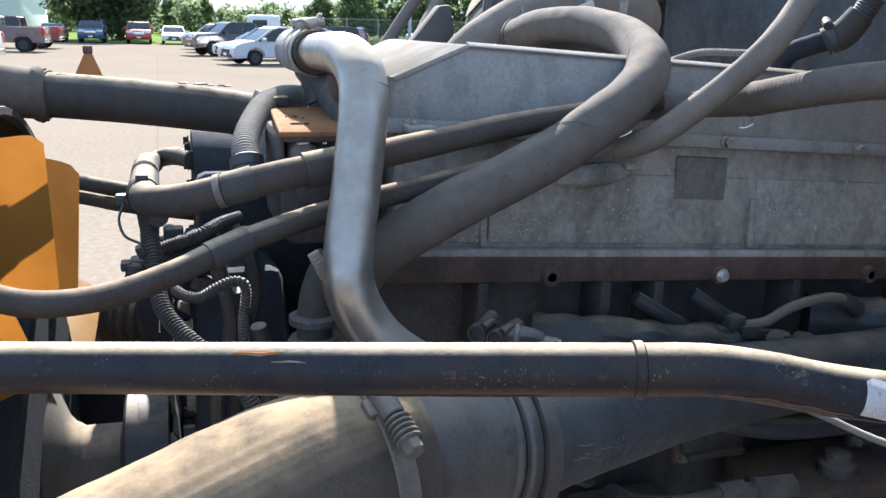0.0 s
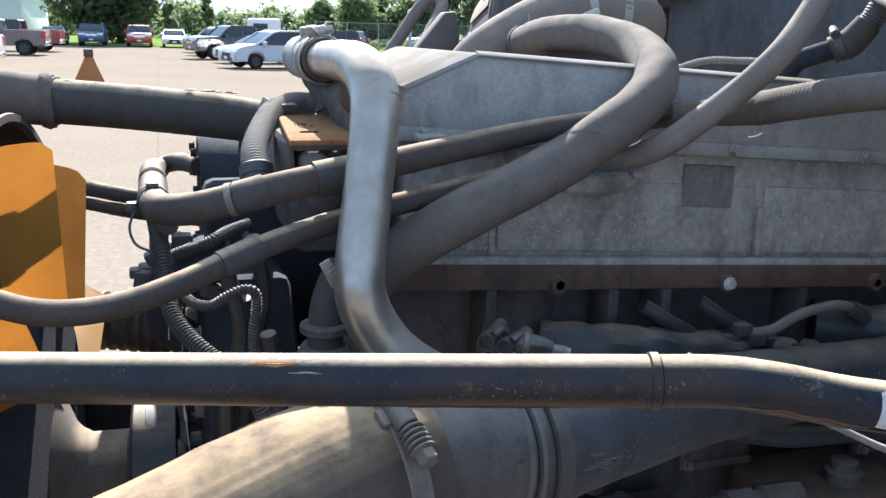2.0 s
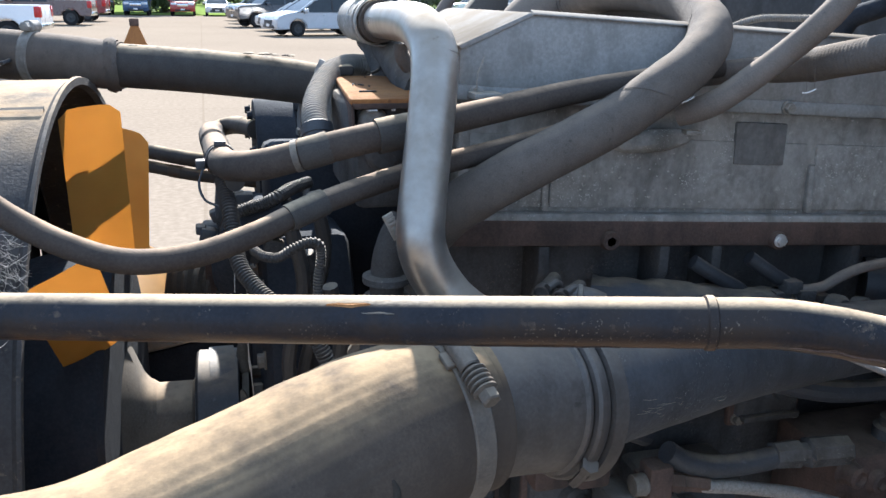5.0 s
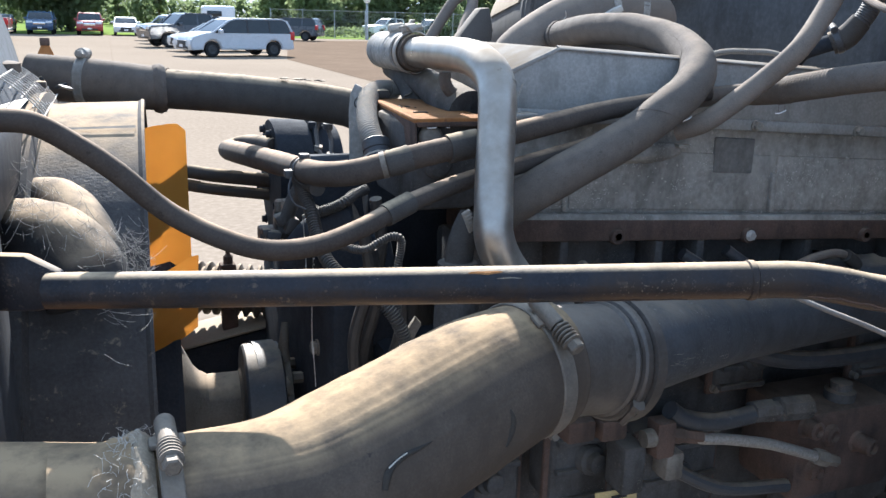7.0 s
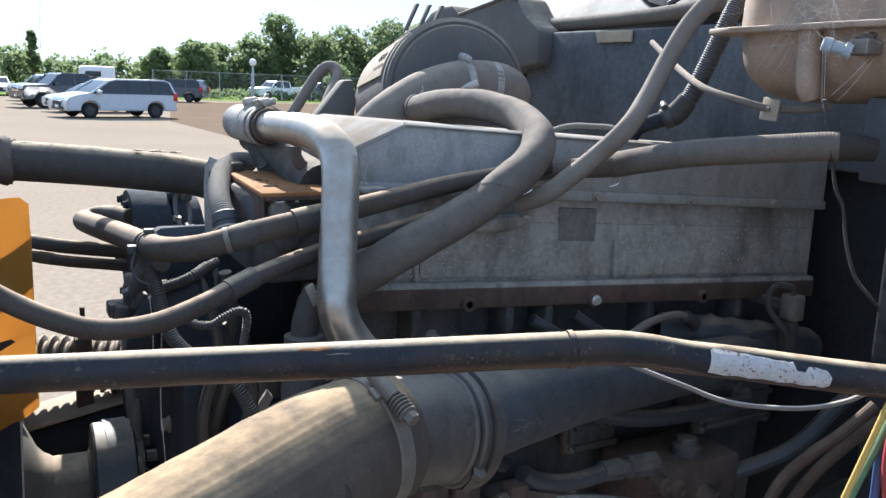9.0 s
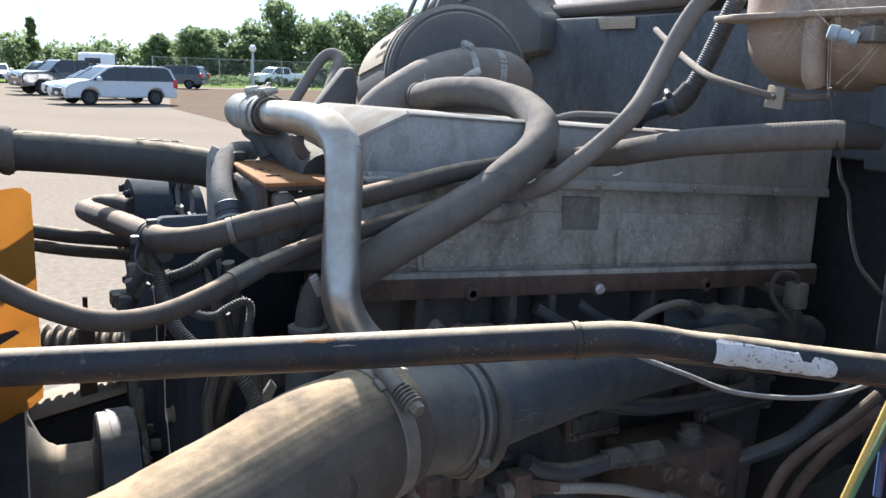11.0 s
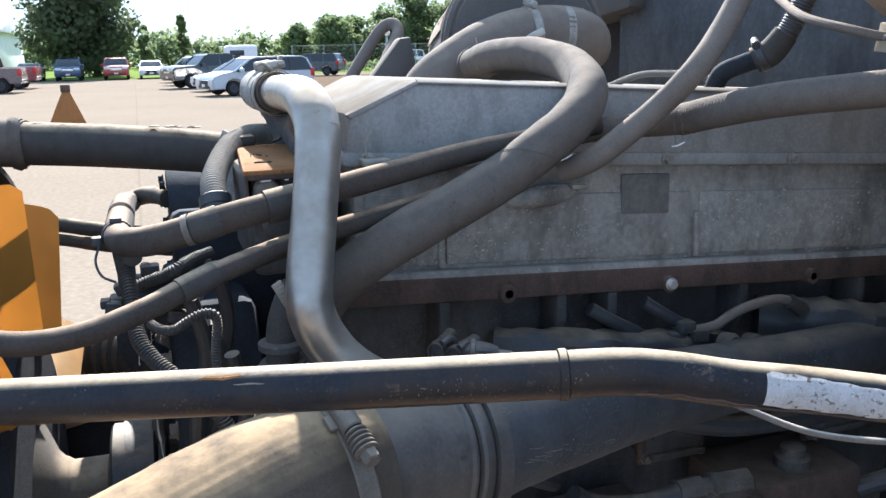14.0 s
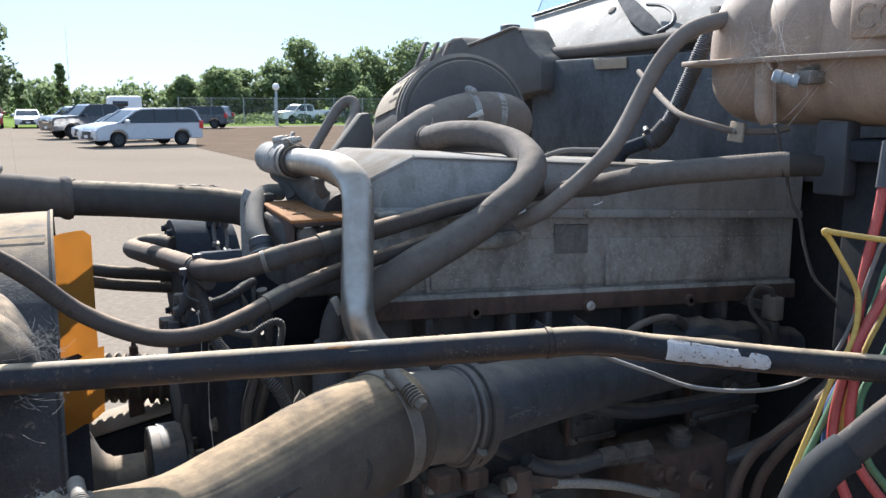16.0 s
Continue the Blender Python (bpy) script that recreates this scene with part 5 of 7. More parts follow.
for lo, hi in (((0.058, 0.985, 1.600), (0.088, 1.01, 1.618)), ((0.076, 0.98, 1.612), (0.10, 1.0, 1.640)), ((0.093, 0.975, 1.625), (0.112, 0.995, 1.652)), ((0.11, 0.98, 1.602), (0.15, 1.01, 1.630)), ((0.10, 0.99, 1.57), (0.16, 1.03, 1.604))):
    part("plug", box(lo, hi, 0.003), "black", plug)
for k, (x, y, z, sx, sz, t, mat) in enumerate(((0.064, 0.931, 1.621, 0.016, 0.016, 0.2, "black"), (0.057, 0.935, 1.627, 0.010, 0.009, 0, "black"), (0.076, 0.932, 1.643, 0.018, 0.012, -0.4, "black"), (0.083, 0.917, 1.637, 0.012, 0.020, 0.3, "loom"), (0.082, 0.944, 1.654, 0.008, 0.016, 0.0, "fitting"), (0.094, 0.895, 1.615, 0.022, 0.014, 0.5, "black"), (0.121, 0.871, 1.645, 0.014, 0.020, -0.2, "black"), (0.123, 0.855, 1.629, 0.018, 0.012, 0.3, "block"))):
    part("plug", box((x - sx / 2, y - 0.008, z - sz / 2), (x + sx / 2, y + 0.008, z + sz / 2), 0.002, turn=Matrix.Rotation(t, 4, "Y")), mat, plug)
part("lit_sleeve", tube([(0.096, 0.903, 1.648), (0.104, 0.900, 1.656), (0.110, 0.897, 1.660)], 0.0045, 12), "loom_grey", plug, "short grey sleeve")
part("tab", prism([(0.153, 0.868, 1.678), (0.159, 0.866, 1.678), (0.1575, 0.861, 1.652), (0.1545, 0.861, 1.652)], (0.001, 0.005, 0.001), 0.0005), "pipe_dusty", plug)
for x in (0.082, 0.098):
    part("cap", lathe((x, 0.985, 1.640), (0, 0, 1), [(0, 0.006), (0.012, 0.006), (0.014, 0.004)], 12), "fitting", plug)

ribbed_big = thing("convolute_hose", (0.18, 0.95, 1.70), "grey convolute loom hose bending into a black socket", "loom")
part("loom", ribbed([(0.250, 1.060, 1.778), (0.225, 1.045, 1.779), (0.200, 1.005, 1.774), (0.180, 0.945, 1.760), (0.169, 0.895, 1.746), (0.168, 0.865, 1.732)], 0.0125, 0.0042, 0.14, 18), "loom_grey", ribbed_big)
part("socket", lathe((0.168, 0.866, 1.734), (0.02, -0.55, -0.8), [(-0.006, 0.0128), (-0.004, 0.0155), (0.006, 0.0155), (0.007, 0.0145), (0.012, 0.0145), (0.013, 0.0165), (0.020, 0.0165), (0.022, 0.0155), (0.027, 0.0150)], 24), "black", ribbed_big)
part("socket_ring", lathe((0.168, 0.866, 1.734), (0.02, -0.55, -0.8), [(0.0135, 0.0163), (0.0135, 0.0170), (0.0155, 0.0170), (0.0155, 0.0163)], 24, cap=False), "zinc", ribbed_big)
part("top_sleeve", box((0.232, 1.045, 1.772), (0.262, 1.072, 1.787), 0.004), "loom_grey", ribbed_big)

for name, pts, r, mat, label in (
    ("wiring_loom", [(0.078, 0.850, 1.705), (0.080, 0.840, 1.693), (0.084, 0.815, 1.675), (0.086, 0.797, 1.655), (0.089, 0.772, 1.637), (0.099, 0.754, 1.624), (0.114, 0.736, 1.613), (0.135, 0.722, 1.600), (0.15, 0.715, 1.575), (0.16, 0.715, 1.54)], 0.0072, "loom", "black convolute loom hanging from the bypass hose"),
    ("wiring_loom", [(0.100, 0.745, 1.657), (0.107, 0.733, 1.655), (0.118, 0.724, 1.656), (0.128, 0.720, 1.663), (0.140, 0.720, 1.668), (0.149, 0.720, 1.666), (0.151, 0.722, 1.655), (0.148, 0.724, 1.63), (0.150, 0.726, 1.59)], 0.0042, "loom", "small black convolute loom with a sunlit bend"),
    ("wiring_loom", [(0.09, 0.852, 1.662), (0.100, 0.85, 1.666), (0.115, 0.846, 1.671), (0.128, 0.843, 1.678), (0.142, 0.861, 1.681), (0.16, 0.88, 1.682)], 0.0062, "loom", "short black loom rising under the hose"),
    ("wiring_loom", [(0.085, 0.97, 1.60), (0.08, 0.93, 1.64), (0.082, 0.88, 1.68), (0.086, 0.84, 1.70), (0.09, 0.81, 1.70)], 0.0085, "loom", "black convolute loom to the harness plugs"),
):
    solo(name, ribbed(pts, r, max(0.0026, r * 0.42), 0.2, 12), mat, label, "loom", "wiring looms")

mast = thing("front_bracket", (0.19, 1.05, 1.60), "grey sheet steel bracket with round hole", "bracket")
part("plate", prism([(0.188, 1.055, 1.60), (0.204, 1.045, 1.60), (0.205, 1.045, 1.70), (0.2075, 1.045, 1.770), (0.203, 1.050, 1.782), (0.196, 1.058, 1.786), (0.190, 1.060, 1.772), (0.1875, 1.058, 1.748)], (0.002, 0.004, 0), 0.0008), "cast", mast)
part("hole_rim", lathe((0.1985, 1.0525, 1.762), (0.5, -1, 0), [(0, 0.0045), (0.001, 0.006), (0.0, 0.007)], 20, cap=False), "block", mast)
# small sunlit bits in the dark gap behind the strut bar
nozzle = thing("drain_nozzle", (0.095, 1.04, 1.41), "pale teardrop drain nozzle beside the pulley", "nozzle")
part("stem", tube([(0.097, 1.052, 1.472, 0.004), (0.095, 1.046, 1.455, 0.006), (0.093, 1.043, 1.435, 0.0075), (0.096, 1.038, 1.418, 0.006)], 0.006, 12), "hub", nozzle)
part("tip", tube([(0.087, 1.006, 1.412, 0.005), (0.090, 1.002, 1.402, 0.0075), (0.094, 0.998, 1.391, 0.004)], 0.006, 12), "hub", nozzle)
scrap = thing("leaf_scrap", (0.107, 0.97, 1.39), "dry leaf scrap caught below the pulley", "leaf")
part("blade", prism([(0.093, 0.976, 1.390), (0.105, 0.972, 1.398), (0.122, 0.967, 1.402), (0.112, 0.968, 1.392)], (0, 0.002, 0.001), 0.0004), "panel_tan", scrap)
part("stalk", tube([(0.108, 0.970, 1.390), (0.118, 0.968, 1.386), (0.124, 0.966, 1.390)], 0.0012, 6), "panel_tan", scrap)
shim = thing("bracket_tab", (0.185, 0.80, 1.51), "sunlit bent steel tab behind the hose", "bracket")
part("tab", prism([(0.175, 0.816, 1.527), (0.1765, 0.813, 1.531), (0.181, 0.811, 1.516), (0.179, 0.811, 1.509)], (0.001, 0.006, 0.001), 0.0006), "fitting", shim)
part("tab", prism([(0.181, 0.797, 1.537), (0.193, 0.795, 1.556), (0.198, 0.791, 1.549), (0.186, 0.791, 1.526)], (0.001, 0.006, 0.001), 0.0006), "fitting", shim)
part("sliver", prism([(0.189, 0.917, 1.510), (0.1915, 0.916, 1.508), (0.197, 0.906, 1.480), (0.195, 0.906, 1.475)], (0, 0.004, 0.001), 0.0004), "cast", shim)
scuffs = bmesh.new()
rng_w = random.Random(8)
for k in range(16):  # dusty web caught along the duct's lower side
    u0 = rng_w.random()
    c = Vector((0.350 + 0.10 * u0, 0.5525 + 0.046 * u0, 1.590 - 0.026 * u0 - 0.016 * rng_w.random()))
    d = Vector((1.0, 0.45 + rng_w.gauss(0, 0.06), -0.24 + rng_w.gauss(0, 0.06))).normalized() * rng_w.uniform(0.002, 0.010)
    tube([c - d, c + Vector((0, -0.001, rng_w.gauss(0, 0.001))), c + d], 0.00014, 3, 2, scuffs, ends=False)
solo("cobweb", scuffs, "loom_grey", "grey dusty cobweb clinging to the duct", "cobweb", kind="stuff", smooth=0)
for x0, y0, zz in ((0.097, 0.872, ((1.625, 0.0003), (1.56, 0.0003), (1.515, 0.0006), (1.50, 0.0014), (1.49, 0.0005), (1.455, 0.0004))), (0.084, 0.853, ((1.66, 0.0003), (1.62, 0.0003), (1.585, 0.0003)))):
    thread = bmesh.new()
    tube([(x0 + 0.002 * math.sin(z * 40), y0, z, r) for z, r in zz], 0.001, 6, 6, thread)
    for k in range(26):
        z = zz[0][0] + (zz[-1][0] - zz[0][0]) * (k + 0.5) / 26
        bmesh.ops.create_icosphere(thread, subdivisions=1, radius=0.0006 + 0.0006 * abs(noise.noise((k * 1.7, 0, 0))), matrix=Matrix.Translation((x0 + 0.002 * math.sin(z * 40), y0, z)))
    solo("cobweb_thread", thread, "web", "dusty cobweb thread hanging in the gap", "cobweb", "cobweb threads")

# ---- pipe to the radiator ----
cross = thing("radiator_pipe", (0.03, 1.20, 1.73), "dusty dark radiator pipe with rubber sleeve and clamps", "pipe")
part("pipe", tube([(-0.045, 1.205, 1.7695), (0.03, 1.183, 1.7655), (0.083, 1.166, 1.762), (0.14, 1.160, 1.756), (0.185, 1.158, 1.750), (0.22, 1.15, 1.742), (0.26, 1.12, 1.72)], 0.0265, 30), "rubber", cross)
part("sleeve", tube([(-0.20, 1.262, 1.782, 0.0295), (-0.15, 1.246, 1.778, 0.0305), (-0.10, 1.228, 1.774, 0.0305), (-0.055, 1.210, 1.770, 0.0300), (-0.028, 1.201, 1.768, 0.0290)], 0.03, 30, wobble=0.02), "wrap", cross, "brown dusty rubber sleeve")
band_clamp(cross, (-0.132, 1.240, 1.7765), (1, -0.33, -0.05), 0.031, 0.013, 1.55, "cast", 1.3)
rings = []
for i in range(6):
    row = []
    for j in range(36):
        a = 2 * math.pi * j / 36
        x = -0.046 + 0.016 * i / 5 + (0.003 * noise.noise((j * 0.9, i * 0.2, 0)) if i in (0, 5) else 0)
        q = 0.0305 + 0.0026 * math.sin(math.pi * i / 5) + 0.0022 * noise.noise((j * 1.3, i * 1.1, 7))
        row.append((x, 1.2035 - 0.33 * (x + 0.036) + q * math.cos(a), 1.7688 + q * math.sin(a)))
    rings.append(row)
part("ragged_joint", rings_to_bm(bmesh.new(), rings, cap=False), "wrap", cross, "ragged dusty tape at the joint")
for k in range(34):
    x = -0.02 + 0.0062 * k + 0.004 * noise.noise((k * 3.1, 0, 0))
    if noise.noise((k * 0.35, 5, 0)) < 0.02:
        continue
    q = 0.5 * noise.noise((k * 2.7, 1, 3))
    p = Vector((x, 1.1975 - 0.30 * (x + 0.02) - 0.026 * math.sin(q) - 0.002, 1.7678 - 0.05 * (x + 0.02) + 0.0258 * math.cos(q)))
    chip = bmesh.new()
    bmesh.ops.create_icosphere(chip, subdivisions=2, radius=0.0034 + 0.0022 * noise.noise((k * 1.9, 2, 0)), matrix=Matrix.Translation(p) @ Matrix.Diagonal((1.6, 1.3, 0.30, 1)))
    for vert in chip.verts:
        vert.co += Vector((1, 1, 0.6)) * 0.0012 * noise.noise(vert.co * 900)
    part("dirt_flake", chip, "panel_tan" if k % 3 else "rust_dark", cross)

# ---- radiator corner at the very front ----
rad = thing("radiator", (-0.22, 0.90, 1.0), "dusty black radiator top with mesh guard", "radiator")
part("top_tank", box((-0.30, 0.62, 1.70), (-0.185, 1.40, 1.772), 0.012), "black", rad)
part("core", box((-0.28, 0.60, 1.00), (-0.20, 1.50, 1.72), 0.004), "block", rad)
part("side_frame", box((-0.31, 0.60, 1.45), (-0.185, 0.68, 1.80), 0.006), "black", rad)
for k in range(16):
    x, y, z = -0.235 + 0.085 * random.random(), 1.10 + 0.16 * random.random(), 1.772 + 0.008 * random.random()
    lx, lz, t = random.uniform(0.008, 0.020), random.uniform(0.003, 0.009), random.uniform(-0.5, 0.5)
    part("top_clip", box((x - lx / 2, y - 0.008, z - lz / 2), (x + lx / 2, y + 0.008, z + lz / 2), 0.002, turn=Matrix.Rotation(t, 4, "Y") @ Matrix.Rotation(t * 1.5, 4, "Z")), ("black", "wrap", "rubber")[k % 3], rad)
mesh_bm = bmesh.new()
for k in range(11):
    y = 0.74 + 0.022 * k
    tube([(-0.205, y + 0.22, 1.800), (-0.185, y + 0.215, 1.785), (-0.165, y + 0.21, 1.762)], 0.0009, 5, 2, mesh_bm)
for k in range(5):
    q = k / 4
    tube([(-0.205 + 0.04 * q, 0.94 + 0.0 * q, 1.800 - 0.038 * q), (-0.205 + 0.04 * q, 1.20, 1.800 - 0.038 * q)], 0.0009, 5, 2, mesh_bm)
part("mesh_guard", mesh_bm, "web", rad, "dusty wire mesh guard")
neck = part("filler_neck", lathe((-0.225, 1.12, 1.772), (0, 0, 1), [(0, 0.022), (0.02, 0.022), (0.022, 0.028), (0.034, 0.028), (0.036, 0.022)], 24), "wrap", rad)

boot = thing("air_boot", (-0.13, 0.74, 1.52), "dust-covered black rubber boot at the shroud", "boot")
part("boot", tube([(-0.25, 0.85, 1.655, 0.036), (-0.192, 0.825, 1.662, 0.038), (-0.152, 0.780, 1.661, 0.039), (-0.132, 0.748, 1.640, 0.038), (-0.128, 0.738, 1.622, 0.036)], 0.04, 40, 12, wobble=0.05), "hose_black", boot)
part("rear_fold", tube([(-0.20, 0.90, 1.680, 0.028), (-0.168, 0.875, 1.684, 0.028), (-0.143, 0.835, 1.678, 0.028), (-0.126, 0.79, 1.655, 0.028), (-0.118, 0.77, 1.62, 0.026)], 0.03, 36, 12, wobble=0.05), "hose_black", boot, "dusty rear fold of the boot")
web = bmesh.new()
for k in range(260):
    q = random.uniform(-0.1, 1.15)
    c = Vector((-0.19 + 0.09 * q + 0.012 * random.gauss(0, 1), 0.80 - 0.09 * q + 0.02 * random.gauss(0, 1), 1.700 - 0.05 * q * q + 0.018 * random.gauss(0, 1)))
    d = Vector((random.gauss(0, 1), random.gauss(0, 0.5), random.gauss(0, 1))).normalized() * random.uniform(0.004, 0.016)
    tube([c - d, c + Vector((0, 0, -0.002)), c + d], 0.00013, 4, 2, web, ends=False)
for k in range(170):
    q = random.random()
    c = Vector((-0.120 + 0.045 * random.random(), 0.775 - 0.02 * q + 0.012 * random.gauss(0, 1), 1.672 - 0.045 * q + 0.007 * random.gauss(0, 1)))
    d = Vector((random.uniform(0.3, 1), random.gauss(0, 0.4), random.gauss(-0.3, 0.5))).normalized() * random.uniform(0.003, 0.010)
    tube([c - d, c + Vector((random.gauss(0, 0.002), 0, -0.003)), c + d], random.uniform(0.00008, 0.00016), 4, 2, web, ends=False)
solo("cobweb", web, "web", "tangled grey cobwebs hanging round the boot", "cobweb", kind="stuff", smooth=0)

bellows = thing("bellows_hose", (0.02, 1.42, 1.49), "pale dusty bellows hose behind the fan drive", "hose")
part("bellows", ribbed([(-0.08, 1.47, 1.412), (0.0, 1.45, 1.410), (0.08, 1.42, 1.406), (0.15, 1.40, 1.40)], 0.046, 0.017, 0.20, 22), "hub", bellows)
part("clamp_post", box((0.052, 1.385, 1.33), (0.078, 1.41, 1.462), 0.003), "rust_dark", bellows)
part("stud", lathe((0.066, 1.398, 1.460), (0, 0, 1), [(0, 0.008), (0.014, 0.008), (0.018, 0.004), (0.052, 0.004)], 8), "rust_dark", bellows)
cross_member = thing("cross_member", (0.02, 1.40, 1.10), "dark frame cross member behind the fan drive", "frame")
part("beam", prism([(-0.06, 1.36, 1.10), (0.13, 1.36, 1.10), (0.13, 1.36, 1.352), (-0.06, 1.36, 1.318)], (0, 0.10, 0), 0.006), "matte_black", cross_member)
# pale strip added to paint the sunlit line along the beam
part("top_flange", prism([(-0.06, 1.355, 1.321), (0.128, 1.355, 1.3555), (0.128, 1.465, 1.3555), (-0.06, 1.465, 1.321)], (0, 0, 0.004), 0.001), "panel_tan", cross_member, "pale strip for the sunlit dusty top of the beam")


# ---- air cleaner ----
AC = Vector((0.683, 1.285, 1.878))
AXC = (0.241, 0.967, -0.078)
cleaner = thing("air_cleaner", (0.65, 1.40, 1.75), "dark round air cleaner canister with tan label panel", "air cleaner")
part("canister", lathe(AC, AXC, [(-0.015, 0.03), (-0.018, 0.085), (-0.010, 0.112), (0.0, 0.118), (0.012, 0.125), (0.016, 0.130), (0.03, 0.130), (0.034, 0.126), (0.10, 0.1265), (0.40, 0.122), (0.41, 0.11), (0.41, 0.02)], 64), "airbox", cleaner)
part("cover_ring", lathe(AC, AXC, [(-0.004, 0.112), (-0.006, 0.120), (0.0, 0.127), (0.008, 0.127)], 64, cap=False), "airbox", cleaner)
panel = lathe(AC, AXC, [(0.06, 0.127), (0.06, 0.1300), (0.37, 0.1265), (0.37, 0.123)], 18, arc=(0.035, 0.175), cap=False)
label_panel = part("label_panel", panel, "panel_tan", cleaner, "sun-bleached tan label panel")
for k, (a, s0, s1, wdt) in enumerate(((0.060, 0.07, 0.17, 0.004), (0.115, 0.07, 0.17, 0.004))):
    part("label_line", lathe(AC, AXC, [(s0, 0.1302), (s0, 0.1312), (s1, 0.1302), (s1, 0.1292)], 2, arc=(a, a + wdt), cap=False), "ink", label_panel)
for k in range(7):
    s = 0.085 + 0.0105 * k
    h = (0.016, 0.010, 0.010, 0.014, 0.010, 0.016, 0.008)[k]
    part("script_mark", lathe(AC, AXC, [(s, 0.1302), (s, 0.1313), (s + 0.0065, 0.1312), (s + 0.0065, 0.1295)], 2, arc=(0.086 - h * 0.5, 0.086 + h * 0.6), cap=False), "ink", label_panel)
for k in range(11):
    s0 = 0.20 + 0.014 * k
    part("print_mark", lathe(AC, AXC, [(s0, 0.1297), (s0, 0.1303), (s0 + 0.009, 0.1302), (s0 + 0.009, 0.1292)], 2, arc=(0.148, 0.153), cap=False), "ink", label_panel)
for x in (0.615, 0.64, 0.665):
    part("strap", prism([(x, 1.36, 1.98), (x + 0.006, 1.36, 1.983), (x + 0.028, 1.36, 2.030), (x + 0.022, 1.36, 2.030)], (0, 0.012, 0), 0.001), "airbox", cleaner)

elbow = thing("intake_elbow", (0.52, 0.98, 1.80), "dusty grey intake elbow hose from the air cleaner", "hose")
part("elbow", tube([(0.735, 1.285, 1.872, 0.050), (0.765, 1.262, 1.874, 0.049), (0.740, 1.243, 1.884, 0.046), (0.700, 1.240, 1.889, 0.0435), (0.653, 1.240, 1.886, 0.042), (0.600, 1.240, 1.871, 0.041), (0.552, 1.240, 1.846, 0.040), (0.512, 1.240, 1.815, 0.040), (0.488, 1.24, 1.77, 0.040)], 0.042, 32, 8, wobble=0.02), "rubber_grey", elbow)
band_clamp(elbow, (0.668, 1.240, 1.887), (1, 0.0, 0.05), 0.0440, 0.013, 1.75, "cast", 1.2)
part("band", lathe((0.722, 1.2415, 1.886), (1, -0.05, -0.1), [(-0.006, 0.0445), (-0.006, 0.0462), (0.006, 0.0462), (0.006, 0.0445)], 36, cap=False), "cast", elbow)
for s0, rr in ((0.744, 0.0468), (0.756, 0.0492)):
    part("fold", lathe((s0, 1.250, 1.880), (0.9, -0.42, -0.15), [(-0.004, rr - 0.003), (0, rr), (0.004, rr - 0.003)], 36, cap=False), "rubber_grey", elbow)
part("clamp_plug", prism([(0.640, 1.190, 1.884), (0.652, 1.190, 1.891), (0.668, 1.188, 1.898), (0.672, 1.188, 1.890), (0.660, 1.189, 1.885)], (0.001, 0.010, 0.001), 0.001), "web", elbow, "pale cobwebbed plug")
solo("relief_pipe", tube([(0.415, 1.47, 1.745), (0.435, 1.50, 1.794), (0.479, 1.52, 1.856), (0.517, 1.53, 1.905), (0.538, 1.52, 1.916), (0.541, 1.50, 1.900), (0.511, 1.46, 1.862), (0.480, 1.42, 1.818), (0.455, 1.40, 1.77)], 0.0105, 16), "rubber_grey",
     "grey hose loop standing beside the air cleaner", "hose")
solo("duct_flap", prism([(0.455, 1.40, 1.76), (0.455, 1.40, 1.816), (0.515, 1.40, 1.890), (0.533, 1.40, 1.892), (0.541, 1.40, 1.853), (0.526, 1.40, 1.76)], (0, 0.03, 0), 0.004), "airbox", "dark plastic duct flap below the label panel", "duct")

# ---- cowl and firewall ----
fire = thing("firewall", (1.15, 0.9, 0.8), "dark insulated cab firewall", "firewall", kind="structure")
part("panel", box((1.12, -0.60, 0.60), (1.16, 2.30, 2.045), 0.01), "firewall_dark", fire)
# pad skewed out of the sun and cut short above the shade-toned panel
part("pad", prism([(1.108, 0.55, 1.78), (1.035, 1.60, 1.78), (1.035, 1.60, 2.010), (1.108, 0.55, 2.010)], (0.025, 0, 0), 0.006), "firewall", fire)

part("tape_patch", prism([(1.0485, 1.36, 1.984), (1.0550, 1.265, 1.984), (1.0550, 1.265, 2.006), (1.0485, 1.37, 2.006)], (-0.004, 0, 0), 0.0006), "panel_tan", fire)
cowl = thing("cowl", (1.2, 1.3, 2.03), "speckled grey windscreen cowl panel with dusty lip", "cowl")
part("panel", prism([(1.10, 1.685, 2.036), (1.10, 0.20, 2.040), (1.280, 0.20, 2.243), (1.260, 1.015, 2.220), (1.236, 1.327, 2.193), (1.211, 1.614, 2.165), (1.192, 1.843, 2.142)], (0.012, 0, 0.003), 0.002), "cowl", cowl)
part("lip", tube([(1.075, 1.665, 2.030), (1.075, 1.45, 2.029), (1.075, 1.20, 2.034), (1.075, 1.0, 2.050), (1.08, 0.6, 2.08)], 0.015, 16), "wrap", cowl)
part("seal", tube([(1.188, 1.843, 2.146), (1.207, 1.614, 2.169), (1.232, 1.327, 2.197), (1.256, 1.015, 2.224)], 0.0045, 10), "black", cowl)
for p in ((1.178, 1.48, 2.125), (1.130, 1.30, 2.071), (1.134, 1.72, 2.075)):
    part("plug", lathe(p, (-0.75, 0, 0.66), [(0, 0.012), (0.004, 0.010), (0.005, 0.004)], 14), "airbox", cowl)
part("wiper_arm", prism([(1.193, 1.499, 2.169), (1.127, 1.356, 2.092), (1.101, 1.279, 2.062), (1.087, 1.209, 2.046), (1.102, 1.211, 2.063), (1.133, 1.289, 2.099), (1.170, 1.390, 2.142)], (0.012, 0, -0.013), 0.004), "matte_black", cowl)
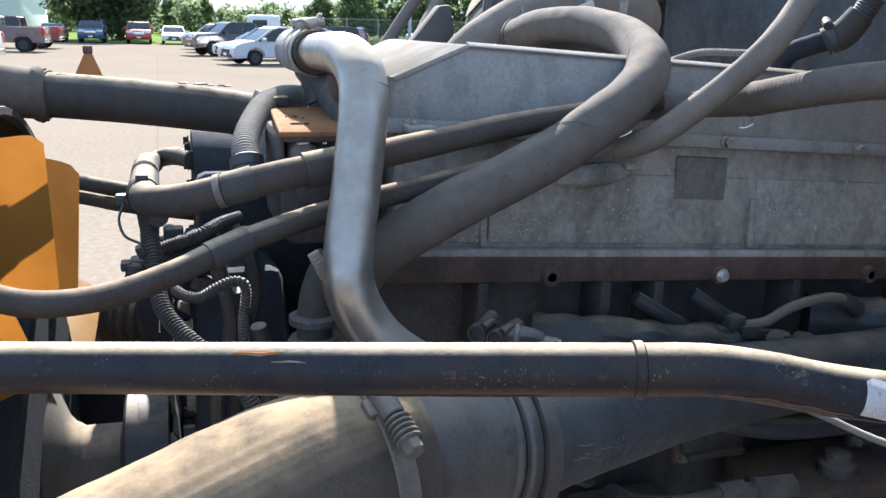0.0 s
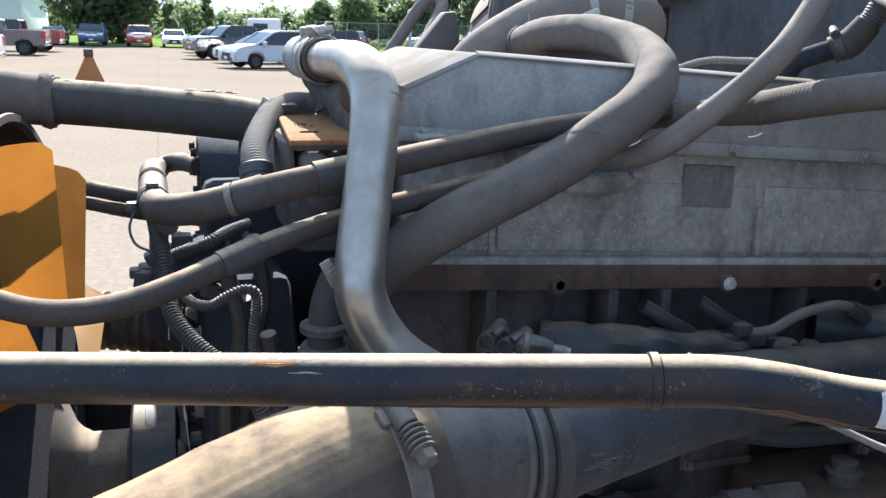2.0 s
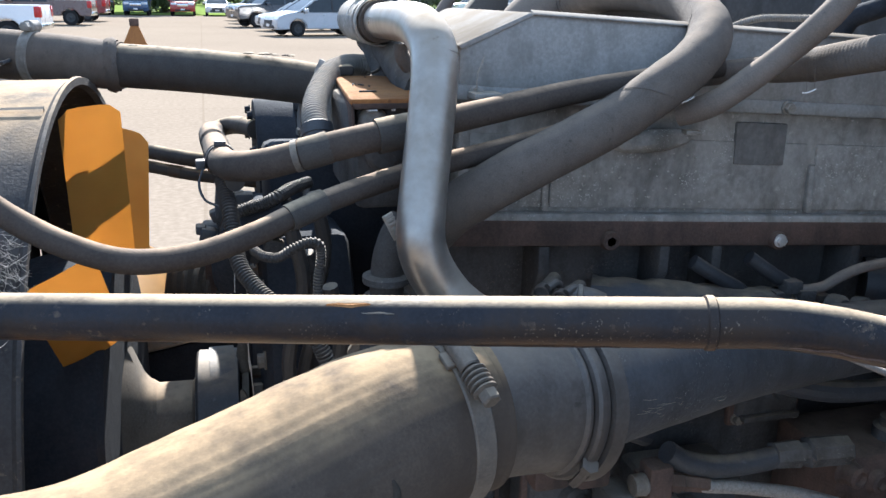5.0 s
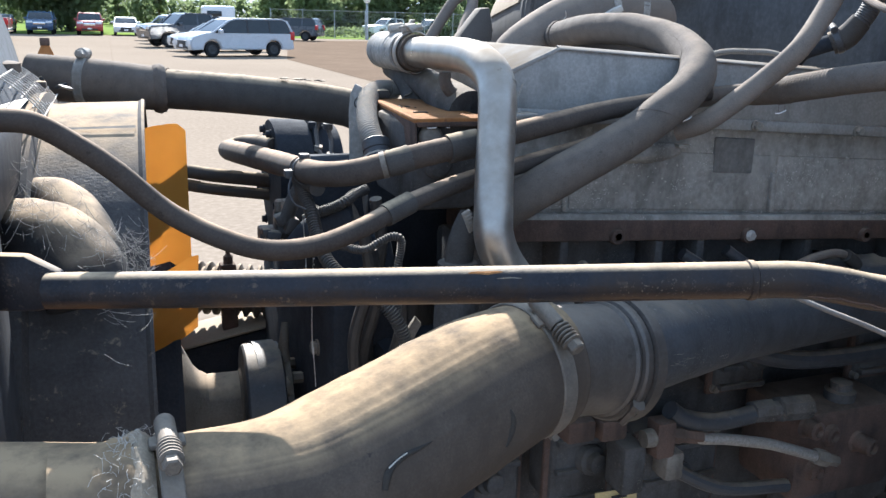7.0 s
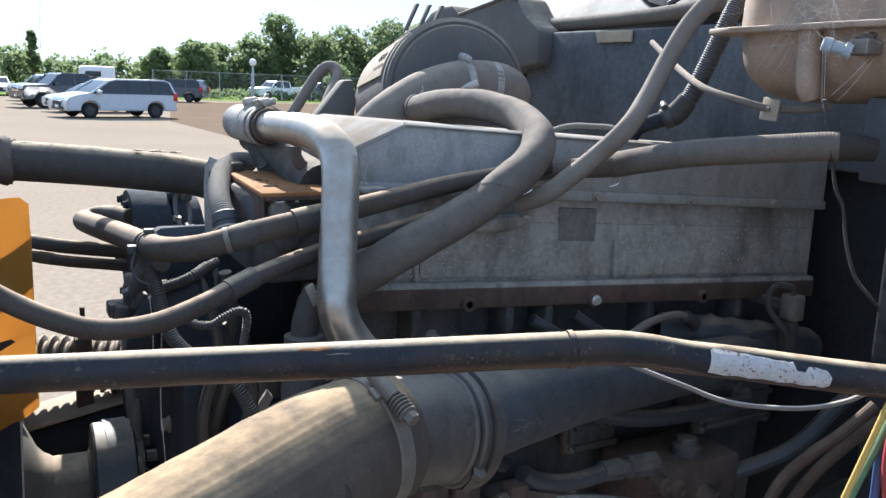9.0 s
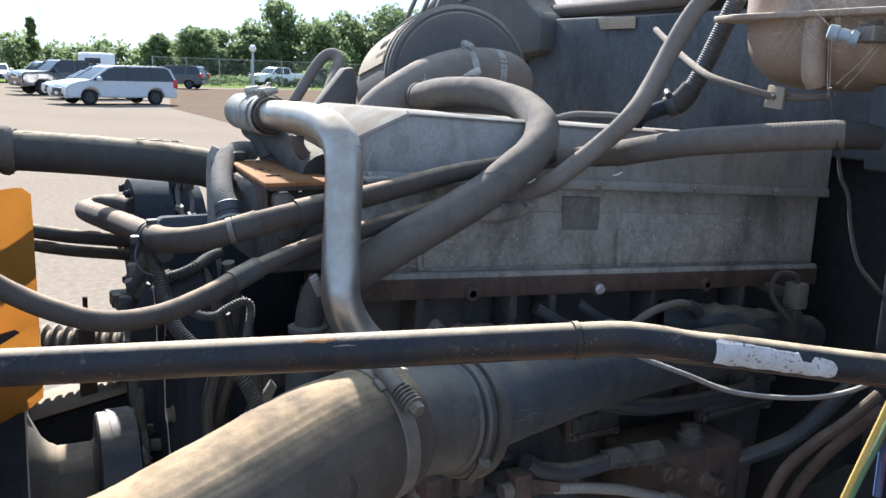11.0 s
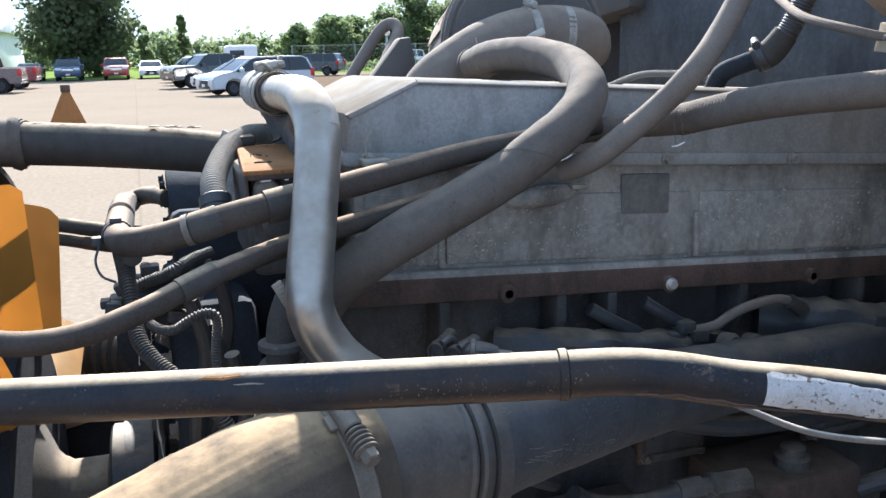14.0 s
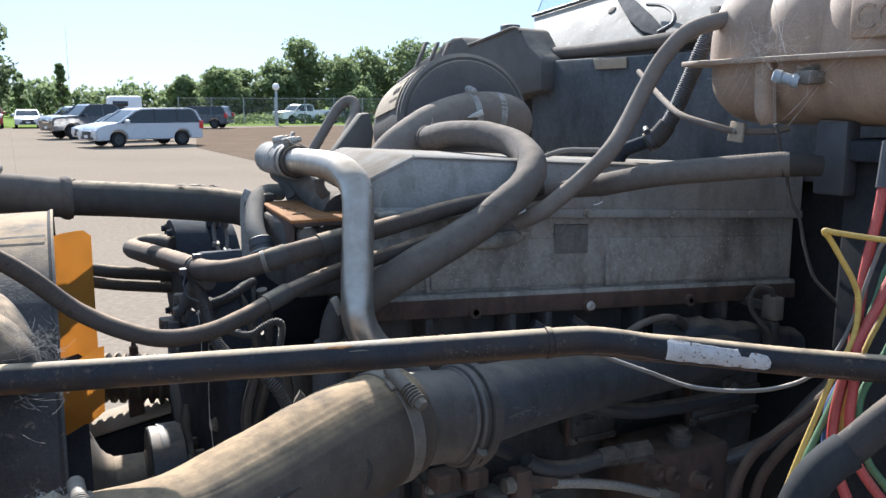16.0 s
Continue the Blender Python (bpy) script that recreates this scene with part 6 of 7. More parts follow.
part("washer_tube", tube([(1.143, 1.313, 2.122), (1.135, 1.254, 2.113), (1.116, 1.200, 2.092), (1.097, 1.179, 2.069), (1.083, 1.204, 2.053)], 0.0045, 8), "black", cowl)
part("tube_clip", prism([(1.132, 1.116, 2.098), (1.131, 1.085, 2.097), (1.119, 1.076, 2.083), (1.117, 1.095, 2.081)], (0.012, 0, -0.014), 0.002), "ink", cowl)
glass_m = bpy.data.materials.new("windscreen_glass")
glass_m.use_nodes = True
gb = glass_m.node_tree.nodes["Principled BSDF"]
gb.inputs["Base Color"].default_value, gb.inputs["Roughness"].default_value, gb.inputs["Transmission Weight"].default_value, gb.inputs["IOR"].default_value = (0.78, 0.86, 0.92, 1), 0.02, 1.0, 1.45
wind = solo("windscreen", prism([(1.285, 0.2, 2.248), (1.265, 1.015, 2.224), (1.241, 1.327, 2.197), (1.216, 1.614, 2.169), (1.197, 1.843, 2.146), (1.30, 1.90, 2.30), (1.62, 1.85, 2.80), (1.62, 0.2, 2.80)], (0.006, 0, -0.002), 0), glass_m, "lower corner of the cab windscreen glass", "windscreen")
wind.visible_shadow = False
hump = thing("plastic_fairing", (1.05, 1.9, 1.85), "dark plastic fairing beside the windscreen with raised rib", "fairing")
part("body", prism([(1.0, 1.505, 1.94), (1.0, 1.507, 2.012), (1.0, 1.530, 2.027), (1.0, 1.568, 2.048), (1.0, 1.590, 2.072), (1.0, 1.605, 2.088), (1.0, 1.634, 2.094), (1.0, 1.738, 2.080), (1.0, 1.867, 2.064), (1.0, 1.883, 2.077), (1.0, 1.903, 2.089), (1.0, 1.956, 2.090), (1.0, 2.019, 2.078), (1.0, 2.050, 2.060), (1.0, 2.177, 2.033), (1.0, 2.35, 1.98), (1.0, 2.35, 1.85)], (0.10, 0.02, 0), 0.010), "airbox", hump)
part("edge_rib", tube([(1.0, 1.600, 2.080), (1.0, 1.634, 2.091), (1.0, 1.738, 2.078), (1.0, 1.86, 2.063)], 0.004, 10), "airbox", hump)
part("cap", box((1.085, 1.800, 2.092), (1.125, 1.845, 2.118), 0.006), "black", hump)

# ---- surge tank ----
tank = thing("surge_tank", (0.86, 0.48, 1.87), "dusty translucent brown ribbed coolant surge tank", "coolant tank")


def shell(lower):
    rings = []
    stops = [(0.735, 0.30), (0.728, 0.62), (0.715, 0.84), (0.69, 0.97)]
    y = 0.69
    rows = list(stops)
    k = 0
    while y > 0.16:
        k += 1
        y -= 0.011
        phase = (0.70 - y) / 0.088
        dip = abs(math.sin(math.pi * phase)) ** 0.45
        rows.append((y, 0.90 + 0.10 * dip if not lower else 0.97 + 0.02 * dip))
    rows += [(0.15, 0.8), (0.142, 0.5)]
    for y, s in rows:
        ring = []
        for j in range(17):
            a = math.pi * j / 16
            c, q = math.cos(a), math.sin(a)
            c = math.copysign(abs(c) ** 0.62, c)
            q = q**0.7
            x = 0.865 - 0.125 * s * c * (1.0 if not lower else 0.96) - 0.010 * (0.73 - y)
            z = 1.963 + (q * 0.125 * s if not lower else -q * 0.082 * s * (1.0 if y > 0.40 else max(0.5, 1 - (0.40 - y) * 1.4)))
            ring.append((x, y, z))
        rings.append(ring)
    return rings_to_bm(bmesh.new(), rings, closed=False)


part("upper_shell", shell(False), "tank", tank)
part("lower_shell", shell(True), "tank", tank)
part("seam_flange", prism([(0.733, 0.742, 1.9595), (0.722, 0.70, 1.9595), (0.728, 0.14, 1.9595), (1.0, 0.13, 1.9595), (1.0, 0.742, 1.9595)], (0, 0, 0.007), 0.002), "tank", tank)
part("sight_column", tube([(0.740, 0.596, 1.962, 0.0125), (0.739, 0.595, 1.93, 0.0125), (0.739, 0.592, 1.900, 0.0125), (0.743, 0.590, 1.886, 0.0095)], 0.0125, 20), "tank", tank, "pale translucent sight column")
sensor = part("level_sensor", box((0.722, 0.512, 1.932), (0.748, 0.540, 1.948), 0.004), "fitting", tank)
part("sensor_plug", lathe((0.711, 0.553, 1.942), (0.6, -0.8, -0.25), [(-0.004, 0.005), (-0.003, 0.0075), (0.006, 0.008), (0.007, 0.0065), (0.018, 0.0065), (0.019, 0.0085), (0.026, 0.0085)], 16), "blue", sensor, "dusty pale blue plug")
part("sensor_neck", tube([(0.735, 0.536, 1.948), (0.742, 0.530, 1.951), (0.752, 0.520, 1.953)], 0.0038, 12), "fitting", sensor)
letters = bpy.data.curves.new("letters", "FONT")
letters.body, letters.size, letters.extrude = "COO", 0.038, 0.0018
letter_ob = new("letters_tmp", letters)
dg = bpy.context.evaluated_depsgraph_get()
lm = bpy.data.meshes.new_from_object(letter_ob.evaluated_get(dg))
bpy.data.objects.remove(letter_ob)
lb = bmesh.new()
lb.from_mesh(lm)
bmesh.ops.transform(lb, matrix=Matrix.Translation((0.7345, 0.470, 1.991)) @ Matrix(((0, 0, -1, 0), (-1, 0, 0, 0), (0, 1, 0, 0), (0, 0, 0, 1))), verts=lb.verts)
part("raised_letters", lb, "tank", tank, "raised moulded letters")
part("letter_pad", box((0.734, 0.30, 1.980), (0.76, 0.478, 2.030), 0.006), "tank", tank)
strands = bmesh.new()
for k in range(90):
    a = Vector((0.715 + random.uniform(-0.01, 0.006), 0.58 + random.gauss(0, 0.03), 1.975 + random.gauss(0, 0.018)))
    b = a + Vector((random.gauss(0, 0.008), random.gauss(0, 0.03), random.gauss(-0.012, 0.02)))
    tube([a, (a + b) / 2 + Vector((0, 0, -0.003)), b], 0.00012, 4, 2, strands, ends=False)
for a, b in (((0.705, 0.552, 1.948), (0.715, 0.60, 1.985)), ((0.71, 0.54, 1.965), (0.735, 0.585, 2.03)), ((0.71, 0.55, 1.965), (0.735, 0.565, 2.05)), ((0.72, 0.50, 1.94), (0.735, 0.43, 2.01)), ((0.74, 0.52, 1.932), (0.712, 0.541, 1.89)), ((0.745, 0.52, 1.93), (0.716, 0.535, 1.885)), ((0.712, 0.47, 1.95), (0.73, 0.42, 2.0)), ((0.706, 0.552, 1.938), (0.702, 0.543, 1.884)), ((0.704, 0.547, 1.938), (0.703, 0.541, 1.884))):
    tube([a, ((a[0] + b[0]) / 2, (a[1] + b[1]) / 2, (a[2] + b[2]) / 2 - 0.002), b], 0.00022, 4, 3, strands, ends=False)
solo("cobweb", strands, "web", "pale cobweb strands across the tank sensor", "cobweb", kind="stuff", smooth=0)

carrier = thing("tank_bracket", (0.86, 0.40, 1.55), "dark steel tank carrier bracket", "bracket")
part("tray", box((0.78, 0.14, 1.842), (1.05, 0.54, 1.868), 0.006), "matte_black", carrier)
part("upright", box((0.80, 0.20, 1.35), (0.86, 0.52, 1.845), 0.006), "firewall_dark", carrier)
part("side_plate", box((0.775, 0.50, 1.80), (0.80, 0.545, 1.89), 0.004), "black", carrier)

line = thing("vent_line", (0.76, 0.70, 1.86), "thin grey tube with square metal clip", "tube")
part("tube", tube([(0.858, 0.985, 1.964), (0.810, 0.887, 1.932), (0.770, 0.811, 1.911), (0.739, 0.743, 1.894), (0.738, 0.687, 1.882), (0.757, 0.659, 1.874), (0.784, 0.626, 1.874), (0.801, 0.607, 1.879)], 0.0044, 12), "rubber_grey", line)
part("clip", prism([(0.752, 0.668, 1.861), (0.752, 0.642, 1.859), (0.757, 0.644, 1.884), (0.757, 0.668, 1.887)], (0.004, 0, 0), 0.001), "panel_tan", line, "square dusty metal clip")
part("rivet", lathe((0.753, 0.655, 1.873), (-1, 0, 0), [(0, 0.003), (0.003, 0.002)], 10), "fitting", line)
for name, pts, r, mat, label in (
    ("tank_loom", [(0.703, 0.541, 1.886), (0.710, 0.539, 1.859), (0.715, 0.532, 1.833), (0.723, 0.536, 1.815), (0.734, 0.537, 1.791), (0.749, 0.538, 1.773), (0.769, 0.543, 1.732), (0.784, 0.539, 1.695), (0.807, 0.535, 1.672), (0.824, 0.535, 1.659)], 0.0022, "loom", "thin black loom hanging from the tank sensor"),
    ("rear_loom", [(0.645, 0.967, 1.822), (0.672, 0.938, 1.836), (0.695, 0.912, 1.838), (0.722, 0.886, 1.835), (0.755, 0.866, 1.81)], 0.0042, "loom_grey", "grey convolute loom behind the cover"),
):
    solo(name, ribbed(pts, r, max(0.0026, r * 0.55), 0.2, 12), mat, label, "loom", "wiring looms")

fender = thing("fender_loom", (0.76, 0.80, 1.85), "fat dark convolute loom dropping from the cowl behind the cover", "loom", "wiring looms")
part("loom", ribbed([(0.815, 0.768, 2.025), (0.803, 0.770, 2.000), (0.795, 0.772, 1.981), (0.788, 0.780, 1.953), (0.779, 0.789, 1.920), (0.769, 0.798, 1.887), (0.762, 0.805, 1.872)], 0.0120, 0.0032, 0.06, 20), "duct", fender)
part("end_sleeve", tube([(0.766, 0.801, 1.880, 0.0135), (0.756, 0.811, 1.861, 0.0150), (0.744, 0.822, 1.852, 0.0145)], 0.014, 18), "rubber", fender, "dark rubber sleeve")
part("lower_hose", tube([(0.750, 0.816, 1.856), (0.734, 0.832, 1.848), (0.720, 0.846, 1.838), (0.715, 0.856, 1.815)], 0.0105, 16), "matte_black", fender)
band_clamp(fender, (0.749, 0.817, 1.8555), (-0.7, 0.6, -0.45), 0.0148, 0.009, 1.2, "black", 0.8)

# ---- cables at the fender side ----
for pts, r, mat, label in (
    ([(0.690, 0.382, 1.872), (0.680, 0.378, 1.825), (0.673, 0.376, 1.797), (0.661, 0.374, 1.756), (0.655, 0.373, 1.731), (0.648, 0.370, 1.697), (0.638, 0.367, 1.658), (0.629, 0.367, 1.632), (0.621, 0.366, 1.606), (0.616, 0.364, 1.578), (0.615, 0.359, 1.550), (0.620, 0.353, 1.531), (0.627, 0.344, 1.505)], 0.0062, "red", "thick red battery cable in the bundle"),
    ([(0.691, 0.351, 1.772), (0.667, 0.355, 1.729), (0.657, 0.356, 1.708), (0.646, 0.358, 1.690), (0.635, 0.359, 1.667), (0.630, 0.355, 1.630), (0.624, 0.352, 1.601), (0.624, 0.347, 1.571), (0.629, 0.341, 1.551), (0.646, 0.326, 1.520), (0.666, 0.311, 1.493)], 0.0058, "red", "red cable with black tape"),
    ([(0.698, 0.340, 1.790), (0.665, 0.358, 1.775), (0.658, 0.363, 1.756), (0.651, 0.366, 1.731), (0.644, 0.369, 1.702), (0.628, 0.375, 1.663), (0.611, 0.384, 1.640), (0.590, 0.396, 1.626), (0.556, 0.416, 1.618), (0.507, 0.446, 1.620), (0.469, 0.472, 1.634), (0.434, 0.498, 1.648), (0.398, 0.524, 1.666)], 0.0026, "grey_wire", "grey cable sagging under the strut bar"),
    ([(0.687, 0.331, 1.775), (0.651, 0.352, 1.778), (0.614, 0.375, 1.784), (0.606, 0.382, 1.786), (0.606, 0.383, 1.783), (0.612, 0.382, 1.778), (0.624, 0.375, 1.756), (0.634, 0.368, 1.735), (0.639, 0.364, 1.714), (0.634, 0.363, 1.677), (0.613, 0.368, 1.634), (0.599, 0.371, 1.599), (0.579, 0.374, 1.552), (0.566, 0.377, 1.516)], 0.0034, "yellow", "bent yellow cable sticking out of the bundle"),
    ([(0.710, 0.370, 1.774), (0.690, 0.374, 1.739), (0.684, 0.374, 1.722), (0.669, 0.374, 1.688), (0.648, 0.377, 1.642), (0.624, 0.379, 1.592), (0.602, 0.382, 1.550), (0.583, 0.384, 1.509)], 0.0042, "green", "green cable in the bundle"),
    ([(0.699, 0.355, 1.695), (0.675, 0.359, 1.649), (0.654, 0.363, 1.615), (0.649, 0.359, 1.580), (0.655, 0.350, 1.548), (0.667, 0.340, 1.527), (0.685, 0.326, 1.500)], 0.0048, "green", "green cable turning down behind the sleeve"),
    ([(0.687, 0.372, 1.692), (0.658, 0.378, 1.646), (0.633, 0.383, 1.604), (0.627, 0.380, 1.571), (0.620, 0.375, 1.530)], 0.0046, "blue_wire", "dark blue cable in the bundle"),
    ([(0.683, 0.361, 1.713), (0.674, 0.362, 1.696), (0.656, 0.365, 1.662), (0.636, 0.366, 1.612), (0.628, 0.364, 1.579), (0.622, 0.361, 1.548)], 0.0032, "yellow", "thin yellow cable in the bundle"),
    ([(0.726, 0.456, 1.581), (0.695, 0.467, 1.552), (0.664, 0.478, 1.529), (0.635, 0.487, 1.500), (0.614, 0.489, 1.456), (0.606, 0.487, 1.40)], 0.0072, "cable_brown", "dark red-brown cable in the shade"),
    ([(0.748, 0.464, 1.558), (0.716, 0.475, 1.532), (0.687, 0.484, 1.505), (0.660, 0.491, 1.468), (0.646, 0.492, 1.41)], 0.0072, "cable_brown", "dark red-brown cable in the shade"),
):
    solo("cable", tube(pts, r * 0.86, 12, 8), mat, label, "cable", "cable bundle")
sleeve = thing("dusty_conduit", (0.45, 0.20, 1.62), "fat dusty conduit end with rubber sleeve", "conduit")
part("conduit", tube([(0.495, 0.168, 1.726), (0.473, 0.185, 1.697), (0.461, 0.199, 1.677), (0.451, 0.212, 1.657), (0.446, 0.223, 1.642)], 0.0133, 20), "hose_black", sleeve)
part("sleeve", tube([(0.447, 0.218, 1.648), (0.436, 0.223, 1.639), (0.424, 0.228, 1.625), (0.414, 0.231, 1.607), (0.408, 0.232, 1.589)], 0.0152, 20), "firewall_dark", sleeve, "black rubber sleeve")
part("tape", tube([(0.690, 0.382, 1.872), (0.680, 0.378, 1.825)], 0.0072, 12), "black", sleeve)

# ---- lower engine clutter ----
braid = thing("braided_line", (0.60, 0.70, 1.37), "braided steel fuel line with hex fittings", "fuel line")
part("line", tube([(0.500, 0.70, 1.412), (0.512, 0.70, 1.408), (0.545, 0.70, 1.402), (0.578, 0.70, 1.394), (0.615, 0.70, 1.384), (0.650, 0.70, 1.371), (0.690, 0.70, 1.355)], 0.0068, 16), "braid", braid)
part("left_fitting", lathe((0.468, 0.70, 1.421), (1, 0, -0.25), [(0, 0.010), (0.014, 0.011), (0.016, 0.009), (0.044, 0.0085)], 6), "rust_dark", braid)
part("tee", box((0.445, 0.69, 1.395), (0.470, 0.715, 1.440), 0.004), "rust_dark", braid)
part("right_fitting", lathe((0.688, 0.70, 1.356), (1, 0, -0.35), [(0, 0.010), (0.010, 0.011), (0.022, 0.0105), (0.024, 0.008), (0.04, 0.0075)], 6), "fitting", braid)
part("end_cap", lathe((0.432, 0.70, 1.420), (1, 0, 0), [(0, 0.010), (0.012, 0.011), (0.016, 0.008)], 14), "fitting", braid)
upper = thing("fuel_line", (0.60, 0.70, 1.42), "grimy fuel line with crimped hex couplings", "fuel line")
part("line", tube([(0.468, 0.705, 1.448), (0.49, 0.705, 1.434), (0.53, 0.705, 1.424), (0.58, 0.705, 1.425), (0.60, 0.705, 1.43)], 0.011, 16), "black", upper)
part("coupling", lathe((0.585, 0.705, 1.428), (1, 0, -0.05), [(0, 0.013), (0.028, 0.0145), (0.030, 0.011), (0.038, 0.011), (0.040, 0.0155), (0.085, 0.0155), (0.09, 0.01)], 8), "block", upper)
for a, b, m in (((0.33, 0.69, 1.432), (0.365, 0.72, 1.458), "rust_dark"), ((0.372, 0.69, 1.428), (0.405, 0.72, 1.454), "rust_dark"), ((0.41, 0.70, 1.35), (0.44, 0.74, 1.41), "block"), ((0.46, 0.69, 1.365), (0.485, 0.72, 1.40), "fitting")):
    valve = solo("fuel_valve", box(a, b, 0.005), m, "rusty brown block fitting on the fuel rail", "fitting", "fuel fittings")
fuel = thing("fuel_filter_head", (0.72, 0.74, 1.25), "grimy cast fuel filter head with ports", "filter head")
part("body", box((0.69, 0.73, 1.27), (0.86, 0.84, 1.395), 0.012), "rust_dark", fuel)
for x, z, h in ((0.70, 1.38, 0.018), (0.742, 1.362, 0.006), (0.79, 1.345, 0.024), (0.72, 1.315, 0.010)):
    part("port", lathe((x, 0.73, z), (0.1, -1, 0.05), [(0, 0.016), (0.003, 0.013), (h, 0.012), (h + 0.002, 0.008), (h - 0.003, 0.006)], 14), "rust_dark", fuel)
part("top_cap", lathe((0.78, 0.76, 1.395), (0, 0, 1), [(0, 0.020), (0.012, 0.020), (0.014, 0.014), (0.024, 0.014), (0.026, 0.009)], 18), "block", fuel)
part("bowl", lathe((0.77, 0.79, 1.27), (0, 0, -1), [(0, 0.045), (0.10, 0.042), (0.11, 0.03)], 28), "block", fuel)


def side_housing(p, q, seed):
    """A cast housing: body, flange plate, bolts, a boss and a stub pipe."""
    rng = random.Random(seed)
    (x0, y0, z0), (x1, y1, z1) = p, q
    top = thing("engine_module", ((x0 + x1) / 2, (y0 + y1) / 2, z0), "dark oily cast housing on the block side", "housing", "block housings")
    part("body", box((x0, y0 + 0.012, z0), (x1, y1, z1), 0.012, segs=3), "block", top)
    part("flange", box((x0 - 0.006, y0 + 0.022, z0 - 0.006), (x1 + 0.006, y0 + 0.032, z1 + 0.006), 0.004), "rust_dark", top)
    for k in range(3):
        z = z0 + (z1 - z0) * (0.12 + 0.38 * k)
        part("rib", box((x0 + 0.004, y0 + 0.006, z - 0.004), (x1 - 0.004, y0 + 0.02, z + 0.004), 0.0025), "block", top)
    for x, z in ((x0 + 0.004, z0 + 0.004), (x1 - 0.004, z0 + 0.004), (x0 + 0.004, z1 - 0.004), (x1 - 0.004, z1 - 0.004)):
        part("bolt", hexbolt((x, y0 + 0.022, z), (0, -1, 0), 0.0055, 0.006), "fitting", top)
    c = (x0 + (x1 - x0) * rng.uniform(0.35, 0.65), y0 + 0.012, z0 + (z1 - z0) * rng.uniform(0.4, 0.7))
    part("boss", lathe(c, (0.1, -1, 0.1), [(0, 0.020), (0.010, 0.018), (0.013, 0.013), (0.022, 0.012), (0.024, 0.008)], 18), "block", top)


for k, (p, q) in enumerate((((0.36, 0.76, 1.30), (0.44, 0.84, 1.40)), ((0.50, 0.78, 1.24), (0.62, 0.86, 1.36)), ((0.62, 0.80, 1.40), (0.70, 0.86, 1.47)), ((0.84, 0.78, 1.40), (0.98, 0.86, 1.50)), ((0.26, 0.80, 1.24), (0.34, 0.86, 1.46)))):
    side_housing(p, q, k)
for pts, r in (([(0.30, 0.78, 1.52), (0.36, 0.74, 1.49), (0.42, 0.73, 1.47), (0.47, 0.75, 1.44)], 0.010), ([(0.55, 0.77, 1.50), (0.66, 0.75, 1.47), (0.75, 0.75, 1.46), (0.90, 0.77, 1.45)], 0.012), ([(0.42, 0.74, 1.40), (0.43, 0.735, 1.34), (0.42, 0.74, 1.27)], 0.009), ([(0.50, 0.76, 1.35), (0.58, 0.74, 1.31), (0.68, 0.73, 1.30)], 0.009), ([(0.86, 0.74, 1.36), (0.92, 0.70, 1.40), (0.98, 0.68, 1.46), (1.05, 0.68, 1.50)], 0.012)):
    solo("oil_line", tube(pts, r, 12), "black", "dark oily rubber line on the block side", "hose", "oil lines")
tag = thing("parts_tag", (0.40, 0.72, 1.34), "yellow paper tag with faded marks", "tag")
part("tag", prism([(0.385, 0.715, 1.352), (0.44, 0.715, 1.350), (0.44, 0.712, 1.332), (0.385, 0.712, 1.334)], (0, 0.001, 0), 0), "tag_paper", tag)
part("mark", prism([(0.405, 0.7125, 1.346), (0.425, 0.7125, 1.346), (0.425, 0.711, 1.343), (0.405, 0.711, 1.343)], (0, -0.0006, 0), 0), "ink", tag)
sens = thing("hose_coupling", (0.36, 0.68, 1.60), "dusty pair of clamp loops with threaded fitting", "fitting")
for at0, tilt in (((0.322, 0.690, 1.627), (0.62, 0.78, 0.05)), ((0.336, 0.676, 1.625), (0.75, 0.66, 0.02))):
    ring = part("clamp_loop", lathe(at0, tilt, [(0, 0.0078), (0, 0.0092), (0.012, 0.0092), (0.012, 0.0078), (0, 0.0078)], 28, cap=False), "pipe_dusty", sens)
    part("tube_end", lathe(at0, tilt, [(0.004, 0.0060), (0.004, 0.0076), (0.05, 0.0076), (0.05, 0.004)], 20), "block", sens)
    part("loop_strap", tube([(at0[0] + 0.006, at0[1] - 0.004, at0[2] + 0.009), (at0[0] + 0.015, at0[1], at0[2] + 0.012), (at0[0] + 0.022, at0[1] + 0.004, at0[2] + 0.008)], 0.0042, 10), "pipe_dusty", sens)
part("sleeve", tube([(0.345, 0.682, 1.629, 0.008), (0.358, 0.676, 1.629, 0.0095), (0.372, 0.671, 1.627, 0.0088), (0.382, 0.667, 1.625, 0.0068)], 0.008, 18, wobble=0.08), "pipe_dusty", sens)
part("collar", lathe((0.358, 0.676, 1.629), (0.9, -0.35, -0.1), [(-0.003, 0.0095), (-0.002, 0.0112), (0.002, 0.0112), (0.003, 0.0095)], 20, cap=False), "fitting", sens)
for k in range(7):
    part("thread", lathe((0.381 + 0.0022 * k, 0.6675 - 0.0009 * k, 1.6250 - 0.0004 * k), (0.9, -0.35, -0.1), [(-0.001, 0.0042), (0, 0.0052), (0.001, 0.0042)], 14, cap=False), "zinc", sens)
part("stem", tube([(0.378, 0.6685, 1.6255), (0.398, 0.6600, 1.6215)], 0.0043, 12), "zinc", sens)

for ob in sens.children:  # the whole fitting sits low behind the strut bar
    ob.matrix_basis = Matrix.Translation((-0.003, 0, -0.005)) @ Matrix.Translation((0, 0, 0.02)) @ Matrix.Diagonal((0.82, 0.82, 0.82, 1)) @ Matrix.Translation((0, 0, -0.02))

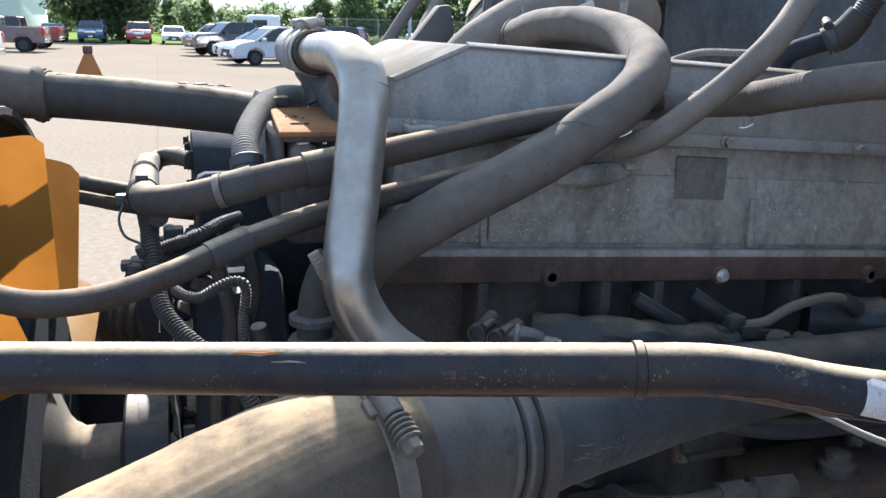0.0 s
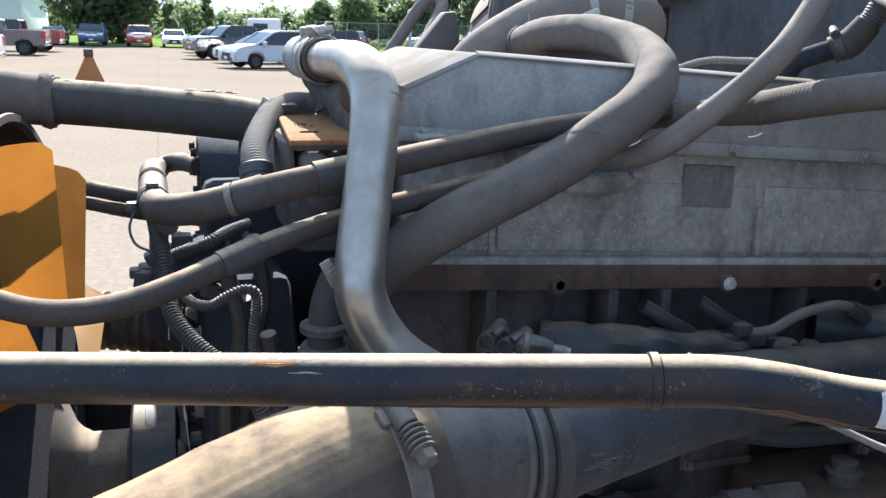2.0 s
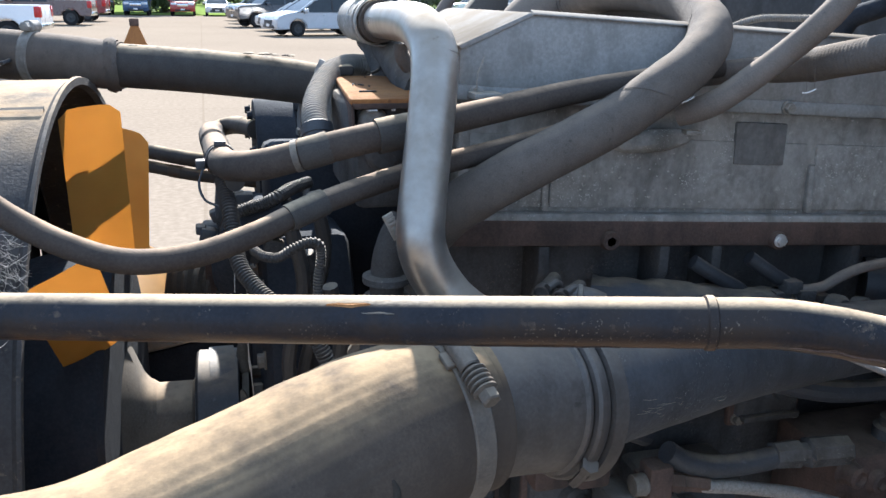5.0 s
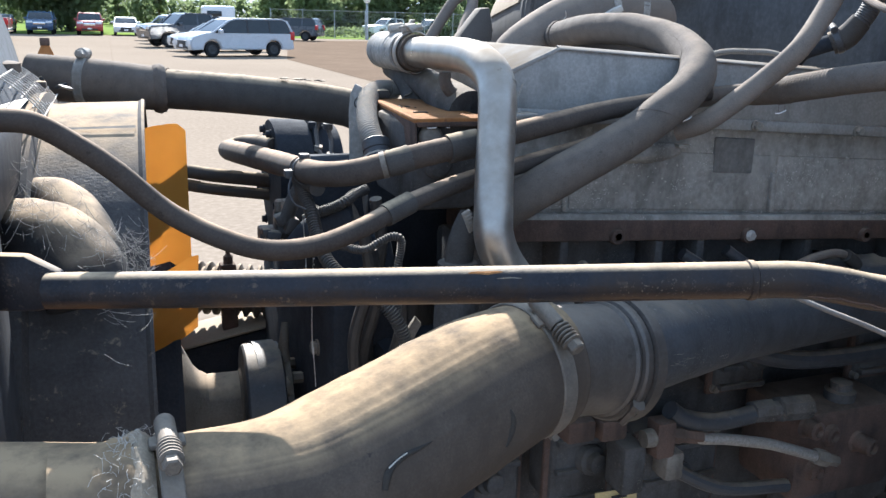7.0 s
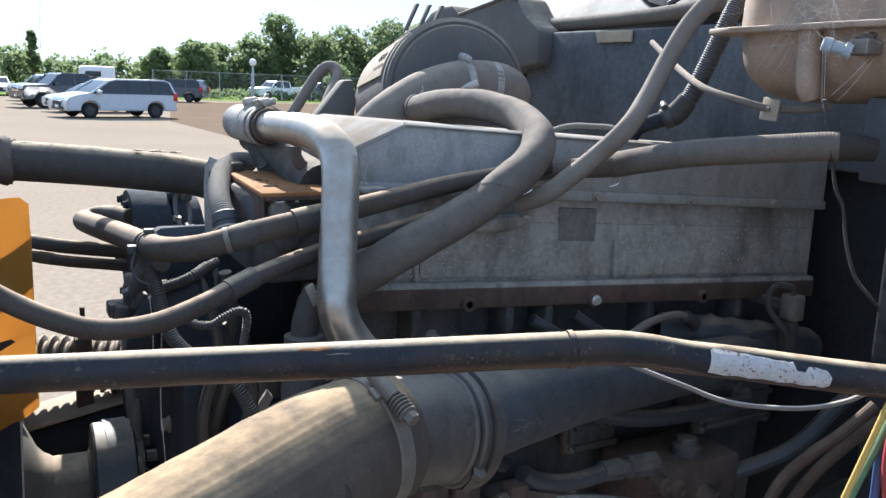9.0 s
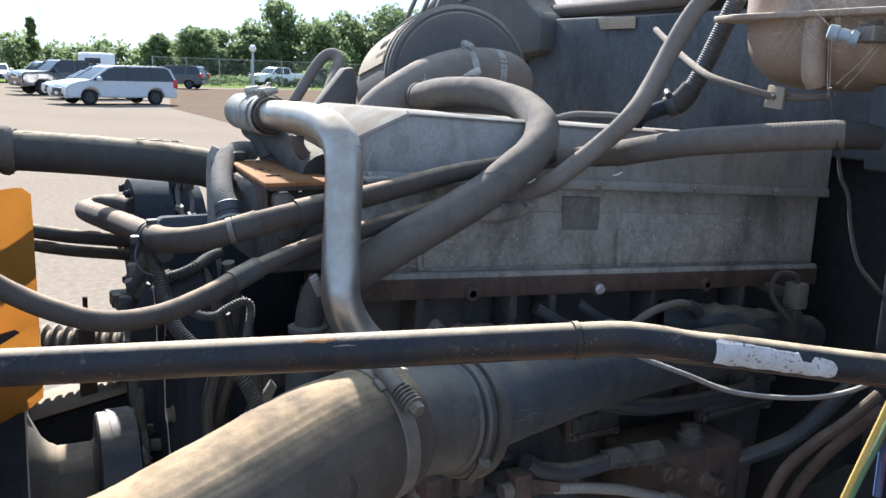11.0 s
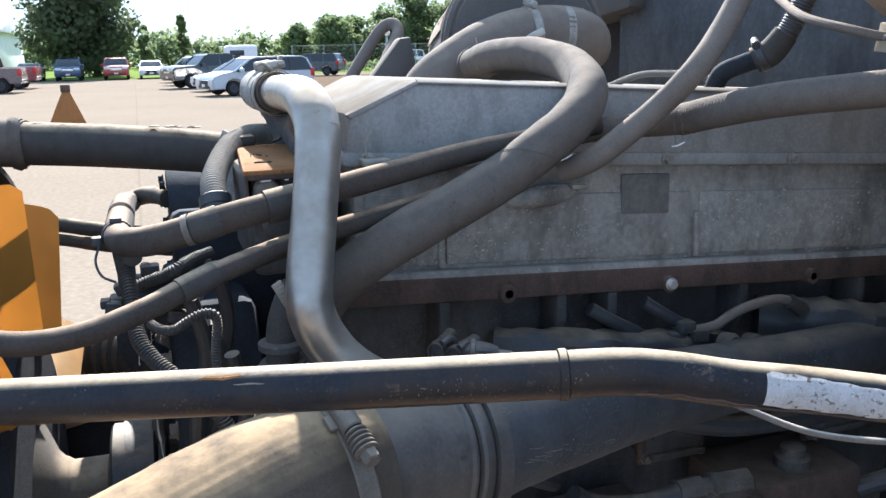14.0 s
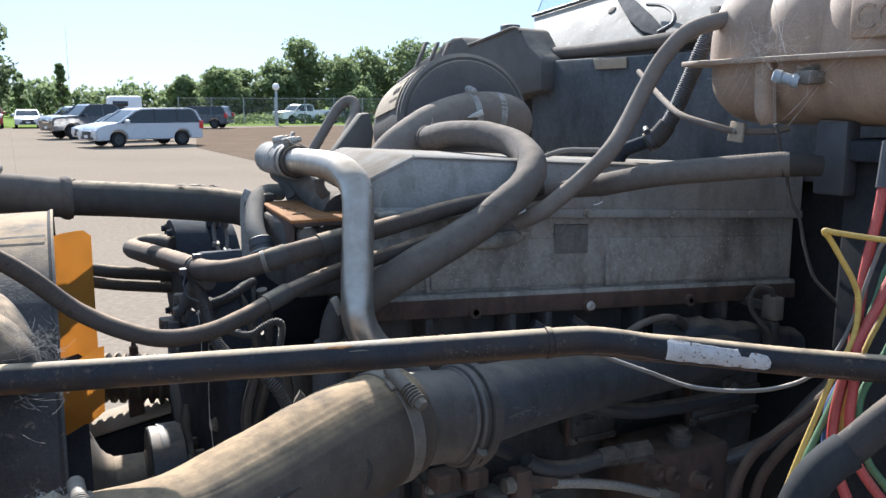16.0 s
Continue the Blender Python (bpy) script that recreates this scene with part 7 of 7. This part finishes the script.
# ---- truck frame under the engine ----
rail = thing("frame_rail", (0.3, 0.75, 0.75), "dark steel truck frame rail below the engine", "frame")
part("near_rail", box((-0.9, 0.78, 0.78), (2.0, 0.86, 1.02), 0.006), "block", rail)
part("far_rail", box((-0.9, 1.52, 0.78), (2.0, 1.60, 1.02), 0.006), "block", rail)
part("cross_tube", box((-0.5, 0.86, 0.82), (-0.42, 1.52, 0.98), 0.006), "block", rail)
side = thing("inner_fender", (0.8, 0.55, 0.9), "dark inner fender liner low beside the block", "fender")
part("liner", prism([(0.70, 0.35, 1.30), (1.12, 0.35, 1.45), (1.12, 0.75, 1.30), (0.70, 0.75, 1.20)], (0, 0, -0.02), 0.004), "block", side)


# ---- ground ----
def sheet(name, corners, z, mat, label, category, cuts=1):
    bm = bmesh.new()
    bm.faces.new([bm.verts.new((x, y, z)) for x, y in corners])
    return solo(name, bm, mat, label, category, kind="structure", smooth=0)


def concrete():
    m = material("worn_concrete", (0.212, 0.174, 0.136), (0.188, 0.154, 0.121), 0.95, 0, 0.18, 14, 0.1, 0, DUST, (0.165, 0.138, 0.110), 0.04, dist=0.01)
    nt = m.node_tree
    n, link = nt.nodes, nt.links.new
    b = n["Principled BSDF"]
    b.inputs["Specular IOR Level"].default_value = 0.0
    col = b.inputs["Base Color"].links[0].from_socket
    co, brick = n.new("ShaderNodeTexCoord"), n.new("ShaderNodeTexBrick")
    link(co.outputs["Object"], brick.inputs["Vector"])
    brick.inputs["Scale"].default_value, brick.inputs["Mortar Size"].default_value, brick.inputs["Brick Width"].default_value, brick.inputs["Row Height"].default_value = 1.0, 0.018, 6.0, 5.0
    brick.inputs["Color1"].default_value, brick.inputs["Color2"].default_value, brick.inputs["Mortar"].default_value = (1, 1, 1, 1), (0.95, 0.95, 0.95, 1), (0.84, 0.83, 0.81, 1)
    brick.offset = 0.0
    mul = n.new("ShaderNodeMix")
    mul.data_type, mul.blend_type = "RGBA", "MULTIPLY"
    mul.inputs[0].default_value = 0.8
    link(col, mul.inputs[6])
    link(brick.outputs["Color"], mul.inputs[7])
    link(mul.outputs[2], b.inputs["Base Color"])
    return m


M["concrete"] = concrete()
M["gravel"] = material("packed_gravel", (0.135, 0.100, 0.073), (0.108, 0.080, 0.059), 0.95, 0, 0.5, 12, 0.4, 0, DUST, (0.16, 0.125, 0.09), 0.1, dist=0.02)
for key in ("gravel", "grass"):
    M[key].node_tree.nodes["Principled BSDF"].inputs["Specular IOR Level"].default_value = 0.0
sheet("ground", [(-2500, -2500), (2500, -2500), (2500, 2500), (-2500, 2500)], 0.0, "concrete", "pale worn concrete yard reaching the horizon", "ground")
sheet("gravel_yard", [(7.4, 12.0), (7.3, 39.0), (9.4, 50.0), (12.2, 64.5), (14.0, 70.0), (30.0, 75.0), (110.0, 75.0), (110.0, 12.0)], 0.006, "gravel", "brown packed gravel yard beside the concrete", "ground")
sheet("grass_strip", [(-200, 78.0), (200, 76.0), (400, 600), (-400, 600)], 0.012, "grass", "sunlit mown grass beyond the yard", "grass")


# ---- foliage ----
def leaves(centres, count, size, rng):
    """Many small bent leaf clumps scattered through lumpy crowns. centres: rows of (x, y, z, rx, ry, rz)."""
    c = np.array(centres, float)
    vol = np.prod(c[:, 3:], axis=1)
    pick = rng.choice(len(c), count, p=vol / vol.sum())
    d = rng.normal(size=(count, 3))
    d /= np.linalg.norm(d, axis=1)[:, None]
    rad = rng.uniform(0.45, 1.0, count) ** 0.5 * (1 + 0.12 * rng.normal(size=count))
    p = c[pick, :3] + d * c[pick, 3:] * rad[:, None]
    a = rng.normal(size=(count, 3))
    a /= np.linalg.norm(a, axis=1)[:, None]
    b = np.cross(a, rng.normal(size=(count, 3)))
    b /= np.linalg.norm(b, axis=1)[:, None]
    s = size * rng.uniform(0.5, 1.3, count)[:, None]
    v = np.stack([p - a * s, p + b * s * 0.7 + a * s * 0.1, p + a * s, p - b * s * 0.7 - a * s * 0.15], 1).reshape(-1, 3)
    return v, np.arange(4 * count).reshape(-1, 4)


def leaf_mesh(name, centres, count, size, rng, mat):
    v, f = leaves(centres, count, size, rng)
    me = bpy.data.meshes.new(name)
    me.from_pydata(v.tolist(), [], f.tolist())
    me.materials.append(M[mat])
    return me


def tree(x, y, height, spread, mat, label, seed, base=0.15, count=2600, size=0.28, kind_shape="round"):
    rng = np.random.default_rng(seed)
    top = thing("tree", (x, y, 0), label, "tree", "trees round the yard")
    trunk = tube([(x, y, -0.1, 0.035 * height), (x + 0.1, y, height * 0.2, 0.026 * height), (x - 0.05, y + 0.1, height * 0.45, 0.018 * height), (x, y, height * 0.8, 0.006 * height)], 0.2, 10, 4)
    for k in range(7):
        a, z = rng.uniform(0, 6.28), height * rng.uniform(0.22, 0.6)
        q = spread * rng.uniform(0.5, 0.85)
        tube([(x, y, z, 0.010 * height), (x + q * 0.5 * math.cos(a), y + q * 0.5 * math.sin(a), z + height * 0.10, 0.006 * height), (x + q * math.cos(a), y + q * math.sin(a), z + height * 0.17, 0.002 * height)], 0.1, 6, 3, trunk)
    part("trunk", trunk, "bark", top)
    lumps = []
    for k in range(34):
        t = rng.uniform(0, 1)
        if kind_shape == "round":
            z = height * (base + (0.93 - base) * t)
            r = spread * math.sqrt(max(0.06, 1 - abs(2 * t - 0.9) ** 2.2)) * 0.72
        else:
            z = height * (base + (0.95 - base) * t)
            r = spread * (1 - t) * 0.8 + 0.1
        a, q = rng.uniform(0, 6.28), math.sqrt(rng.uniform(0, 1)) * r
        s = spread * rng.uniform(0.26, 0.42) * (1 if kind_shape == "round" else 0.6)
        lumps.append((q * math.cos(a), q * math.sin(a), z, s, s, s * 0.8))
    crown = new("crown", leaf_mesh("crown", lumps, count, size, rng, mat))
    crown.parent = top
    return top


tree(-3.3, 88.0, 11.0, 6.3, "leaf_dark", "broad dark oak tree with a dense rounded crown", 3, 0.10, 17000, 0.26)
tree(-19.5, 100.0, 14.5, 6.5, "leaf_dark", "tall dark tree behind the pale building", 4, 0.15, 4500, 0.40)
tree(-33.0, 96.0, 13.0, 7.0, "leaf_dark", "tall dark tree behind the pale building", 5, 0.15, 4000, 0.40)
tree(6.5, 126.0, 7.2, 1.7, "leaf", "slim dark spruce above the far hedge", 6, 0.06, 1500, 0.30, "cone")
tree(1.5, 128.0, 6.2, 1.6, "leaf", "slim dark spruce above the far hedge", 7, 0.06, 1300, 0.30, "cone")
for i, (x, y, h, s) in enumerate(((23.5, 108, 7.2, 2.8), (27.0, 112, 7.0, 2.8), (31.0, 110, 7.6, 3.2), (35.0, 112, 11.8, 3.6), (39.5, 108, 9.2, 3.8), (44.5, 112, 10.6, 4.2), (50.0, 110, 11.5, 4.4), (56.0, 112, 11.8, 4.6), (63.0, 114, 12.0, 5.0), (20.2, 112, 6.0, 2.2), (71.0, 112, 12.5, 5.0))):
    tree(x, y, h * 0.85, s * 1.35, "leaf", "leafy green tree in a row beyond the fence", 20 + i, 0.10, 5200, 0.27)
tree(32.5, 84.0, 3.6, 2.0, "leaf", "bright green bush beside the fence", 50, 0.02, 1200, 0.22)
rng = np.random.default_rng(77)
hedge = []
for k in range(150):
    x = -60 + k * 0.62 + rng.uniform(-0.4, 0.4)
    h = 2.3 + 0.8 * noise.noise((x * 0.13, 0, 0)) + rng.uniform(-0.3, 0.6)
    hedge.append((x, 140 + rng.uniform(-4, 4), h * 0.75 + 0.5, 1.6, 1.6, h * 0.95))
tagged(new("far_woods", leaf_mesh("far_woods", hedge, 15000, 0.40, rng, "leaf")), "long hazy belt of far green trees", "woods", kind="stuff")
rng = np.random.default_rng(78)
hedge = [(40 + k * 1.3, 150 + rng.uniform(-4, 4), 3.5 + rng.uniform(-0.5, 1.5), 2.2, 2.2, 4.0) for k in range(90)]
tagged(new("far_woods", leaf_mesh("far_woods", hedge, 9000, 0.55, rng, "leaf")), "long hazy belt of far green trees", "woods", kind="stuff")
rng = np.random.default_rng(79)
hedge = [(16 + k * 0.8, 84 + rng.uniform(-1, 1), 0.5, 0.8, 0.6, 0.5) for k in range(24)]
tagged(new("low_shrubs", leaf_mesh("low_shrubs", hedge, 2500, 0.14, rng, "leaf")), "low weeds and shrubs along the fence foot", "shrubs", kind="stuff")


# ---- buildings, fence, poles ----
hall = thing("metal_hall", (-30, 100, 0), "long pale metal hall with shallow roof", "building")
part("wall", box((-62, 96, 0), (-12.6, 118, 4.6), 0.05), "wall", hall)
part("roof", prism([(-62.5, 95.4, 4.6), (-62.5, 107, 6.0), (-62.5, 118.6, 4.6), (-62.5, 118.6, 4.45), (-62.5, 95.4, 4.45)], (50.4, 0, 0), 0.02), "roof", hall)
for x in (-55, -47, -39, -31):
    part("window", box((x, 95.93, 1.8), (x + 5, 96.05, 3.6), 0.02), "glass_far", hall)
part("door", box((-22, 95.92, 0.02), (-18, 96.05, 3.4), 0.03), "roof", hall)
fence = thing("fence", (22, 79, 0), "grey chain-link fence with round posts", "fence")
for k in range(14):
    part("post", lathe((13.5 + 2.9 * k, 79.2, 0), (0, 0, 1), [(0, 0.04), (2.5, 0.04), (2.55, 0.02)], 8), "galv", fence)
part("top_rail", tube([(13.5, 79.2, 2.45), (51.2, 79.2, 2.45)], 0.025, 6, 1), "galv", fence)
wire = bmesh.new()
for k in range(300):
    x = 13.5 + 0.125 * k
    for s in (-1, 1):
        tube([(x, 79.2, 0.05), (min(51.2, max(13.5, x + s * 1.2)), 79.2, 2.42)], 0.004, 3, 1, wire, ends=False)
part("chain_link", wire, "galv", fence, smooth=0)
for x, y, h in ((21.6, 76.5, 3.5), (36.0, 80.0, 4.6)):
    pole = thing("yard_lamp", (x, y, 0), "grey yard lamp post with white globe", "street lamp", "yard lamps")
    part("post", lathe((x, y, 0), (0, 0, 1), [(0, 0.16), (0.3, 0.14), (h - 0.4, 0.10), (h - 0.3, 0.06)], 12), "galv", pole)
    part("globe", lathe((x, y, h - 0.35), (0, 0, 1), [(0, 0.10), (0.1, 0.26), (0.3, 0.33), (0.52, 0.24), (0.62, 0.05)], 16), "label", pole)
utility = thing("radio_mast", (9.6, 160, 0), "thin distant radio mast", "mast")
part("pole", lathe((9.6, 160, 0), (0, 0, 1), [(0, 0.05), (14.5, 0.02)], 6), "galv", utility)


marker = thing("steel_marker", (-1.35, 20.0, 0), "rusty triangular steel plate stand on the concrete", "barrier")
part("plate", prism([(-1.95, 20.0, 0.0), (-0.80, 20.0, 0.0), (-1.26, 20.0, 1.18), (-1.40, 20.0, 1.18)], (0, 0.05, 0), 0.01), "rust", marker)
part("brace", prism([(-1.36, 20.05, 0.9), (-1.36, 20.05, 0.0), (-1.36, 20.75, 0.0)], (0.06, 0, 0), 0.006), "rust_dark", marker)
part("cap", box((-1.43, 19.97, 1.15), (-1.24, 20.08, 1.31), 0.02), "rust_dark", marker)


# ---- parked vehicles ----
KINDS = {
    "minivan": dict(w=1.98, wheel=0.345, axles=(1.56, -1.52), belt=1.02,
                    low=[(2.52, 0.30), (2.60, 0.48), (2.58, 0.70), (2.46, 0.86), (2.05, 1.00), (1.45, 1.10), (-2.48, 1.08), (-2.55, 0.90), (-2.58, 0.50), (-2.50, 0.32)],
                    top=[(1.52, 1.06), (0.62, 1.62), (0.30, 1.70), (-2.05, 1.72), (-2.28, 1.62), (-2.52, 1.06)], pillars=(0.95, -0.22, -1.35, -2.30)),
    "suv": dict(w=1.95, wheel=0.37, axles=(1.45, -1.42), belt=1.10,
                low=[(2.36, 0.34), (2.45, 0.52), (2.44, 0.95), (2.30, 1.08), (1.25, 1.16), (-2.30, 1.16), (-2.40, 0.95), (-2.42, 0.55), (-2.34, 0.36)],
                top=[(1.32, 1.13), (0.72, 1.66), (0.50, 1.74), (-1.95, 1.74), (-2.10, 1.66), (-2.34, 1.13)], pillars=(0.95, -0.1, -1.15, -2.10)),
    "sedan": dict(w=1.85, wheel=0.33, axles=(1.38, -1.38), belt=0.92,
                  low=[(2.30, 0.28), (2.38, 0.45), (2.36, 0.66), (2.15, 0.80), (1.05, 0.97), (-1.65, 1.00), (-2.30, 0.96), (-2.38, 0.75), (-2.36, 0.42), (-2.26, 0.30)],
                  top=[(1.12, 0.95), (0.35, 1.38), (0.10, 1.45), (-0.85, 1.45), (-1.10, 1.38), (-1.75, 0.98)], pillars=(0.68, -0.35, -1.35)),
    "pickup": dict(w=2.02, wheel=0.41, axles=(1.85, -1.80), belt=1.18,
                   low=[(2.85, 0.45), (2.95, 0.62), (2.94, 1.08), (2.80, 1.18), (1.45, 1.28), (-0.80, 1.28), (-0.84, 1.34), (-2.88, 1.34), (-2.92, 1.10), (-2.92, 0.62), (-2.82, 0.50)],
                   top=[(1.52, 1.24), (0.95, 1.78), (0.75, 1.88), (-0.50, 1.89), (-0.68, 1.82), (-0.78, 1.24)], pillars=(1.15, 0.12, -0.70)),
}


def vehicle(name, kind, colour, label, at, heading, group="parked vehicles"):
    k = KINDS[kind]
    hw, r = k["w"] / 2, k["wheel"]
    turn = Matrix.Translation((*at, 0.006)) @ Matrix.Rotation(heading, 4, "Z")
    top = thing(name, (0, 0, 0), label, "car" if kind != "pickup" else "pickup truck", group)
    body_paint = paint(f"{name}_paint", colour)
    low_pts = k["low"]
    front, rear = low_pts[0], low_pts[-1]
    under = []
    for ax in sorted(k["axles"]):
        arch = [(ax + (r + 0.07) * math.cos(a), r + (r + 0.07) * math.sin(a)) for a in np.linspace(math.pi + 0.05, -0.05, 11)]
        under += [(x, max(z, rear[1])) for x, z in arch]
    poly = [*low_pts, *under]
    bm = prism([(x, -hw, z) for x, z in poly], (0, 2 * hw, 0), 0)
    for vert in bm.verts:
        if vert.co.z > 0.75:
            vert.co.y *= 1 - 0.06 * (vert.co.z - 0.75)
    bmesh.ops.bevel(bm, geom=[e for e in bm.edges if abs(e.verts[0].co.y - e.verts[1].co.y) < 0.05], offset=0.05, segments=2, affect="EDGES")
    body = part("body", bm, body_paint, top, smooth=50)
    g = k["top"]
    cab = bmesh.new()
    rings = []
    for y, s in ((-hw * 0.955, 0), (-hw * 0.80, 1), (hw * 0.80, 1), (hw * 0.955, 0)):
        rings.append([(x, y, z if (s or z < k["belt"] + 0.2) else z) for x, z in g])
    zb = min(z for _, z in g)
    zt = max(z for _, z in g)
    rows = [[(x, sgn * hw * (0.955 - 0.16 * (z - zb) / (zt - zb)), z) for x, z in g] for sgn in (-1, 1)]
    rings_to_bm(cab, rows)
    glazing = part("glazing", cab, "glass_far", body, "dark tinted glass")
    roof_pts = [p for p in g if p[1] > zb + 0.78 * (zt - zb)]
    roof = bmesh.new()
    rows = [[(x, sgn * (hw * (0.955 - 0.16 * (z - zb) / (zt - zb)) + 0.012), z + 0.012) for x, z in roof_pts] + [(x, sgn * (hw * (0.955 - 0.16 * (z - zb) / (zt - zb)) + 0.012), z - 0.05) for x, z in roof_pts[::-1]] for sgn in (-1, 1)]
    rings_to_bm(roof, rows)
    part("roof", roof, body_paint, body)
    for i, px in enumerate((g[0], g[-1])):
        q = g[1] if i == 0 else g[-2]
        for sgn in (-1, 1):
            y0, y1 = sgn * hw * 0.958, sgn * hw * (0.955 - 0.16 * (q[1] - zb) / (zt - zb)) + sgn * 0.004
            part("pillar", tube([(px[0], y0, px[1]), (q[0], y1, q[1])], 0.05, 6, 1), body_paint, body)
    for x in k["pillars"][1:-1] if kind != "pickup" else k["pillars"][1:]:
        for sgn in (-1, 1):
            part("pillar", prism([(x - 0.05, sgn * (hw * 0.955 - 0.004), zb), (x + 0.05, sgn * (hw * 0.955 - 0.004), zb), (x + 0.03, sgn * hw * 0.80, zt - 0.03), (x - 0.03, sgn * hw * 0.80, zt - 0.03)], (0, sgn * 0.014, 0), 0), "trim" if kind == "minivan" else body_paint, body)
    for ax in k["axles"]:
        for sgn in (-1, 1):
            tyre = part("wheel", lathe((ax, sgn * (hw - 0.21), r), (0, sgn, 0), [(0, r * 0.6), (0, r * 0.95), (0.03, r), (0.18, r), (0.205, r * 0.94), (0.205, r * 0.66), (0.18, r * 0.62)], 28, cap=False), "rubber_tire", top)
            part("rim", lathe((ax, sgn * (hw - 0.06), r), (0, sgn, 0), [(0, r * 0.63), (0.03, r * 0.63), (0.035, r * 0.5), (0.015, r * 0.42), (0.02, r * 0.16), (0.04, r * 0.1)], 20), "rim", tyre)
    fx, fz = low_pts[2][0], low_pts[2][1]
    for sgn in (-1, 1):
        part("headlight", box((fx - 0.34, sgn * hw * 0.70 - 0.22, fz - 0.10), (fx + 0.015, sgn * hw * 0.70 + 0.22, fz + 0.08), 0.03), "lamp_clear", body)
        part("tail_light", box((rear[0] - 0.12, sgn * hw * 0.88 - 0.12, k["belt"] - 0.25), (rear[0] + 0.10, sgn * hw * 0.88 + 0.12, k["belt"] + 0.12), 0.02), "lamp_red", body)
        part("mirror", box((g[0][0] - 0.42, sgn * (hw + 0.10) - 0.10, k["belt"] + 0.03), (g[0][0] - 0.22, sgn * (hw + 0.10) + 0.10, k["belt"] + 0.20), 0.03), body_paint, body)
        for x in (k["pillars"][0] - 0.7, k["pillars"][0] - 1.7):
            part("door_handle", box((x - 0.08, sgn * (hw * 0.975) - 0.02, k["belt"] - 0.10), (x + 0.08, sgn * (hw * 0.975) + 0.03, k["belt"] - 0.06), 0.008), body_paint, body)
    part("grille", box((fx - 0.10, -hw * 0.45, fz - 0.22), (fx + 0.03, hw * 0.45, fz + 0.02), 0.03), "chrome" if kind in ("pickup", "suv") else "trim", body)
    part("lower_intake", box((front[0] - 0.08, -hw * 0.6, front[1] + 0.05), (front[0] + 0.09, hw * 0.6, front[1] + 0.20), 0.03), "trim", body)
    part("rear_bumper", box((rear[0] - 0.14, -hw * 0.9, rear[1] + 0.02), (rear[0] + 0.2, hw * 0.9, rear[1] + 0.22), 0.03), "chrome" if kind == "pickup" else body_paint, body)
    part("number_plate", box((front[0] + 0.085, -0.16, front[1] + 0.12), (front[0] + 0.105, 0.16, front[1] + 0.24), 0.004), "label", body)
    for ob in (top,):
        ob.matrix_world = turn
    return top


van_turn = math.atan2(40.39 - 41.40, 4.09 - 7.03)
c, s = math.cos(van_turn), math.sin(van_turn)
mid = ((4.09 + 7.03) / 2 - s * -0.0 - 0.16, (40.39 + 41.40) / 2 + 0.94)
vehicle("minivan", "minivan", (0.40, 0.42, 0.45), "white minivan with dark side glass parked on the concrete", mid, van_turn)
vehicle("sedan", "sedan", (0.42, 0.44, 0.46), "silver saloon car parked beside the minivan", (5.25, 47.2), van_turn)
vehicle("suv", "suv", (0.012, 0.013, 0.015), "black estate car with chrome grille in the row", (4.4, 58.3), van_turn)
vehicle("pickup", "pickup", (0.025, 0.032, 0.045), "dark blue pickup truck with chrome grille in the row", (4.5, 52.6), van_turn)
vehicle("suv", "suv", (0.40, 0.42, 0.45), "silver estate car at the far end of the row", (4.3, 64.6), van_turn)
face = -math.pi / 2
vehicle("suv", "suv", (0.30, 0.035, 0.03), "red estate car facing the yard on the far side", (-1.4, 77.5), face)
vehicle("sedan", "sedan", (0.50, 0.51, 0.52), "silver saloon car facing the yard on the far side", (1.3, 77.5), face)
vehicle("suv", "suv", (0.04, 0.075, 0.14), "blue estate car facing the yard on the far side", (-5.0, 77.5), face)
vehicle("sedan", "sedan", (0.16, 0.18, 0.20), "grey saloon car facing the yard on the far side", (-8.0, 78.5), face)
vehicle("pickup", "pickup", (0.72, 0.73, 0.75), "white pickup truck with dark rear glass", (-8.2, 34.6), math.pi - 0.05)
vehicle("pickup", "pickup", (0.11, 0.065, 0.055), "brown pickup truck with chrome bumper", (-8.7, 54.0), math.pi - 0.05)
vehicle("pickup", "pickup", (0.16, 0.03, 0.03), "dark red pickup truck beyond the brown one", (-8.6, 60.6), math.pi - 0.05)
vehicle("pickup", "pickup", (0.68, 0.69, 0.70), "white work truck beyond the fence", (26.5, 84.5), math.pi + 0.3)
vehicle("pickup", "pickup", (0.12, 0.13, 0.14), "dark work truck beyond the fence", (31.5, 85.5), math.pi + 0.2)
vehicle("suv", "suv", (0.035, 0.04, 0.05), "dark delivery van at the edge of the gravel", (13.8, 71.0), 2.6)
trailer = thing("camper_trailer", (10.6, 76, 0), "white camper trailer with rounded roof", "trailer")
part("body", box((7.3, 75.0, 0.9), (9.9, 77.2, 2.55), 0.25, segs=4), "wall", trailer)
part("window", box((7.6, 74.97, 1.7), (8.8, 75.05, 2.15), 0.05), "glass_far", trailer)
for x in (8.3, 9.2):
    part("wheel", lathe((x, 75.05, 0.34), (0, -1, 0), [(-0.2, 0.2), (-0.2, 0.33), (0, 0.33), (0, 0.2)], 20), "rubber_tire", trailer)
